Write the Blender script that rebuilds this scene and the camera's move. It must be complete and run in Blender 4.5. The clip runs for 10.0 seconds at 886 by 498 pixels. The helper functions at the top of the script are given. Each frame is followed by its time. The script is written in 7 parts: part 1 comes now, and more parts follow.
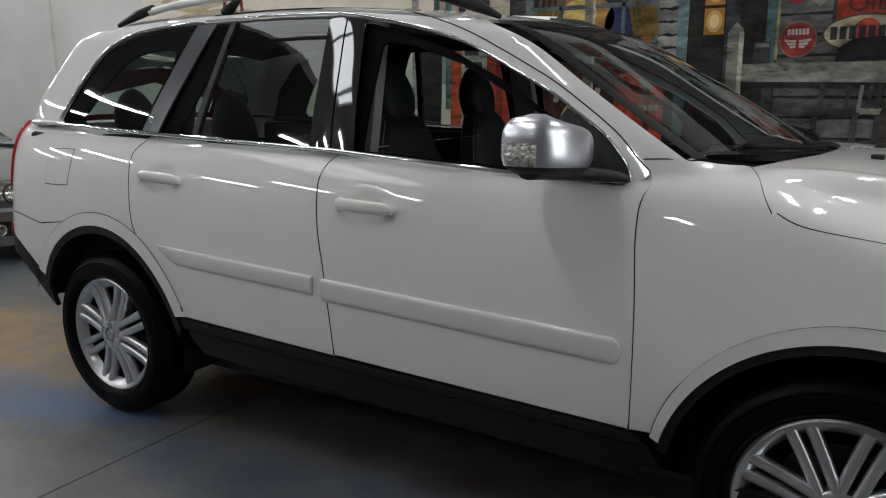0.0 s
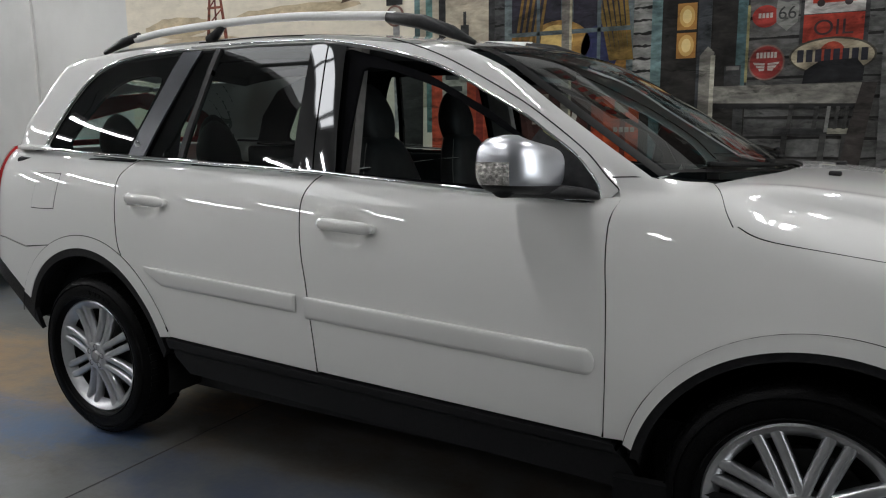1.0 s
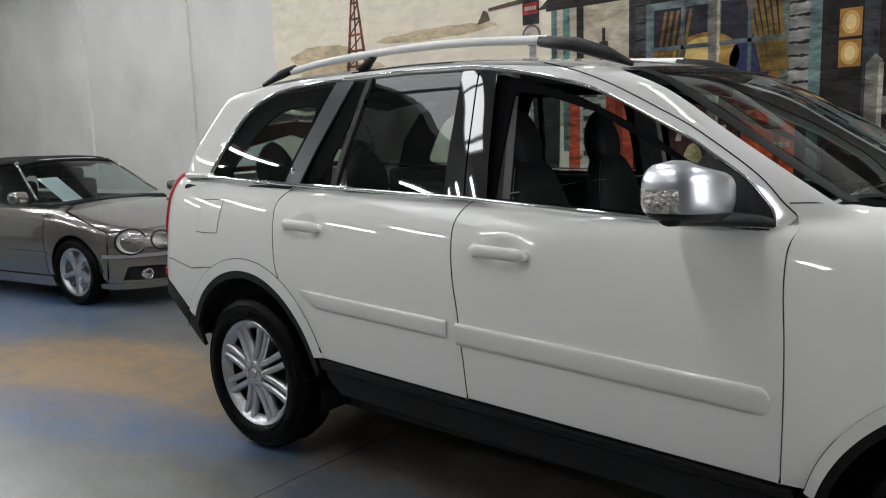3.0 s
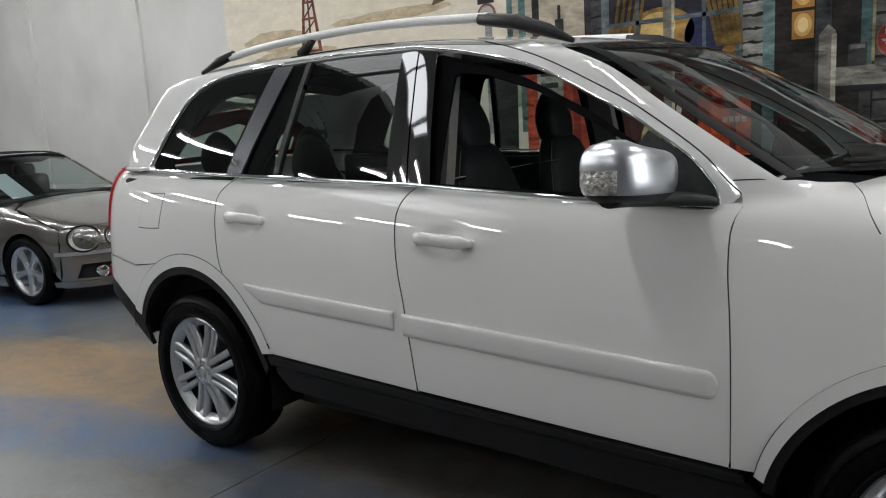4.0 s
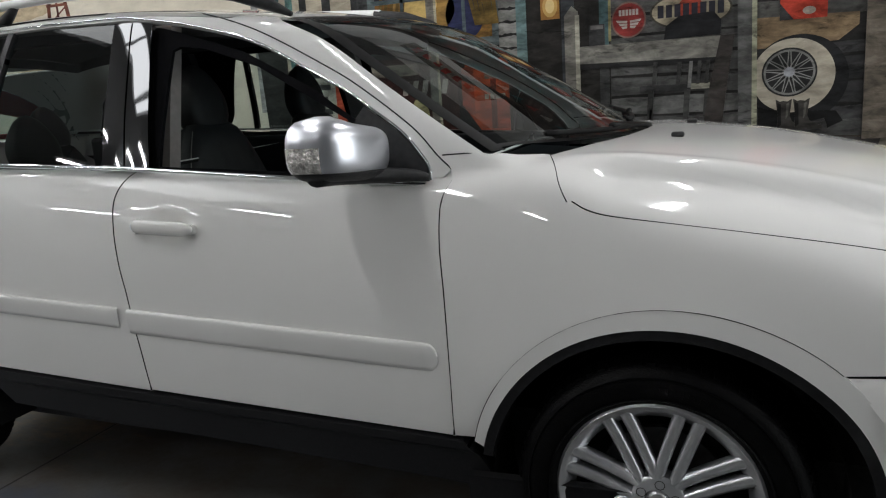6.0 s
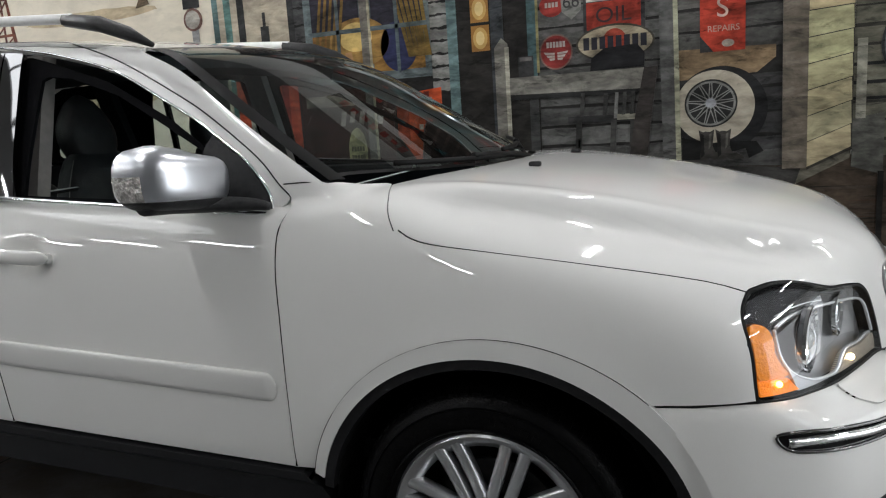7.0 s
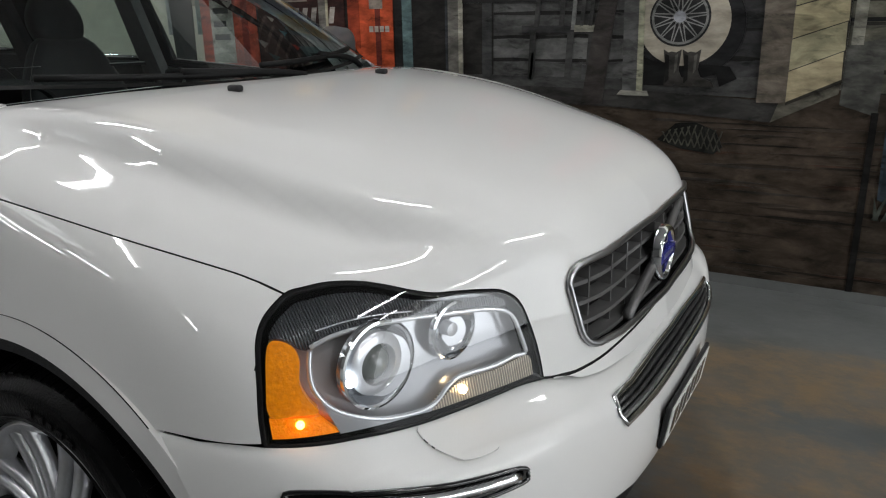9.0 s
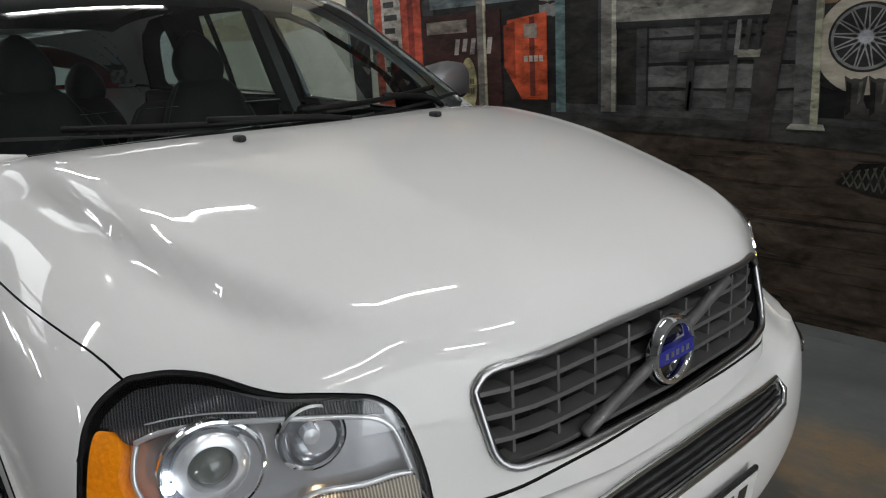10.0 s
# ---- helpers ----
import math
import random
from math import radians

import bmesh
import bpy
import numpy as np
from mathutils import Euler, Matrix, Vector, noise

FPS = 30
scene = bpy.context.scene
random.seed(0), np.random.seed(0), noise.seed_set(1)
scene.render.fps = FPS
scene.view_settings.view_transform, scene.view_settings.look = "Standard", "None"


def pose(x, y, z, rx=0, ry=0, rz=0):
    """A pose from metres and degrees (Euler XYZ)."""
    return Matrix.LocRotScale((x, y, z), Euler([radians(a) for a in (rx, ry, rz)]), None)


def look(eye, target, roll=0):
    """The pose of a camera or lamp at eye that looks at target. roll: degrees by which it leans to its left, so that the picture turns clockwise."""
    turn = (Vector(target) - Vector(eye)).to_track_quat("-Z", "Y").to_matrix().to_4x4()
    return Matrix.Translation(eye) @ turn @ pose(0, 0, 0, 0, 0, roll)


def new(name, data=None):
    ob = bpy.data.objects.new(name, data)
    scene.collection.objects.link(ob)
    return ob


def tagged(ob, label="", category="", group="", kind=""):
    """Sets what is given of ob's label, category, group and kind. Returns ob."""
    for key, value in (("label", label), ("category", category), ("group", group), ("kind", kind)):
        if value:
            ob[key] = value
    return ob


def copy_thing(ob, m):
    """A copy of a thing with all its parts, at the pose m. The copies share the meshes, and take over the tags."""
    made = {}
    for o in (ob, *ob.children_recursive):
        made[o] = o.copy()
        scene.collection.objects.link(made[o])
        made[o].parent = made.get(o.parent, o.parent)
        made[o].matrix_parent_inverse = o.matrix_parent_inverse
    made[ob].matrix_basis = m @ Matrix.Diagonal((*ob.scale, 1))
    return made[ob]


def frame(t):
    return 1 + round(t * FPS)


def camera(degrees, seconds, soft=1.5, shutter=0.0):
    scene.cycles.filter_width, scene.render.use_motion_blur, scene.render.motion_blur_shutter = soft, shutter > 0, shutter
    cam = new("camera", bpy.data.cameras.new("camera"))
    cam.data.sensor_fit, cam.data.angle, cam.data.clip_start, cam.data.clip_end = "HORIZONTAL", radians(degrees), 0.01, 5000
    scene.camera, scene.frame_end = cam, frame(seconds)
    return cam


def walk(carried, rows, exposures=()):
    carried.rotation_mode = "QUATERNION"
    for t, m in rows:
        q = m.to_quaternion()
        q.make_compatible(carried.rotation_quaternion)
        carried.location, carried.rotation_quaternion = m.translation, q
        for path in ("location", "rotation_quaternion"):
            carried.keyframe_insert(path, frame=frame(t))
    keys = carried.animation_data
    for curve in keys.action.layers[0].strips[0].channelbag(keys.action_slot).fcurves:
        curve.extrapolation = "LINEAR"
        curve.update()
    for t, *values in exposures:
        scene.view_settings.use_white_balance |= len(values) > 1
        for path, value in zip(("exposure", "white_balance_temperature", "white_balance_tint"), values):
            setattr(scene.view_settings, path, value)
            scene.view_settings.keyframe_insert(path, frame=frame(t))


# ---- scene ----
cam = camera(61.9, 10.0, soft=1.15)
PATH = [
    (0, (0.013, -2.855, 1.391), (-0.991, -1.172, 0.99), -0.1),
    (0.5, (0.057, -2.919, 1.396), (-0.986, -1.252, 1.03), 0.2),
    (1, (0.071, -2.913, 1.387), (-0.904, -1.201, 1.047), -0.5),
    (1.5, (0.082, -2.927, 1.418), (-0.799, -1.158, 1.113), -1.1),
    (2, (0.022, -2.941, 1.442), (-1.017, -1.243, 1.25), -1.6),
    (2.5, (-0.041, -2.954, 1.428), (-1.292, -1.415, 1.173), -1.4),
    (4, (-0.003, -2.803, 1.421), (-1.2, -1.236, 1.081), -3.5),
    (4.5, (-0.007, -2.714, 1.426), (-0.953, -0.986, 1.084), -1.6),
    (5, (0.009, -2.667, 1.391), (-0.871, -0.919, 0.978), -0.6),
    (5.5, (0.056, -2.644, 1.406), (-0.735, -0.865, 0.950), -3.1),
    (7, (0.563, -2.482, 1.370), (-0.179, -0.658, 1.022), -3.7),
    (7.5, (0.714, -2.225, 1.365), (0.118, -0.365, 0.936), -0.6),
    (8, (0.911, -1.998, 1.342), (0.366, -0.157, 0.782), -4.5),
    (8.5, (1.181, -1.829, 1.372), (0.306, -0.134, 0.77), -3.4),
    (9, (1.348, -1.611, 1.363), (0.367, 0.029, 0.772), -1.2),
    (9.5, (1.455, -1.324, 1.408), (0.266, 0.171, 0.816), 0.1),
    (10, (1.629, -1.094, 1.391), (0.162, 0.163, 0.874), -3.1),
]
walk(cam, [(t, look(eye, target, roll)) for t, eye, target, roll in PATH],
     exposures=[(0, 0.06), (2.5, 0.42), (5.5, 0.28), (7.0, 0.42), (8.0, 0.31), (9.0, 0.14), (10, 0.0)])

# ---- world and light: a closed showroom lit by ceiling tubes ----
world = bpy.data.worlds.new("world")
world.use_nodes = True
world.node_tree.nodes["Background"].inputs[0].default_value = (0.55, 0.6, 0.7, 1)
world.node_tree.nodes["Background"].inputs[1].default_value = 0.05
scene.world = world
TUBE_POWER = 56.0
ROOF_LIGHT = 2.8
DAYLIGHT = 118.0
day = bpy.data.lights.new("doorway_daylight", "AREA")
day.shape, day.size, day.size_y, day.energy, day.color = "RECTANGLE", 4.6, 2.9, DAYLIGHT, (0.93, 0.97, 1.0)
day_lamp = new("doorway_daylight", day)
day_lamp.matrix_basis = look((6.58, -0.7, 1.5), (0, -0.7, 1.5))

# ---- materials ----
def mat(name, color, rough=0.5, metal=0.0, coat=0.0, scale=0.0, vary=0.0, bump=0.0, bscale=200.0, emit=None, power=0.0, dirt=None, dscale=2.0, damount=0.0):
    """Principled material with two scales of noise in colour, optional fine bump and larger stains."""
    m = bpy.data.materials.new(name)
    m.use_nodes = True
    nt = m.node_tree
    b = nt.nodes["Principled BSDF"]
    b.inputs["Base Color"].default_value = (*color, 1)
    b.inputs["Roughness"].default_value = rough
    b.inputs["Metallic"].default_value = metal
    b.inputs["Coat Weight"].default_value = coat
    b.inputs["Coat Roughness"].default_value = 0.02
    tc = nt.nodes.new("ShaderNodeTexCoord")
    last = None
    if vary > 0:
        n = nt.nodes.new("ShaderNodeTexNoise")
        n.inputs["Scale"].default_value = scale
        n.inputs["Detail"].default_value = 8
        nt.links.new(tc.outputs["Object"], n.inputs["Vector"])
        r = nt.nodes.new("ShaderNodeValToRGB")
        r.color_ramp.elements[0].position, r.color_ramp.elements[1].position = 0.3, 0.7
        r.color_ramp.elements[0].color = (*[max(0, c * (1 - vary)) for c in color], 1)
        r.color_ramp.elements[1].color = (*[min(1, c * (1 + vary)) for c in color], 1)
        nt.links.new(n.outputs["Fac"], r.inputs[0])
        last = r.outputs[0]
        nt.links.new(last, b.inputs["Base Color"])
    if damount > 0:
        n = nt.nodes.new("ShaderNodeTexNoise")
        n.inputs["Scale"].default_value = dscale
        n.inputs["Detail"].default_value = 5
        nt.links.new(tc.outputs["Object"], n.inputs["Vector"])
        r = nt.nodes.new("ShaderNodeValToRGB")
        r.color_ramp.elements[0].position, r.color_ramp.elements[1].position = 0.48, 0.68
        r.color_ramp.elements[0].color, r.color_ramp.elements[1].color = (0, 0, 0, 1), (damount, damount, damount, 1)
        nt.links.new(n.outputs["Fac"], r.inputs[0])
        mx = nt.nodes.new("ShaderNodeMix")
        mx.data_type = "RGBA"
        nt.links.new(r.outputs[0], mx.inputs[0])
        if last:
            nt.links.new(last, mx.inputs[6])
        else:
            mx.inputs[6].default_value = (*color, 1)
        mx.inputs[7].default_value = (*dirt, 1)
        nt.links.new(mx.outputs[2], b.inputs["Base Color"])
    if bump > 0:
        n = nt.nodes.new("ShaderNodeTexNoise")
        n.inputs["Scale"].default_value = bscale
        n.inputs["Detail"].default_value = 4
        nt.links.new(tc.outputs["Object"], n.inputs["Vector"])
        bp = nt.nodes.new("ShaderNodeBump")
        bp.inputs["Strength"].default_value = bump
        bp.inputs["Distance"].default_value = 0.01
        nt.links.new(n.outputs["Fac"], bp.inputs["Height"])
        nt.links.new(bp.outputs[0], b.inputs["Normal"])
    if emit:
        b.inputs["Emission Color"].default_value = (*emit, 1)
        b.inputs["Emission Strength"].default_value = power
    return m


def glass(name, tint, gloss=1.0, rough=0.0):
    """Thin pane: tinted see-through with a Fresnel mirror on it."""
    m = bpy.data.materials.new(name)
    m.use_nodes = True
    nt = m.node_tree
    nt.nodes.clear()
    out = nt.nodes.new("ShaderNodeOutputMaterial")
    tr = nt.nodes.new("ShaderNodeBsdfTransparent")
    tr.inputs[0].default_value = (*tint, 1)
    gl = nt.nodes.new("ShaderNodeBsdfGlossy")
    gl.inputs["Roughness"].default_value = rough
    gl.inputs["Color"].default_value = (gloss, gloss, gloss, 1)
    lw = nt.nodes.new("ShaderNodeLayerWeight")
    lw.inputs["Blend"].default_value = 0.5
    pw = nt.nodes.new("ShaderNodeMath")
    pw.operation = "POWER"
    pw.inputs[1].default_value = 5.0
    nt.links.new(lw.outputs["Facing"], pw.inputs[0])
    fr = nt.nodes.new("ShaderNodeMath")
    fr.operation = "MULTIPLY_ADD"
    fr.inputs[1].default_value, fr.inputs[2].default_value = 0.93, 0.05
    nt.links.new(pw.outputs[0], fr.inputs[0])
    mx = nt.nodes.new("ShaderNodeMixShader")
    nt.links.new(fr.outputs[0], mx.inputs[0])
    nt.links.new(tr.outputs[0], mx.inputs[1])
    nt.links.new(gl.outputs[0], mx.inputs[2])
    nt.links.new(mx.outputs[0], out.inputs[0])
    return m


PAINT = mat("white_pearl_paint", (0.78, 0.775, 0.755), 0.5, 0.0, 1.0, scale=900, vary=0.03)
PAINT.node_tree.nodes["Principled BSDF"].inputs["Specular IOR Level"].default_value = 0.08
BLACK_PLASTIC = mat("black_plastic", (0.020, 0.020, 0.021), 0.5, scale=60, vary=0.3, bump=0.15, bscale=700)
TRIM_GREY = mat("charcoal_trim", (0.011, 0.011, 0.012), 0.5, scale=80, vary=0.25, bump=0.15, bscale=600)
WELL = mat("wheel_well_black", (0.006, 0.006, 0.006), 0.8, scale=20, vary=0.3)
GLOSS_BLACK = mat("gloss_black", (0.004, 0.004, 0.005), 0.04, 0, 1.0)
RUBBER = mat("rubber", (0.0025, 0.0025, 0.0027), 0.38, scale=30, vary=0.4, bump=0.2, bscale=180)
# black of rubber parts, also painted on panel edges as the shade in gaps
SEAL_AND_GAP = mat("rubber_and_gap_black", (0.010, 0.010, 0.010), 0.5)
PILLAR_GLOSS = mat("polished_black_chrome", (0.20, 0.20, 0.205), 0.05, 1.0)
CHROME = mat("chrome", (0.86, 0.87, 0.88), 0.06, 1.0)
SATIN = mat("satin_silver", (0.72, 0.74, 0.79), 0.33, 1.0)
ALLOY = mat("alloy", (0.58, 0.59, 0.61), 0.30, 0.85, 0.6, scale=40, vary=0.06)
DARK_METAL = mat("dark_metal", (0.06, 0.06, 0.06), 0.5, 0.6, scale=30, vary=0.3)
LEATHER = mat("black_leather", (0.020, 0.0195, 0.020), 0.42, scale=25, vary=0.25, bump=0.25, bscale=300)
LEATHER.node_tree.nodes["Principled BSDF"].inputs["Specular IOR Level"].default_value = 0.22
CABIN = mat("charcoal_cabin", (0.013, 0.014, 0.016), 0.6, scale=30, vary=0.2, bump=0.15, bscale=400)
PALE_TRIM = mat("taupe_pillar_trim", (0.22, 0.20, 0.19), 0.7, scale=40, vary=0.1)
HEADLINER = mat("dark_headliner", (0.06, 0.06, 0.06), 0.9, scale=60, vary=0.15)
DARK_LINING = mat("dark_lining", (0.006, 0.006, 0.007), 0.8, scale=40, vary=0.2)
DARK_LINING.node_tree.nodes["Principled BSDF"].inputs["Specular IOR Level"].default_value = 0.03
TINT = glass("tinted_glass", (0.52, 0.60, 0.58))
CLEAR = glass("clear_glass", (0.80, 0.86, 0.85))
LENS = glass("lamp_lens", (0.93, 0.94, 0.95))
SCREEN = glass("windscreen_glass", (0.52, 0.60, 0.60), 1.0)
# faint emission puts the glow of the lit bulb into both amber lenses
AMBER = mat("amber_lens_glow", (1.0, 0.27, 0.0), 0.35, 0, 0.15, scale=120, vary=0.22, bump=0.25, bscale=160, emit=(1.0, 0.30, 0.0), power=0.12)
AMBER_DEEP = mat("amber_deep_glow", (0.95, 0.20, 0.0), 0.35, 0, 0.15, scale=120, vary=0.25, bump=0.4, bscale=160, emit=(1.0, 0.26, 0.0), power=0.4)
AMBER_GLOW = mat("amber_bulb", (0.9, 0.4, 0.05), 0.3, emit=(1.0, 0.42, 0.06), power=12)
RED_LENS = mat("red_lens", (0.50, 0.015, 0.018), 0.12, 0, 1.0, scale=90, vary=0.2)
BLUE = mat("blue_enamel", (0.025, 0.03, 0.26), 0.25, 0, 0.6)
REFLECTOR = mat("lamp_reflector", (0.90, 0.90, 0.91), 0.12, 1.0)
LAMP_GREY = mat("lamp_bezel_grey", (0.42, 0.42, 0.42), 0.3, 0.6, 0.4, scale=20, vary=0.08)
STITCH = mat("pale_stitching", (0.16, 0.15, 0.14), 0.8)
LAMP_PALE = mat("lamp_housing_pale", (0.56, 0.56, 0.58), 0.22, 0.45, 1.0, scale=15, vary=0.05)
DARK_SATIN = mat("dark_satin_metal", (0.065, 0.068, 0.075), 0.35, 0.8)
SATIN_RAIL = mat("satin_rail", (0.86, 0.86, 0.85), 0.42, 0.0, scale=60, vary=0.04)
for m_ in (SEAL_AND_GAP, CABIN, RUBBER):
    m_.node_tree.nodes["Principled BSDF"].inputs["Specular IOR Level"].default_value = 0.12
for m_ in (TRIM_GREY, BLACK_PLASTIC, WELL):
    m_.node_tree.nodes["Principled BSDF"].inputs["Specular IOR Level"].default_value = 0.22
LENS_FACET = mat("faceted_lens", (0.55, 0.53, 0.50), 0.12, 0.55, 1.0, scale=70, vary=0.6, bump=1.0, bscale=90)
RUBBER.node_tree.nodes["Principled BSDF"].inputs["Specular IOR Level"].default_value = 0.07

# ---- geometry helpers ----
def mesh_object(name, verts, faces, material, parent=None, label="", smooth=False, normals=None):
    me = bpy.data.meshes.new(name)
    me.from_pydata([tuple(map(float, v)) for v in verts], [], [tuple(map(int, f)) for f in faces])
    me.materials.append(material)
    if smooth:
        me.polygons.foreach_set("use_smooth", [True] * len(me.polygons))
    if normals is not None:
        me.normals_split_custom_set_from_vertices([tuple(map(float, n)) for n in normals])
    ob = new(name, me)
    if parent:
        ob.parent = parent
    if label:
        ob["label"] = label
    return ob


def part(name, bm, material, parent=None, label="", smooth=False):
    me = bpy.data.meshes.new(name)
    bmesh.ops.recalc_face_normals(bm, faces=bm.faces)
    bm.to_mesh(me)
    bm.free()
    me.materials.append(material)
    if smooth:
        me.polygons.foreach_set("use_smooth", [True] * len(me.polygons))
    ob = new(name, me)
    if parent:
        ob.parent = parent
    if label:
        ob["label"] = label
    return ob


def smooth_by_angle(bm, degrees=35):
    lim = radians(degrees)
    for f in bm.faces:
        f.smooth = True
    for e in bm.edges:
        if len(e.link_faces) == 2 and e.calc_face_angle(0) > lim:
            e.smooth = False


def box_bm(x0, x1, y0, y1, z0, z1, bevel=0.0, seg=2, bm=None):
    b = bm or bmesh.new()
    r = bmesh.ops.create_cube(b, size=1)
    for v in r["verts"]:
        v.co = Vector(((x0 + x1) / 2 + v.co.x * (x1 - x0), (y0 + y1) / 2 + v.co.y * (y1 - y0), (z0 + z1) / 2 + v.co.z * (z1 - z0)))
    if bevel:
        es = list({e for v in r["verts"] for e in v.link_edges})
        bmesh.ops.bevel(b, geom=es, offset=bevel, segments=seg, affect="EDGES", profile=0.5)
    return b


def box(name, x0, x1, y0, y1, z0, z1, material, parent=None, label="", bevel=0.0, seg=2):
    return part(name, box_bm(x0, x1, y0, y1, z0, z1, bevel, seg), material, parent, label)


def empty(name, label, category, x=0, y=0, z=0, rz=0, group="", kind=""):
    ob = new(name)
    ob.matrix_basis = pose(x, y, z, 0, 0, rz)
    return tagged(ob, label, category, group, kind)


def spline(pts, n=8, closed=False):
    """Catmull-Rom through the points (any dimension)."""
    P = [np.array(p, float) for p in pts]
    m = len(P)
    out = []
    for i in range(m if closed else m - 1):
        p1, p2 = P[i], P[(i + 1) % m]
        p0 = P[i - 1] if (closed or i > 0) else 2 * p1 - p2
        p3 = P[(i + 2) % m] if (closed or i + 2 < m) else 2 * p2 - p1
        for k in range(n):
            t = k / n
            out.append(0.5 * (2 * p1 + (p2 - p0) * t + (2 * p0 - 5 * p1 + 4 * p2 - p3) * t * t + (3 * p1 - p0 - 3 * p2 + p3) * t ** 3))
    if not closed:
        out.append(P[-1])
    return out


def tube(name, path, radius, material, parent=None, label="", seg=8, flat=1.0, closed=False, up=(0, 0, 1)):
    """Swept round or oval section along a path; radius may be a list."""
    P = [np.array(p, float) for p in path]
    n = len(P)
    V, F = [], []
    for i, p in enumerate(P):
        a, b = P[i - 1 if (i > 0 or closed) else 0], P[(i + 1) % n if (i < n - 1 or closed) else n - 1]
        d = (b - a) / max(1e-9, np.linalg.norm(b - a))
        s = np.cross(d, up)
        s = s / max(1e-9, np.linalg.norm(s))
        u = np.cross(s, d)
        r = radius[i] if isinstance(radius, (list, tuple)) else radius
        for k in range(seg):
            t = 2 * math.pi * k / seg
            V.append(p + s * math.cos(t) * r + u * math.sin(t) * r * flat)
    m = n if closed else n - 1
    for i in range(m):
        for k in range(seg):
            F.append((i * seg + k, i * seg + (k + 1) % seg, ((i + 1) % n) * seg + (k + 1) % seg, ((i + 1) % n) * seg + k))
    if not closed:
        F.append(tuple(range(seg))[::-1])
        F.append(tuple((n - 1) * seg + k for k in range(seg)))
    return mesh_object(name, V, F, material, parent, label, smooth=True)


def lathe(name, profile, material, parent=None, label="", seg=48, axis="y", smooth=True, closed=False):
    """Turns (radius, offset) points about an axis."""
    V, F = [], []
    n = len(profile)
    for k in range(seg):
        t = 2 * math.pi * k / seg
        for r, o in profile:
            V.append({"y": (r * math.cos(t), o, r * math.sin(t)), "z": (r * math.cos(t), r * math.sin(t), o), "x": (o, r * math.cos(t), r * math.sin(t))}[axis])
    for k in range(seg):
        for i in range(n if closed else n - 1):
            a, b = k * n + i, k * n + (i + 1) % n
            c, d = ((k + 1) % seg) * n + (i + 1) % n, ((k + 1) % seg) * n + i
            F.append((a, b, c, d))
    me = mesh_object(name, V, F, material, parent, label, smooth)
    bm = bmesh.new()
    bm.from_mesh(me.data)
    bmesh.ops.remove_doubles(bm, verts=bm.verts, dist=1e-5)
    bmesh.ops.recalc_face_normals(bm, faces=bm.faces)
    if smooth:
        smooth_by_angle(bm, 40)
    bm.to_mesh(me.data)
    bm.free()
    return me


# ---- the room ----
WALL_Y = 2.33
X0, X1, Y0, CEIL = -17.0, 6.5, -8.0, 4.3


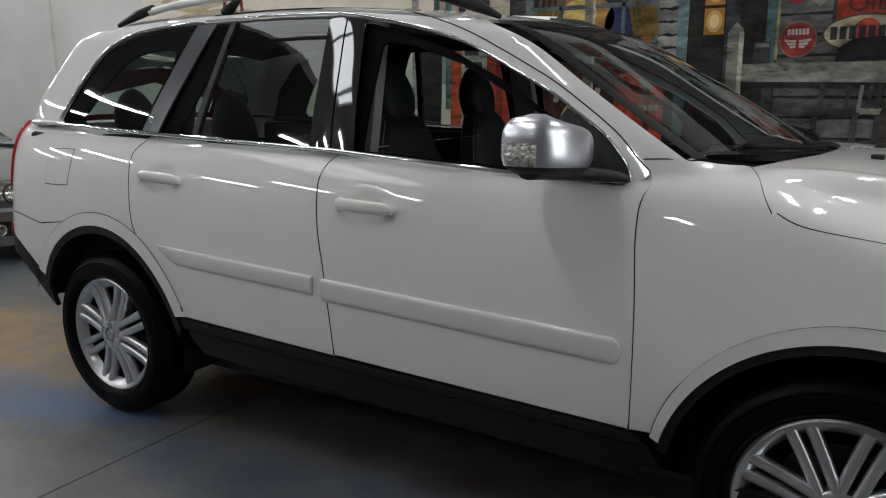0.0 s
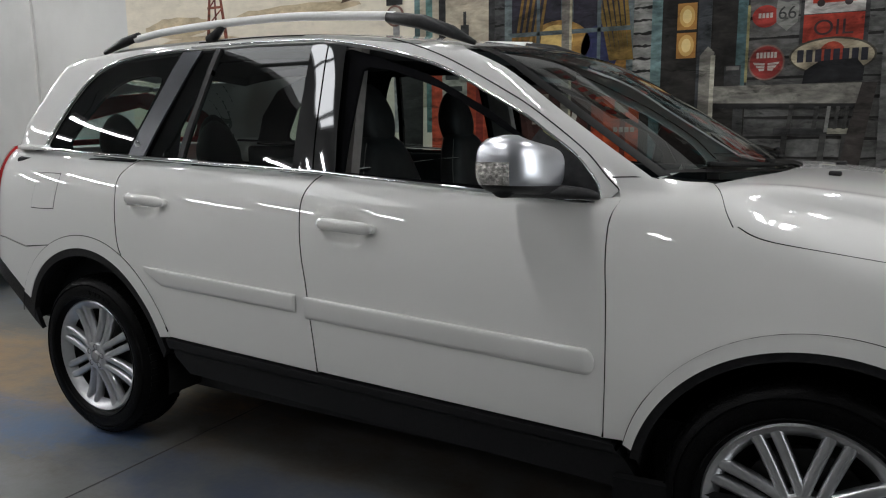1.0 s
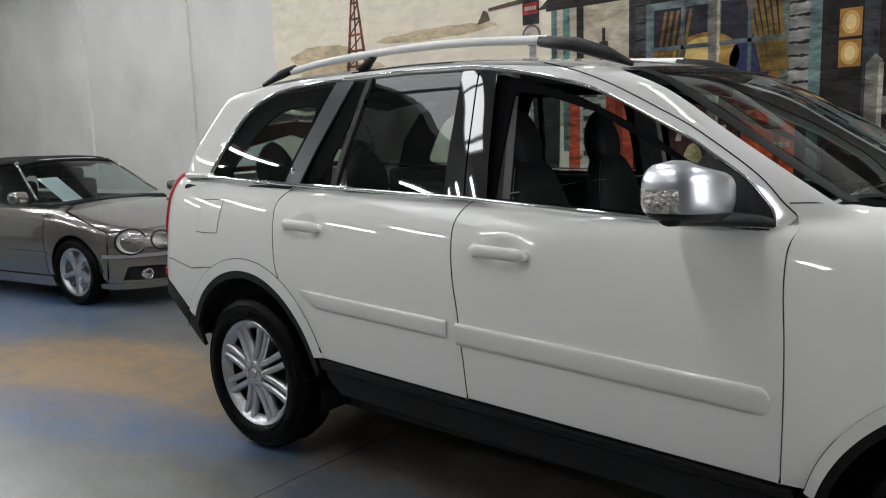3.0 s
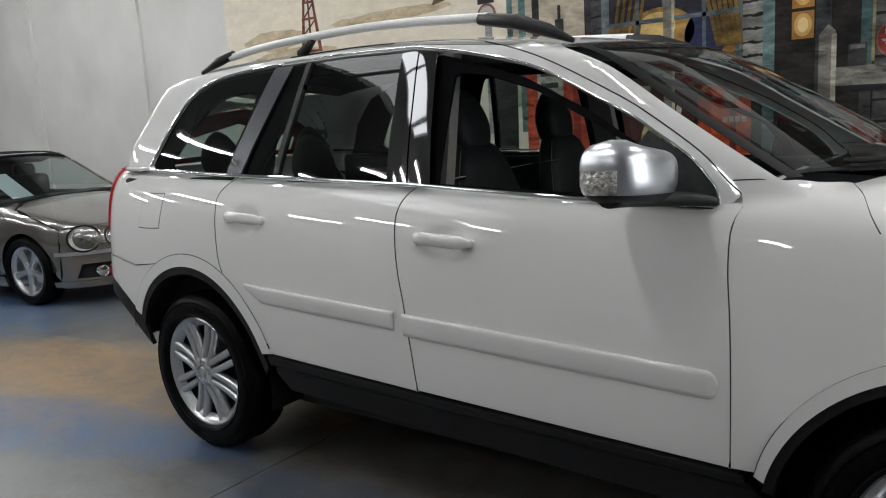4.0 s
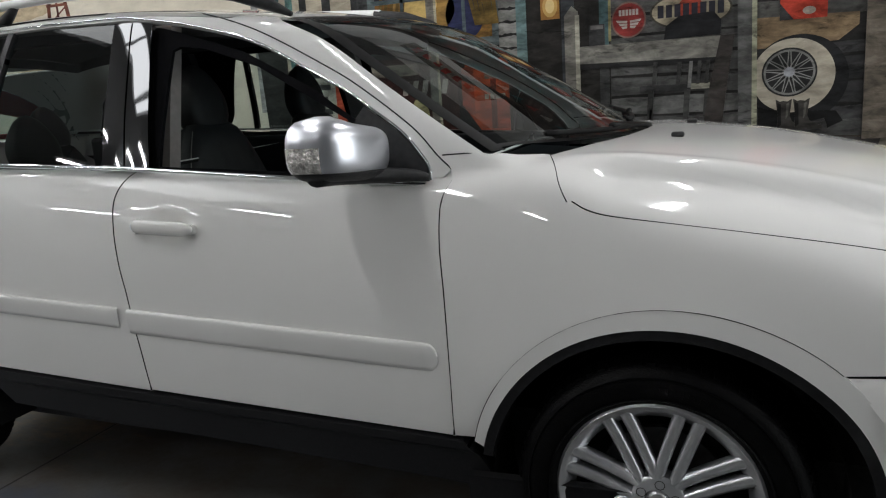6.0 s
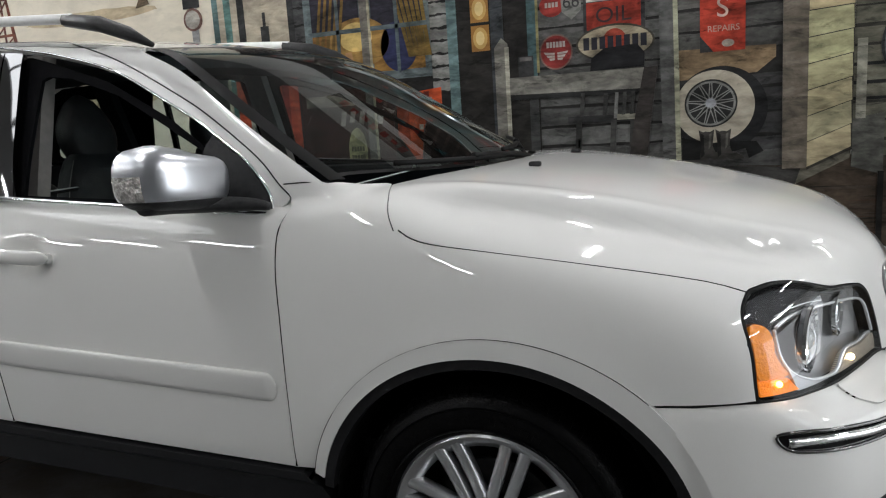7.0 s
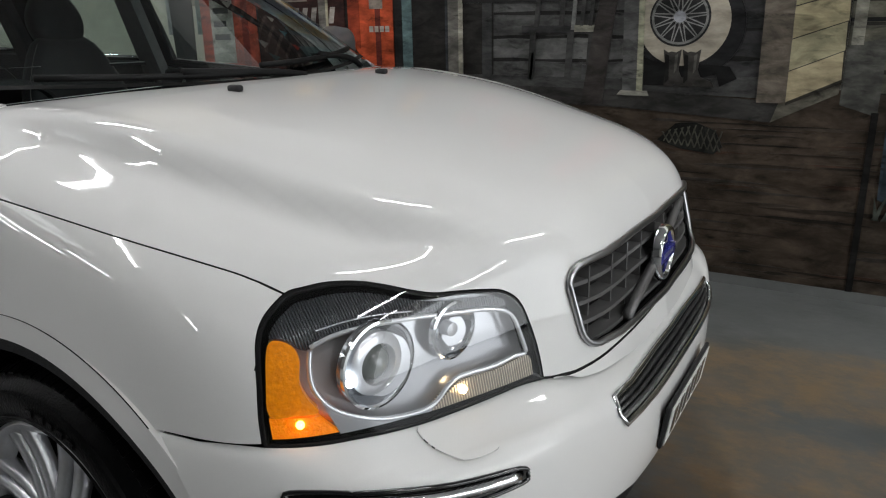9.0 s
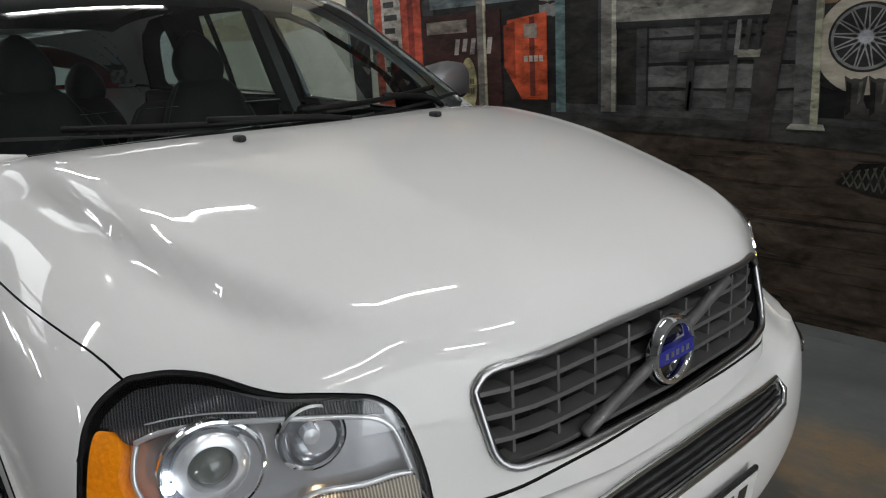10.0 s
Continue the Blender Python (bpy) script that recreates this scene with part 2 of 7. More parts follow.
def floor_material():
    m = mat("painted_concrete", (0.125, 0.130, 0.128), 0.34, 0, 0.1, scale=2.5, vary=0.22, bump=0.12, bscale=25)
    nt = m.node_tree
    b = nt.nodes["Principled BSDF"]
    base = b.inputs["Base Color"].links[0].from_socket
    tc = nt.nodes.new("ShaderNodeTexCoord")
    n = nt.nodes.new("ShaderNodeTexNoise")
    n.inputs["Scale"].default_value, n.inputs["Detail"].default_value, n.inputs["Roughness"].default_value = 2.6, 11, 0.78
    mq = nt.nodes.new("ShaderNodeMapping")
    mq.inputs["Scale"].default_value = (0.7, 1.5, 1)
    nt.links.new(tc.outputs["Object"], mq.inputs[0])
    nt.links.new(mq.outputs[0], n.inputs["Vector"])

    n2 = nt.nodes.new("ShaderNodeTexNoise")
    n2.inputs["Scale"].default_value, n2.inputs["Detail"].default_value, n2.inputs["Roughness"].default_value = 5, 9, 0.75
    mq2 = nt.nodes.new("ShaderNodeMapping")
    mq2.inputs["Scale"].default_value = (0.9, 1.1, 1)
    nt.links.new(tc.outputs["Object"], mq2.inputs[0])
    nt.links.new(mq2.outputs[0], n2.inputs["Vector"])
    worn = nt.nodes.new("ShaderNodeMapRange")
    worn.inputs["From Min"].default_value, worn.inputs["From Max"].default_value = 0.42, 0.60
    worn.inputs["To Min"].default_value, worn.inputs["To Max"].default_value = 0.30, 1.0
    nt.links.new(n2.outputs["Fac"], worn.inputs["Value"])

    def floor_patch(base, colour, cx, cy, rx, ry, amount=1.0, turn=0.0):
        """An oval of floor colour, broken by worn spots, whose edge is eaten by noise."""
        mp = nt.nodes.new("ShaderNodeMapping")
        mp.vector_type = "TEXTURE"
        mp.inputs["Location"].default_value = (cx, cy, 0)
        mp.inputs["Rotation"].default_value = (0, 0, radians(turn))
        mp.inputs["Scale"].default_value = (rx, ry, 1000)
        nt.links.new(tc.outputs["Object"], mp.inputs[0])
        ln = nt.nodes.new("ShaderNodeVectorMath")
        ln.operation = "LENGTH"
        nt.links.new(mp.outputs[0], ln.inputs[0])
        add = nt.nodes.new("ShaderNodeMath")
        add.operation = "MULTIPLY_ADD"
        nt.links.new(n.outputs["Fac"], add.inputs[0])
        add.inputs[1].default_value = -2.9
        nt.links.new(ln.outputs["Value"], add.inputs[2])
        r = nt.nodes.new("ShaderNodeMapRange")
        r.inputs["From Min"].default_value, r.inputs["From Max"].default_value = 0.0, -0.5
        r.inputs["To Max"].default_value = amount
        nt.links.new(add.outputs[0], r.inputs["Value"])
        wear = nt.nodes.new("ShaderNodeMath")
        wear.operation = "MULTIPLY"
        nt.links.new(r.outputs[0], wear.inputs[0])
        nt.links.new(worn.outputs[0], wear.inputs[1])
        mx = nt.nodes.new("ShaderNodeMix")
        mx.data_type = "RGBA"
        nt.links.new(wear.outputs[0], mx.inputs[0])
        nt.links.new(base, mx.inputs[6])
        mx.inputs[7].default_value = (*colour, 1)
        return mx.outputs[2]

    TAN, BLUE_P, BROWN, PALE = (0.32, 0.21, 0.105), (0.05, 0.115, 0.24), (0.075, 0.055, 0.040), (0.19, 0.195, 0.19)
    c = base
    # BROWN darkens the floor under and ahead of the car, PALE lightens it by the mural
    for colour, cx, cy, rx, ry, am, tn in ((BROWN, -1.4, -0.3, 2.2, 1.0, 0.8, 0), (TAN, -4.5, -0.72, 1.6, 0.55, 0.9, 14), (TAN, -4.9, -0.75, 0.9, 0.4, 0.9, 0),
                                           (BLUE_P, -8.3, -0.2, 1.8, 1.2, 1.0, 0), (BLUE_P, -4.05, -1.24, 1.0, 0.26, 0.85, 16), (BLUE_P, -3.2, -1.0, 0.5, 0.13, 0.7, 12),
                                           (BLUE_P, -1.6, -1.05, 1.0, 0.2, 0.35, 0), (PALE, 2.6, 1.75, 1.6, 0.40, 0.8, 0), (BROWN, 1.7, -0.1, 1.1, 0.55, 0.75, 0), (TAN, 1.7, 1.35, 1.7, 0.24, 0.7, 4), (TAN, 1.5, 0.55, 0.8, 0.30, 0.6, -12), (TAN, 2.6, 0.8, 0.7, 0.10, 0.4, 0)):
        c = floor_patch(c, colour, cx, cy, rx, ry, am, tn)
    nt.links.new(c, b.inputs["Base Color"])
    return m


FLOOR = floor_material()
WALL_GREY = mat("pale_grey_wall", (0.62, 0.62, 0.60), 0.7, scale=1.3, vary=0.06, bump=0.1, bscale=40, dirt=(0.45, 0.45, 0.43), dscale=0.8, damount=0.5)
CEILING = mat("ceiling_paint", (0.24, 0.24, 0.24), 0.8, scale=2, vary=0.05)
WALL_DARK = mat("grey_far_wall", (0.10, 0.10, 0.098), 0.7, scale=1.5, vary=0.12)
TUBE_GLOW = mat("tube_glow", (1, 1, 1), 0.5, emit=(0.985, 0.99, 1.0), power=TUBE_POWER)
LAMP_WHITE = mat("lamp_body_white", (0.8, 0.8, 0.8), 0.5)

S = dict(kind="structure")
tagged(box("floor", X0, X1, Y0, WALL_Y + 0.2, -0.2, 0, FLOOR), "worn concrete floor with patches of blue and tan paint", "floor", **S)
tagged(box("floor_joint", -2.456, -2.448, Y0, WALL_Y, -0.02, 0.0015, mat("joint_filler", (0.035, 0.034, 0.032), 0.7, scale=6, vary=0.6)), "dark joint between floor slabs", "joint", **S)
SKY_X0, SKY_X1, SKY_Y0, SKY_Y1 = -5.3, -3.9, -4.6, -1.4
ceil_bm = bmesh.new()
for x0_, x1_, y0_, y1_ in ((X0, SKY_X0, Y0, WALL_Y + 0.2), (SKY_X1, X1, Y0, WALL_Y + 0.2), (SKY_X0, SKY_X1, Y0, SKY_Y0), (SKY_X0, SKY_X1, SKY_Y1, WALL_Y + 0.2)):
    box_bm(x0_, x1_, y0_, y1_, CEIL, CEIL + 0.15, bm=ceil_bm)
tagged(part("ceiling", ceil_bm, CEILING), "plain pale ceiling with a roof light and rows of tube lamps", "ceiling", **S)
SKY_PANEL = mat("roof_light_sheet", (0.8, 0.8, 0.8), 0.5, emit=(0.96, 0.985, 1.0), power=ROOF_LIGHT)
skylight = tagged(box("skylight", SKY_X0, SKY_X1, SKY_Y0, SKY_Y1, CEIL + 0.10, CEIL + 0.13, SKY_PANEL), "translucent white roof sheet letting in daylight, crossed by dark purlins", "skylight", **S)
for i in range(2):
    y_ = SKY_Y0 + 0.5 + i * 1.2
    box("purlin", SKY_X0, SKY_X1, y_, y_ + 0.05, CEIL - 0.02, CEIL + 0.09, DARK_METAL, skylight, "dark steel purlin")
tagged(box("wall_south", X0, X1, Y0 - 0.2, Y0, 0, CEIL, WALL_DARK), "plain grey painted wall", "wall", **S)
tagged(box("wall_west", X0 - 0.2, X0, Y0, WALL_Y + 0.2, 0, CEIL, WALL_GREY), "plain pale grey end wall", "wall", **S)
bm_e = box_bm(X1, X1 + 0.2, Y0, -3.05, 0, CEIL, 0)
for y0_, y1_, z0_, z1_ in ((-3.05, 1.65, 3.0, CEIL), (1.65, WALL_Y + 0.2, 0, CEIL)):
    me_e = bpy.data.meshes.new("tmp")
    piece = box_bm(X1, X1 + 0.2, y0_, y1_, z0_, z1_, 0)
    piece.to_mesh(me_e)
    bm_e.from_mesh(me_e)
    bpy.data.meshes.remove(me_e)
    piece.free()
tagged(part("wall_east", bm_e, WALL_GREY, None), "pale grey end wall with a wide open doorway", "wall", **S)


def ceiling_lamp(x, y, z=3.75, length=1.25):
    e = empty("ceiling_lamp", "white strip lamp hung from the ceiling, lit", "lamp", x, y, z, group="ceiling lamps")
    part("housing", box_bm(-length / 2 - 0.04, length / 2 + 0.04, -0.09, 0.09, 0.03, 0.09, 0.01), LAMP_WHITE, e)
    bm = bmesh.new()
    bmesh.ops.create_cone(bm, segments=12, radius1=0.034, radius2=0.034, depth=length, cap_ends=True, matrix=pose(0, 0, 0.0, 0, 90, 0))
    part("tube", bm, TUBE_GLOW, e, "glowing white tube", True)
    for s in (-1, 1):
        part("rod", box_bm(s * length * 0.4 - 0.006, s * length * 0.4 + 0.006, -0.006, 0.006, 0.09, CEIL - z, 0), DARK_METAL, e)
    return e


lamp = ceiling_lamp(-12.0, 0.1, 3.75, 1.25)
lamp.matrix_basis = pose(-12.0, 0.1, 3.75, 0, 0, 90)
# all out of view; several are added only to brighten the room's far ends
for x, ys in ((-12.0, (-3.7,)), (-10.3, (0.1, -3.7)), (-8.6, (0.1, -3.7, -6.5)), (-6.9, (0.1, -6.2)), (-5.2, (0.1, -6.0)), (-2.3, (0.15,)), (-1.75, (-2.3, -6.2)), (0.4, (0.4,)), (3.4, (-1.9, 0.9)), (5.4, (-3.0, -0.4))):
    for y in ys:
        copy_thing(lamp, pose(x, y, 3.75, 0, 0, 90))

# ---- car body as smooth implicit surfaces, cut into panels ----
from mathutils.geometry import delaunay_2d_cdt


class Curve:
    """Natural cubic spline y(x), straight beyond its ends."""

    def __init__(self, *pts):
        self.x = np.array([p[0] for p in pts], float)
        self.y = np.array([p[1] for p in pts], float)
        n = len(pts)
        h = np.diff(self.x)
        A = np.eye(n)
        r = np.zeros(n)
        for i in range(1, n - 1):
            A[i, i - 1:i + 2] = h[i - 1], 2 * (h[i - 1] + h[i]), h[i]
            r[i] = 6 * ((self.y[i + 1] - self.y[i]) / h[i] - (self.y[i] - self.y[i - 1]) / h[i - 1])
        self.m = np.linalg.solve(A, r)
        self.h = h

    def __call__(self, q):
        q = np.asarray(q, float)
        c = np.clip(q, self.x[0], self.x[-1])
        i = np.clip(np.searchsorted(self.x, c) - 1, 0, len(self.h) - 1)
        h, a, b = self.h[i], self.x[i + 1] - c, c - self.x[i]
        m0, m1 = self.m[i], self.m[i + 1]
        v = m0 * a ** 3 / (6 * h) + m1 * b ** 3 / (6 * h) + (self.y[i] / h - m0 * h / 6) * a + (self.y[i + 1] / h - m1 * h / 6) * b
        s0 = (self.y[1] - self.y[0]) / self.h[0] - self.h[0] * self.m[1] / 6
        s1 = (self.y[-1] - self.y[-2]) / self.h[-1] + self.h[-1] * self.m[-2] / 6
        return v + np.where(q < self.x[0], (q - self.x[0]) * s0, 0) + np.where(q > self.x[-1], (q - self.x[-1]) * s1, 0)


def smax(k, *terms):
    t = np.stack(np.broadcast_arrays(*terms))
    m = t.max(0)
    return m + k * np.log(np.exp((t - m) / k).sum(0))


WIDTH = Curve((-3.95, 0.745), (-3.75, 0.852), (-3.5, 0.908), (-3.0, 0.939), (-2.4, 0.946), (-1.5, 0.946), (-0.6, 0.944), (0.0, 0.942), (0.35, 0.94), (0.6, 0.93), (0.85, 0.90))
TUCK = Curve((0.15, 0.075), (0.35, 0.045), (0.5, 0.014), (0.62, 0.004), (0.72, 0.0), (0.82, 0.003), (0.92, 0.012), (1.0, 0.024), (1.09, 0.045), (1.15, 0.066), (1.3, 0.14))
BELT = Curve((-3.95, 1.30), (-3.3, 1.285), (-2.6, 1.25), (-1.63, 1.215), (-1.0, 1.185), (-0.6, 1.185), (-0.3, 1.216), (0.0, 1.206), (0.3, 1.173), (0.6, 1.112), (0.8, 1.055), (0.92, 1.008), (1.05, 0.94))
CROWN = Curve((-3.9, 0.0), (-1.2, 0.0), (-0.6, 0.005), (-0.3, 0.02), (0.0, 0.035), (0.3, 0.075), (0.6, 0.145), (0.9, 0.20))
RIDGE_Y = Curve((-0.4, 0.72), (-0.2, 0.71), (0.0, 0.70), (0.4, 0.655), (0.7, 0.565), (0.9, 0.45))
FALL = Curve((-0.45, 0.0), (-0.32, 0.0), (-0.2, 0.022), (-0.05, 0.058), (0.15, 0.064), (0.35, 0.034), (0.5, 0.008), (0.62, 0.0), (0.8, 0.0))
NOSE = Curve((0.0, 0.965), (0.2, 0.958), (0.38, 0.936), (0.46, 0.900), (0.55, 0.858), (0.65, 0.805), (0.75, 0.745), (0.85, 0.675), (0.92, 0.615), (1.0, 0.53))


def body(p):
    x, y, z = p[..., 0], np.abs(p[..., 1]), p[..., 2]
    side = y - (WIDTH(x) - TUCK(z))
    k = np.clip((y - RIDGE_Y(np.clip(x, -0.4, 0.9))) / 0.21, 0, 1)
    fall = FALL(np.clip(x, -0.45, 0.8)) * k * k * (3 - 2 * k)
    top = (z - (BELT(x) - CROWN(x) * (y / 0.8) ** 3.6 - fall)) * 0.95
    nose = (x - (NOSE(y) - 0.16 * (z - 0.80))) * 0.85
    tail = -x - 3.87 + 0.17 * (y / 0.8) ** 4 + 0.1 * (z - 0.9)
    return smax(0.035, side, top, nose, tail)


BUMP_X = Curve((0.0, 1.026), (0.3, 1.016), (0.5, 0.98), (0.65, 0.925), (0.78, 0.835), (0.88, 0.72), (0.96, 0.55))
BUMP_TUCK = Curve((0.2, 0.10), (0.35, 0.035), (0.45, 0.008), (0.55, 0.0), (0.65, 0.004), (0.75, 0.015))


SHELF = Curve((0.0, 0.703), (0.17, 0.706), (0.33, 0.716), (0.41, 0.728), (0.48, 0.748), (0.6, 0.752), (0.9, 0.752))


def bumper(p):
    x, y, z = p[..., 0], np.abs(p[..., 1]), p[..., 2]
    side = y - (WIDTH(x) + 0.016 - BUMP_TUCK(z))
    nose = (x - (BUMP_X(y) - BUMP_TUCK(z) * 1.2)) * 0.85
    k = np.clip((x - NOSE(y) + 0.02) / 0.09, 0, 1)
    top = z - (SHELF(y) - 0.045 * k * k * (3 - 2 * k))
    return smax(0.018, side, nose, top)


ROOF = Curve((-3.8, 1.58), (-3.5, 1.675), (-3.1, 1.748), (-2.5, 1.772), (-1.9, 1.764), (-1.45, 1.725), (-1.1, 1.675), (-0.8, 1.61))
TUMBLE = Curve((1.1, 0.868), (1.2, 0.842), (1.35, 0.798), (1.5, 0.741), (1.65, 0.680), (1.8, 0.60))


def cabin(p):
    x, y, z = p[..., 0], np.abs(p[..., 1]), p[..., 2]
    side = (y - (TUMBLE(z) - 0.028 * np.clip((-1.9 - x) / 1.5, 0, 2) ** 2 - 0.02 * np.clip((x + 1.6) / 1.0, 0, 2) ** 2)) * 0.94
    roof = z - (ROOF(x) - 0.045 * (y / 0.65) ** 2)
    screen = (x - (-0.135 - (z - 1.2) / 0.60 - 0.24 * (y / 0.8) ** 2)) * 0.52
    tail = (-x - (3.73 - 0.36 * (z - 1.2) - 0.55 * np.clip(z - 1.38, 0, 1) - 0.20 * (y / 0.8) ** 3)) * 0.85
    return smax(0.014, side, roof, screen, tail)


def gradient(f, P):
    g = np.zeros_like(P)
    for a in range(3):
        d = np.zeros(3)
        d[a] = 1e-4
        g[:, a] = f(P + d) - f(P - d)
    return g / np.maximum(np.linalg.norm(g, axis=1, keepdims=True), 1e-9)


class View:
    """A drawing plane: points (u, v) are carried along -d on to the surface."""

    def __init__(self, u, v, d, origin=(0, 0, 0), reach=2.0):
        self.u, self.v, self.d, self.o, self.reach = [np.array(a, float) for a in (u, v, d, origin)] + [reach]

    def drop(self, f, uv):
        uv = np.asarray(uv, float)
        base = self.o + uv[:, :1] * self.u + uv[:, 1:] * self.v
        hi = np.full(len(uv), self.reach)
        lo = hi.copy()
        found = np.zeros(len(uv), bool)
        for s in np.linspace(self.reach, -0.1, 90):
            val = f(base + s * self.d)
            hit = (~found) & (val <= 0)
            lo[hit] = s
            hi[hit] = s + (self.reach + 0.1) / 89
            found |= hit
        lo[~found] = 0
        hi[~found] = 0
        for _ in range(22):
            mid = (lo + hi) / 2
            inside = f(base + mid[:, None] * self.d) <= 0
            lo = np.where(inside, mid, lo)
            hi = np.where(inside, hi, mid)
        return base + ((lo + hi) / 2)[:, None] * self.d


SIDE = View((1, 0, 0), (0, 0, 1), (0, -1, 0), (0, 0, 0), 1.3)
TOP = View((1, 0, 0), (0, 1, 0), (0, 0, 1), (0, 0, 0), 2.0)
HOODV = View((0.86, 0, -0.51), (0, 1, 0), (0.51, 0, 0.86), (0, 0, 0), 2.0)
LAMPV = View((0.45, 0.89, 0), (0, 0, 1), (0.89, -0.45, 0), (0, 0, 0), 2.0)
FRONT = View((0, 1, 0), (0, 0, 1), (1, 0, 0), (-0.5, 0, 0), 2.0)


_d = np.array((0.78, -0.38, 0.50)) / np.linalg.norm((0.78, -0.38, 0.50))
_u = np.array((0.38, 0.78, 0)) / np.linalg.norm((0.38, 0.78))
BUMPV = View(_u, np.cross(_d, _u), _d, (0, 0, 0), 2.2)


def seen_in(view, P):
    return [(float(np.dot(p, view.u)), float(np.dot(p, view.v))) for p in np.array(P, float)]


def area2(P):
    return 0.5 * sum(P[i - 1][0] * P[i][1] - P[i][0] * P[i - 1][1] for i in range(len(P)))


def resample(poly, step):
    out = []
    for i in range(len(poly)):
        a, b = np.array(poly[i], float), np.array(poly[(i + 1) % len(poly)], float)
        L = np.linalg.norm(b - a)
        if L < 1e-6:
            continue
        for k in range(max(1, int(math.ceil(L / step)))):
            out.append(a + (b - a) * k / max(1, int(math.ceil(L / step))))
    return out


def inset(poly, amount):
    P = [np.array(p, float) for p in poly]
    if area2(P) < 0:
        P = P[::-1]
    out = []
    for i in range(len(P)):
        a, b, c = P[i - 1], P[i], P[(i + 1) % len(P)]
        d1, d2 = (b - a) / max(1e-9, np.linalg.norm(b - a)), (c - b) / max(1e-9, np.linalg.norm(c - b))
        n = np.array((-d1[1] - d2[1], d1[0] + d2[0]))
        L = np.linalg.norm(n)
        n = n / L if L > 1e-6 else np.array((-d1[1], d1[0]))
        k = 1 / max(0.4, n @ np.array((-d1[1], d1[0])))
        out.append(b + n * amount * k)
    return out


def inside(poly, q):
    P = np.array(poly)
    x, y = q[:, 0], q[:, 1]
    r = np.zeros(len(q), bool)
    j = len(P) - 1
    for i in range(len(P)):
        xi, yi, xj, yj = P[i, 0], P[i, 1], P[j, 0], P[j, 1]
        if yi != yj:
            r ^= ((yi > y) != (yj > y)) & (x < (xj - xi) * (y - yi) / (yj - yi) + xi)
        j = i
    return r


def panel(name, outline, view, f, material, parent=None, label="", step=0.03, gap=0.0025, depth=0.014, lift=0.0, left=False, holes=(), relief=None, edge_material=None):
    """Cuts a panel out of a surface: outline in the view's plane, smooth normals, edges turned in by depth."""
    loops = [resample(inset(outline, gap), step)] + [resample(inset(h, -gap), step) for h in holes]
    edge = loops[0]
    pts = [Vector(p) for lp in loops for p in lp]
    cons, s = [], 0
    for lp in loops:
        cons += [(s + i, s + (i + 1) % len(lp)) for i in range(len(lp))]
        s += len(lp)
    E = np.array(edge)
    lo, hi = E.min(0), E.max(0)
    gx, gy = np.meshgrid(np.arange(lo[0], hi[0], step), np.arange(lo[1], hi[1], step))
    gx = gx + (np.arange(gx.shape[0])[:, None] % 2) * step * 0.5
    G = np.stack((gx.ravel(), gy.ravel()), 1)
    keep = inside(inset(edge, step * 0.45), G)
    for h in loops[1:]:
        keep &= ~inside(inset(h, -step * 0.45), G)
    pts += [Vector(p) for p in G[keep]]
    vs, _, tris, *_ = delaunay_2d_cdt(pts, cons, [], 0, 1e-6)
    uv = np.array([tuple(v) for v in vs])
    T = np.array([t for t in tris if len(t) == 3])
    C = uv[T].mean(1)
    ok = inside(edge, C)
    for h in loops[1:]:
        ok &= ~inside(h, C)
    T = T[ok]
    P = view.drop(f, uv)
    N = gradient(f, P)
    P = P + N * lift
    if relief is not None:
        P = P + N * relief(uv)[:, None]
        step_u = np.array((1e-3, 0)), np.array((0, 1e-3))
        A = [view.drop(f, uv + d) for d in step_u]
        A = [a + gradient(f, a) * (lift + relief(uv + d)[:, None]) for a, d in zip(A, step_u)]
        M = np.cross(A[0] - P, A[1] - P)
        M = M / np.maximum(np.linalg.norm(M, axis=1, keepdims=True), 1e-9)
        N = M * np.sign((M * N).sum(1, keepdims=True))
    a, b, c = (P[T[:, i]] for i in range(3))
    flip = (np.cross(b - a, c - a) * N[T].mean(1)).sum(1) < 0
    T[flip] = T[flip][:, ::-1]
    V, NV, F = list(P), list(N), [tuple(t) for t in T]
    skin = len(F)
    count = {}
    for t in F:
        for i in range(3):
            e = (t[i], t[(i + 1) % 3])
            count[e] = count.get(e, 0) + 1
    if depth:
        border = [e for e in count if (e[1], e[0]) not in count]
        made = {}

        def ring(i, d):
            if i not in made:
                k = len(V)
                V.append(P[i]), V.append(P[i] - N[i] * depth)
                n = np.cross(d, N[i])
                NV.append(n), NV.append(n)
                made[i] = k
            return made[i]
        for i, j in border:
            d = P[j] - P[i]
            L = np.linalg.norm(d)
            if L < 1e-9:
                continue
            p, q = ring(i, d / L), ring(j, d / L)
            F.append((p, p + 1, q + 1, q))
    V, NV = np.array(V), np.array(NV)
    if left:
        V = V * (1, -1, 1)
        NV = NV * (1, -1, 1)
        F = [t[::-1] for t in F]
    ob = mesh_object(name, V, F, material, parent, label, True, NV)
    # a black edge puts the shade of the panel gap into the colour
    if edge_material:
        ob.data.materials.append(edge_material)
        ob.data.polygons.foreach_set("material_index", [0] * skin + [1] * (len(F) - skin))
    return ob


def on(view, f, uv, lift=0.0):
    P = view.drop(f, np.array(uv, float))
    return P + gradient(f, P) * lift


def arc(cx, cz, r, a0, a1, n=28):
    return [(cx + r * math.cos(radians(a0 + (a1 - a0) * i / n)), cz + r * math.sin(radians(a0 + (a1 - a0) * i / n))) for i in range(n + 1)]

# ---- the white estate car ----
car = empty("suv", "white pearl seven-seat estate car with chrome trim and roof rails, parked", "car")
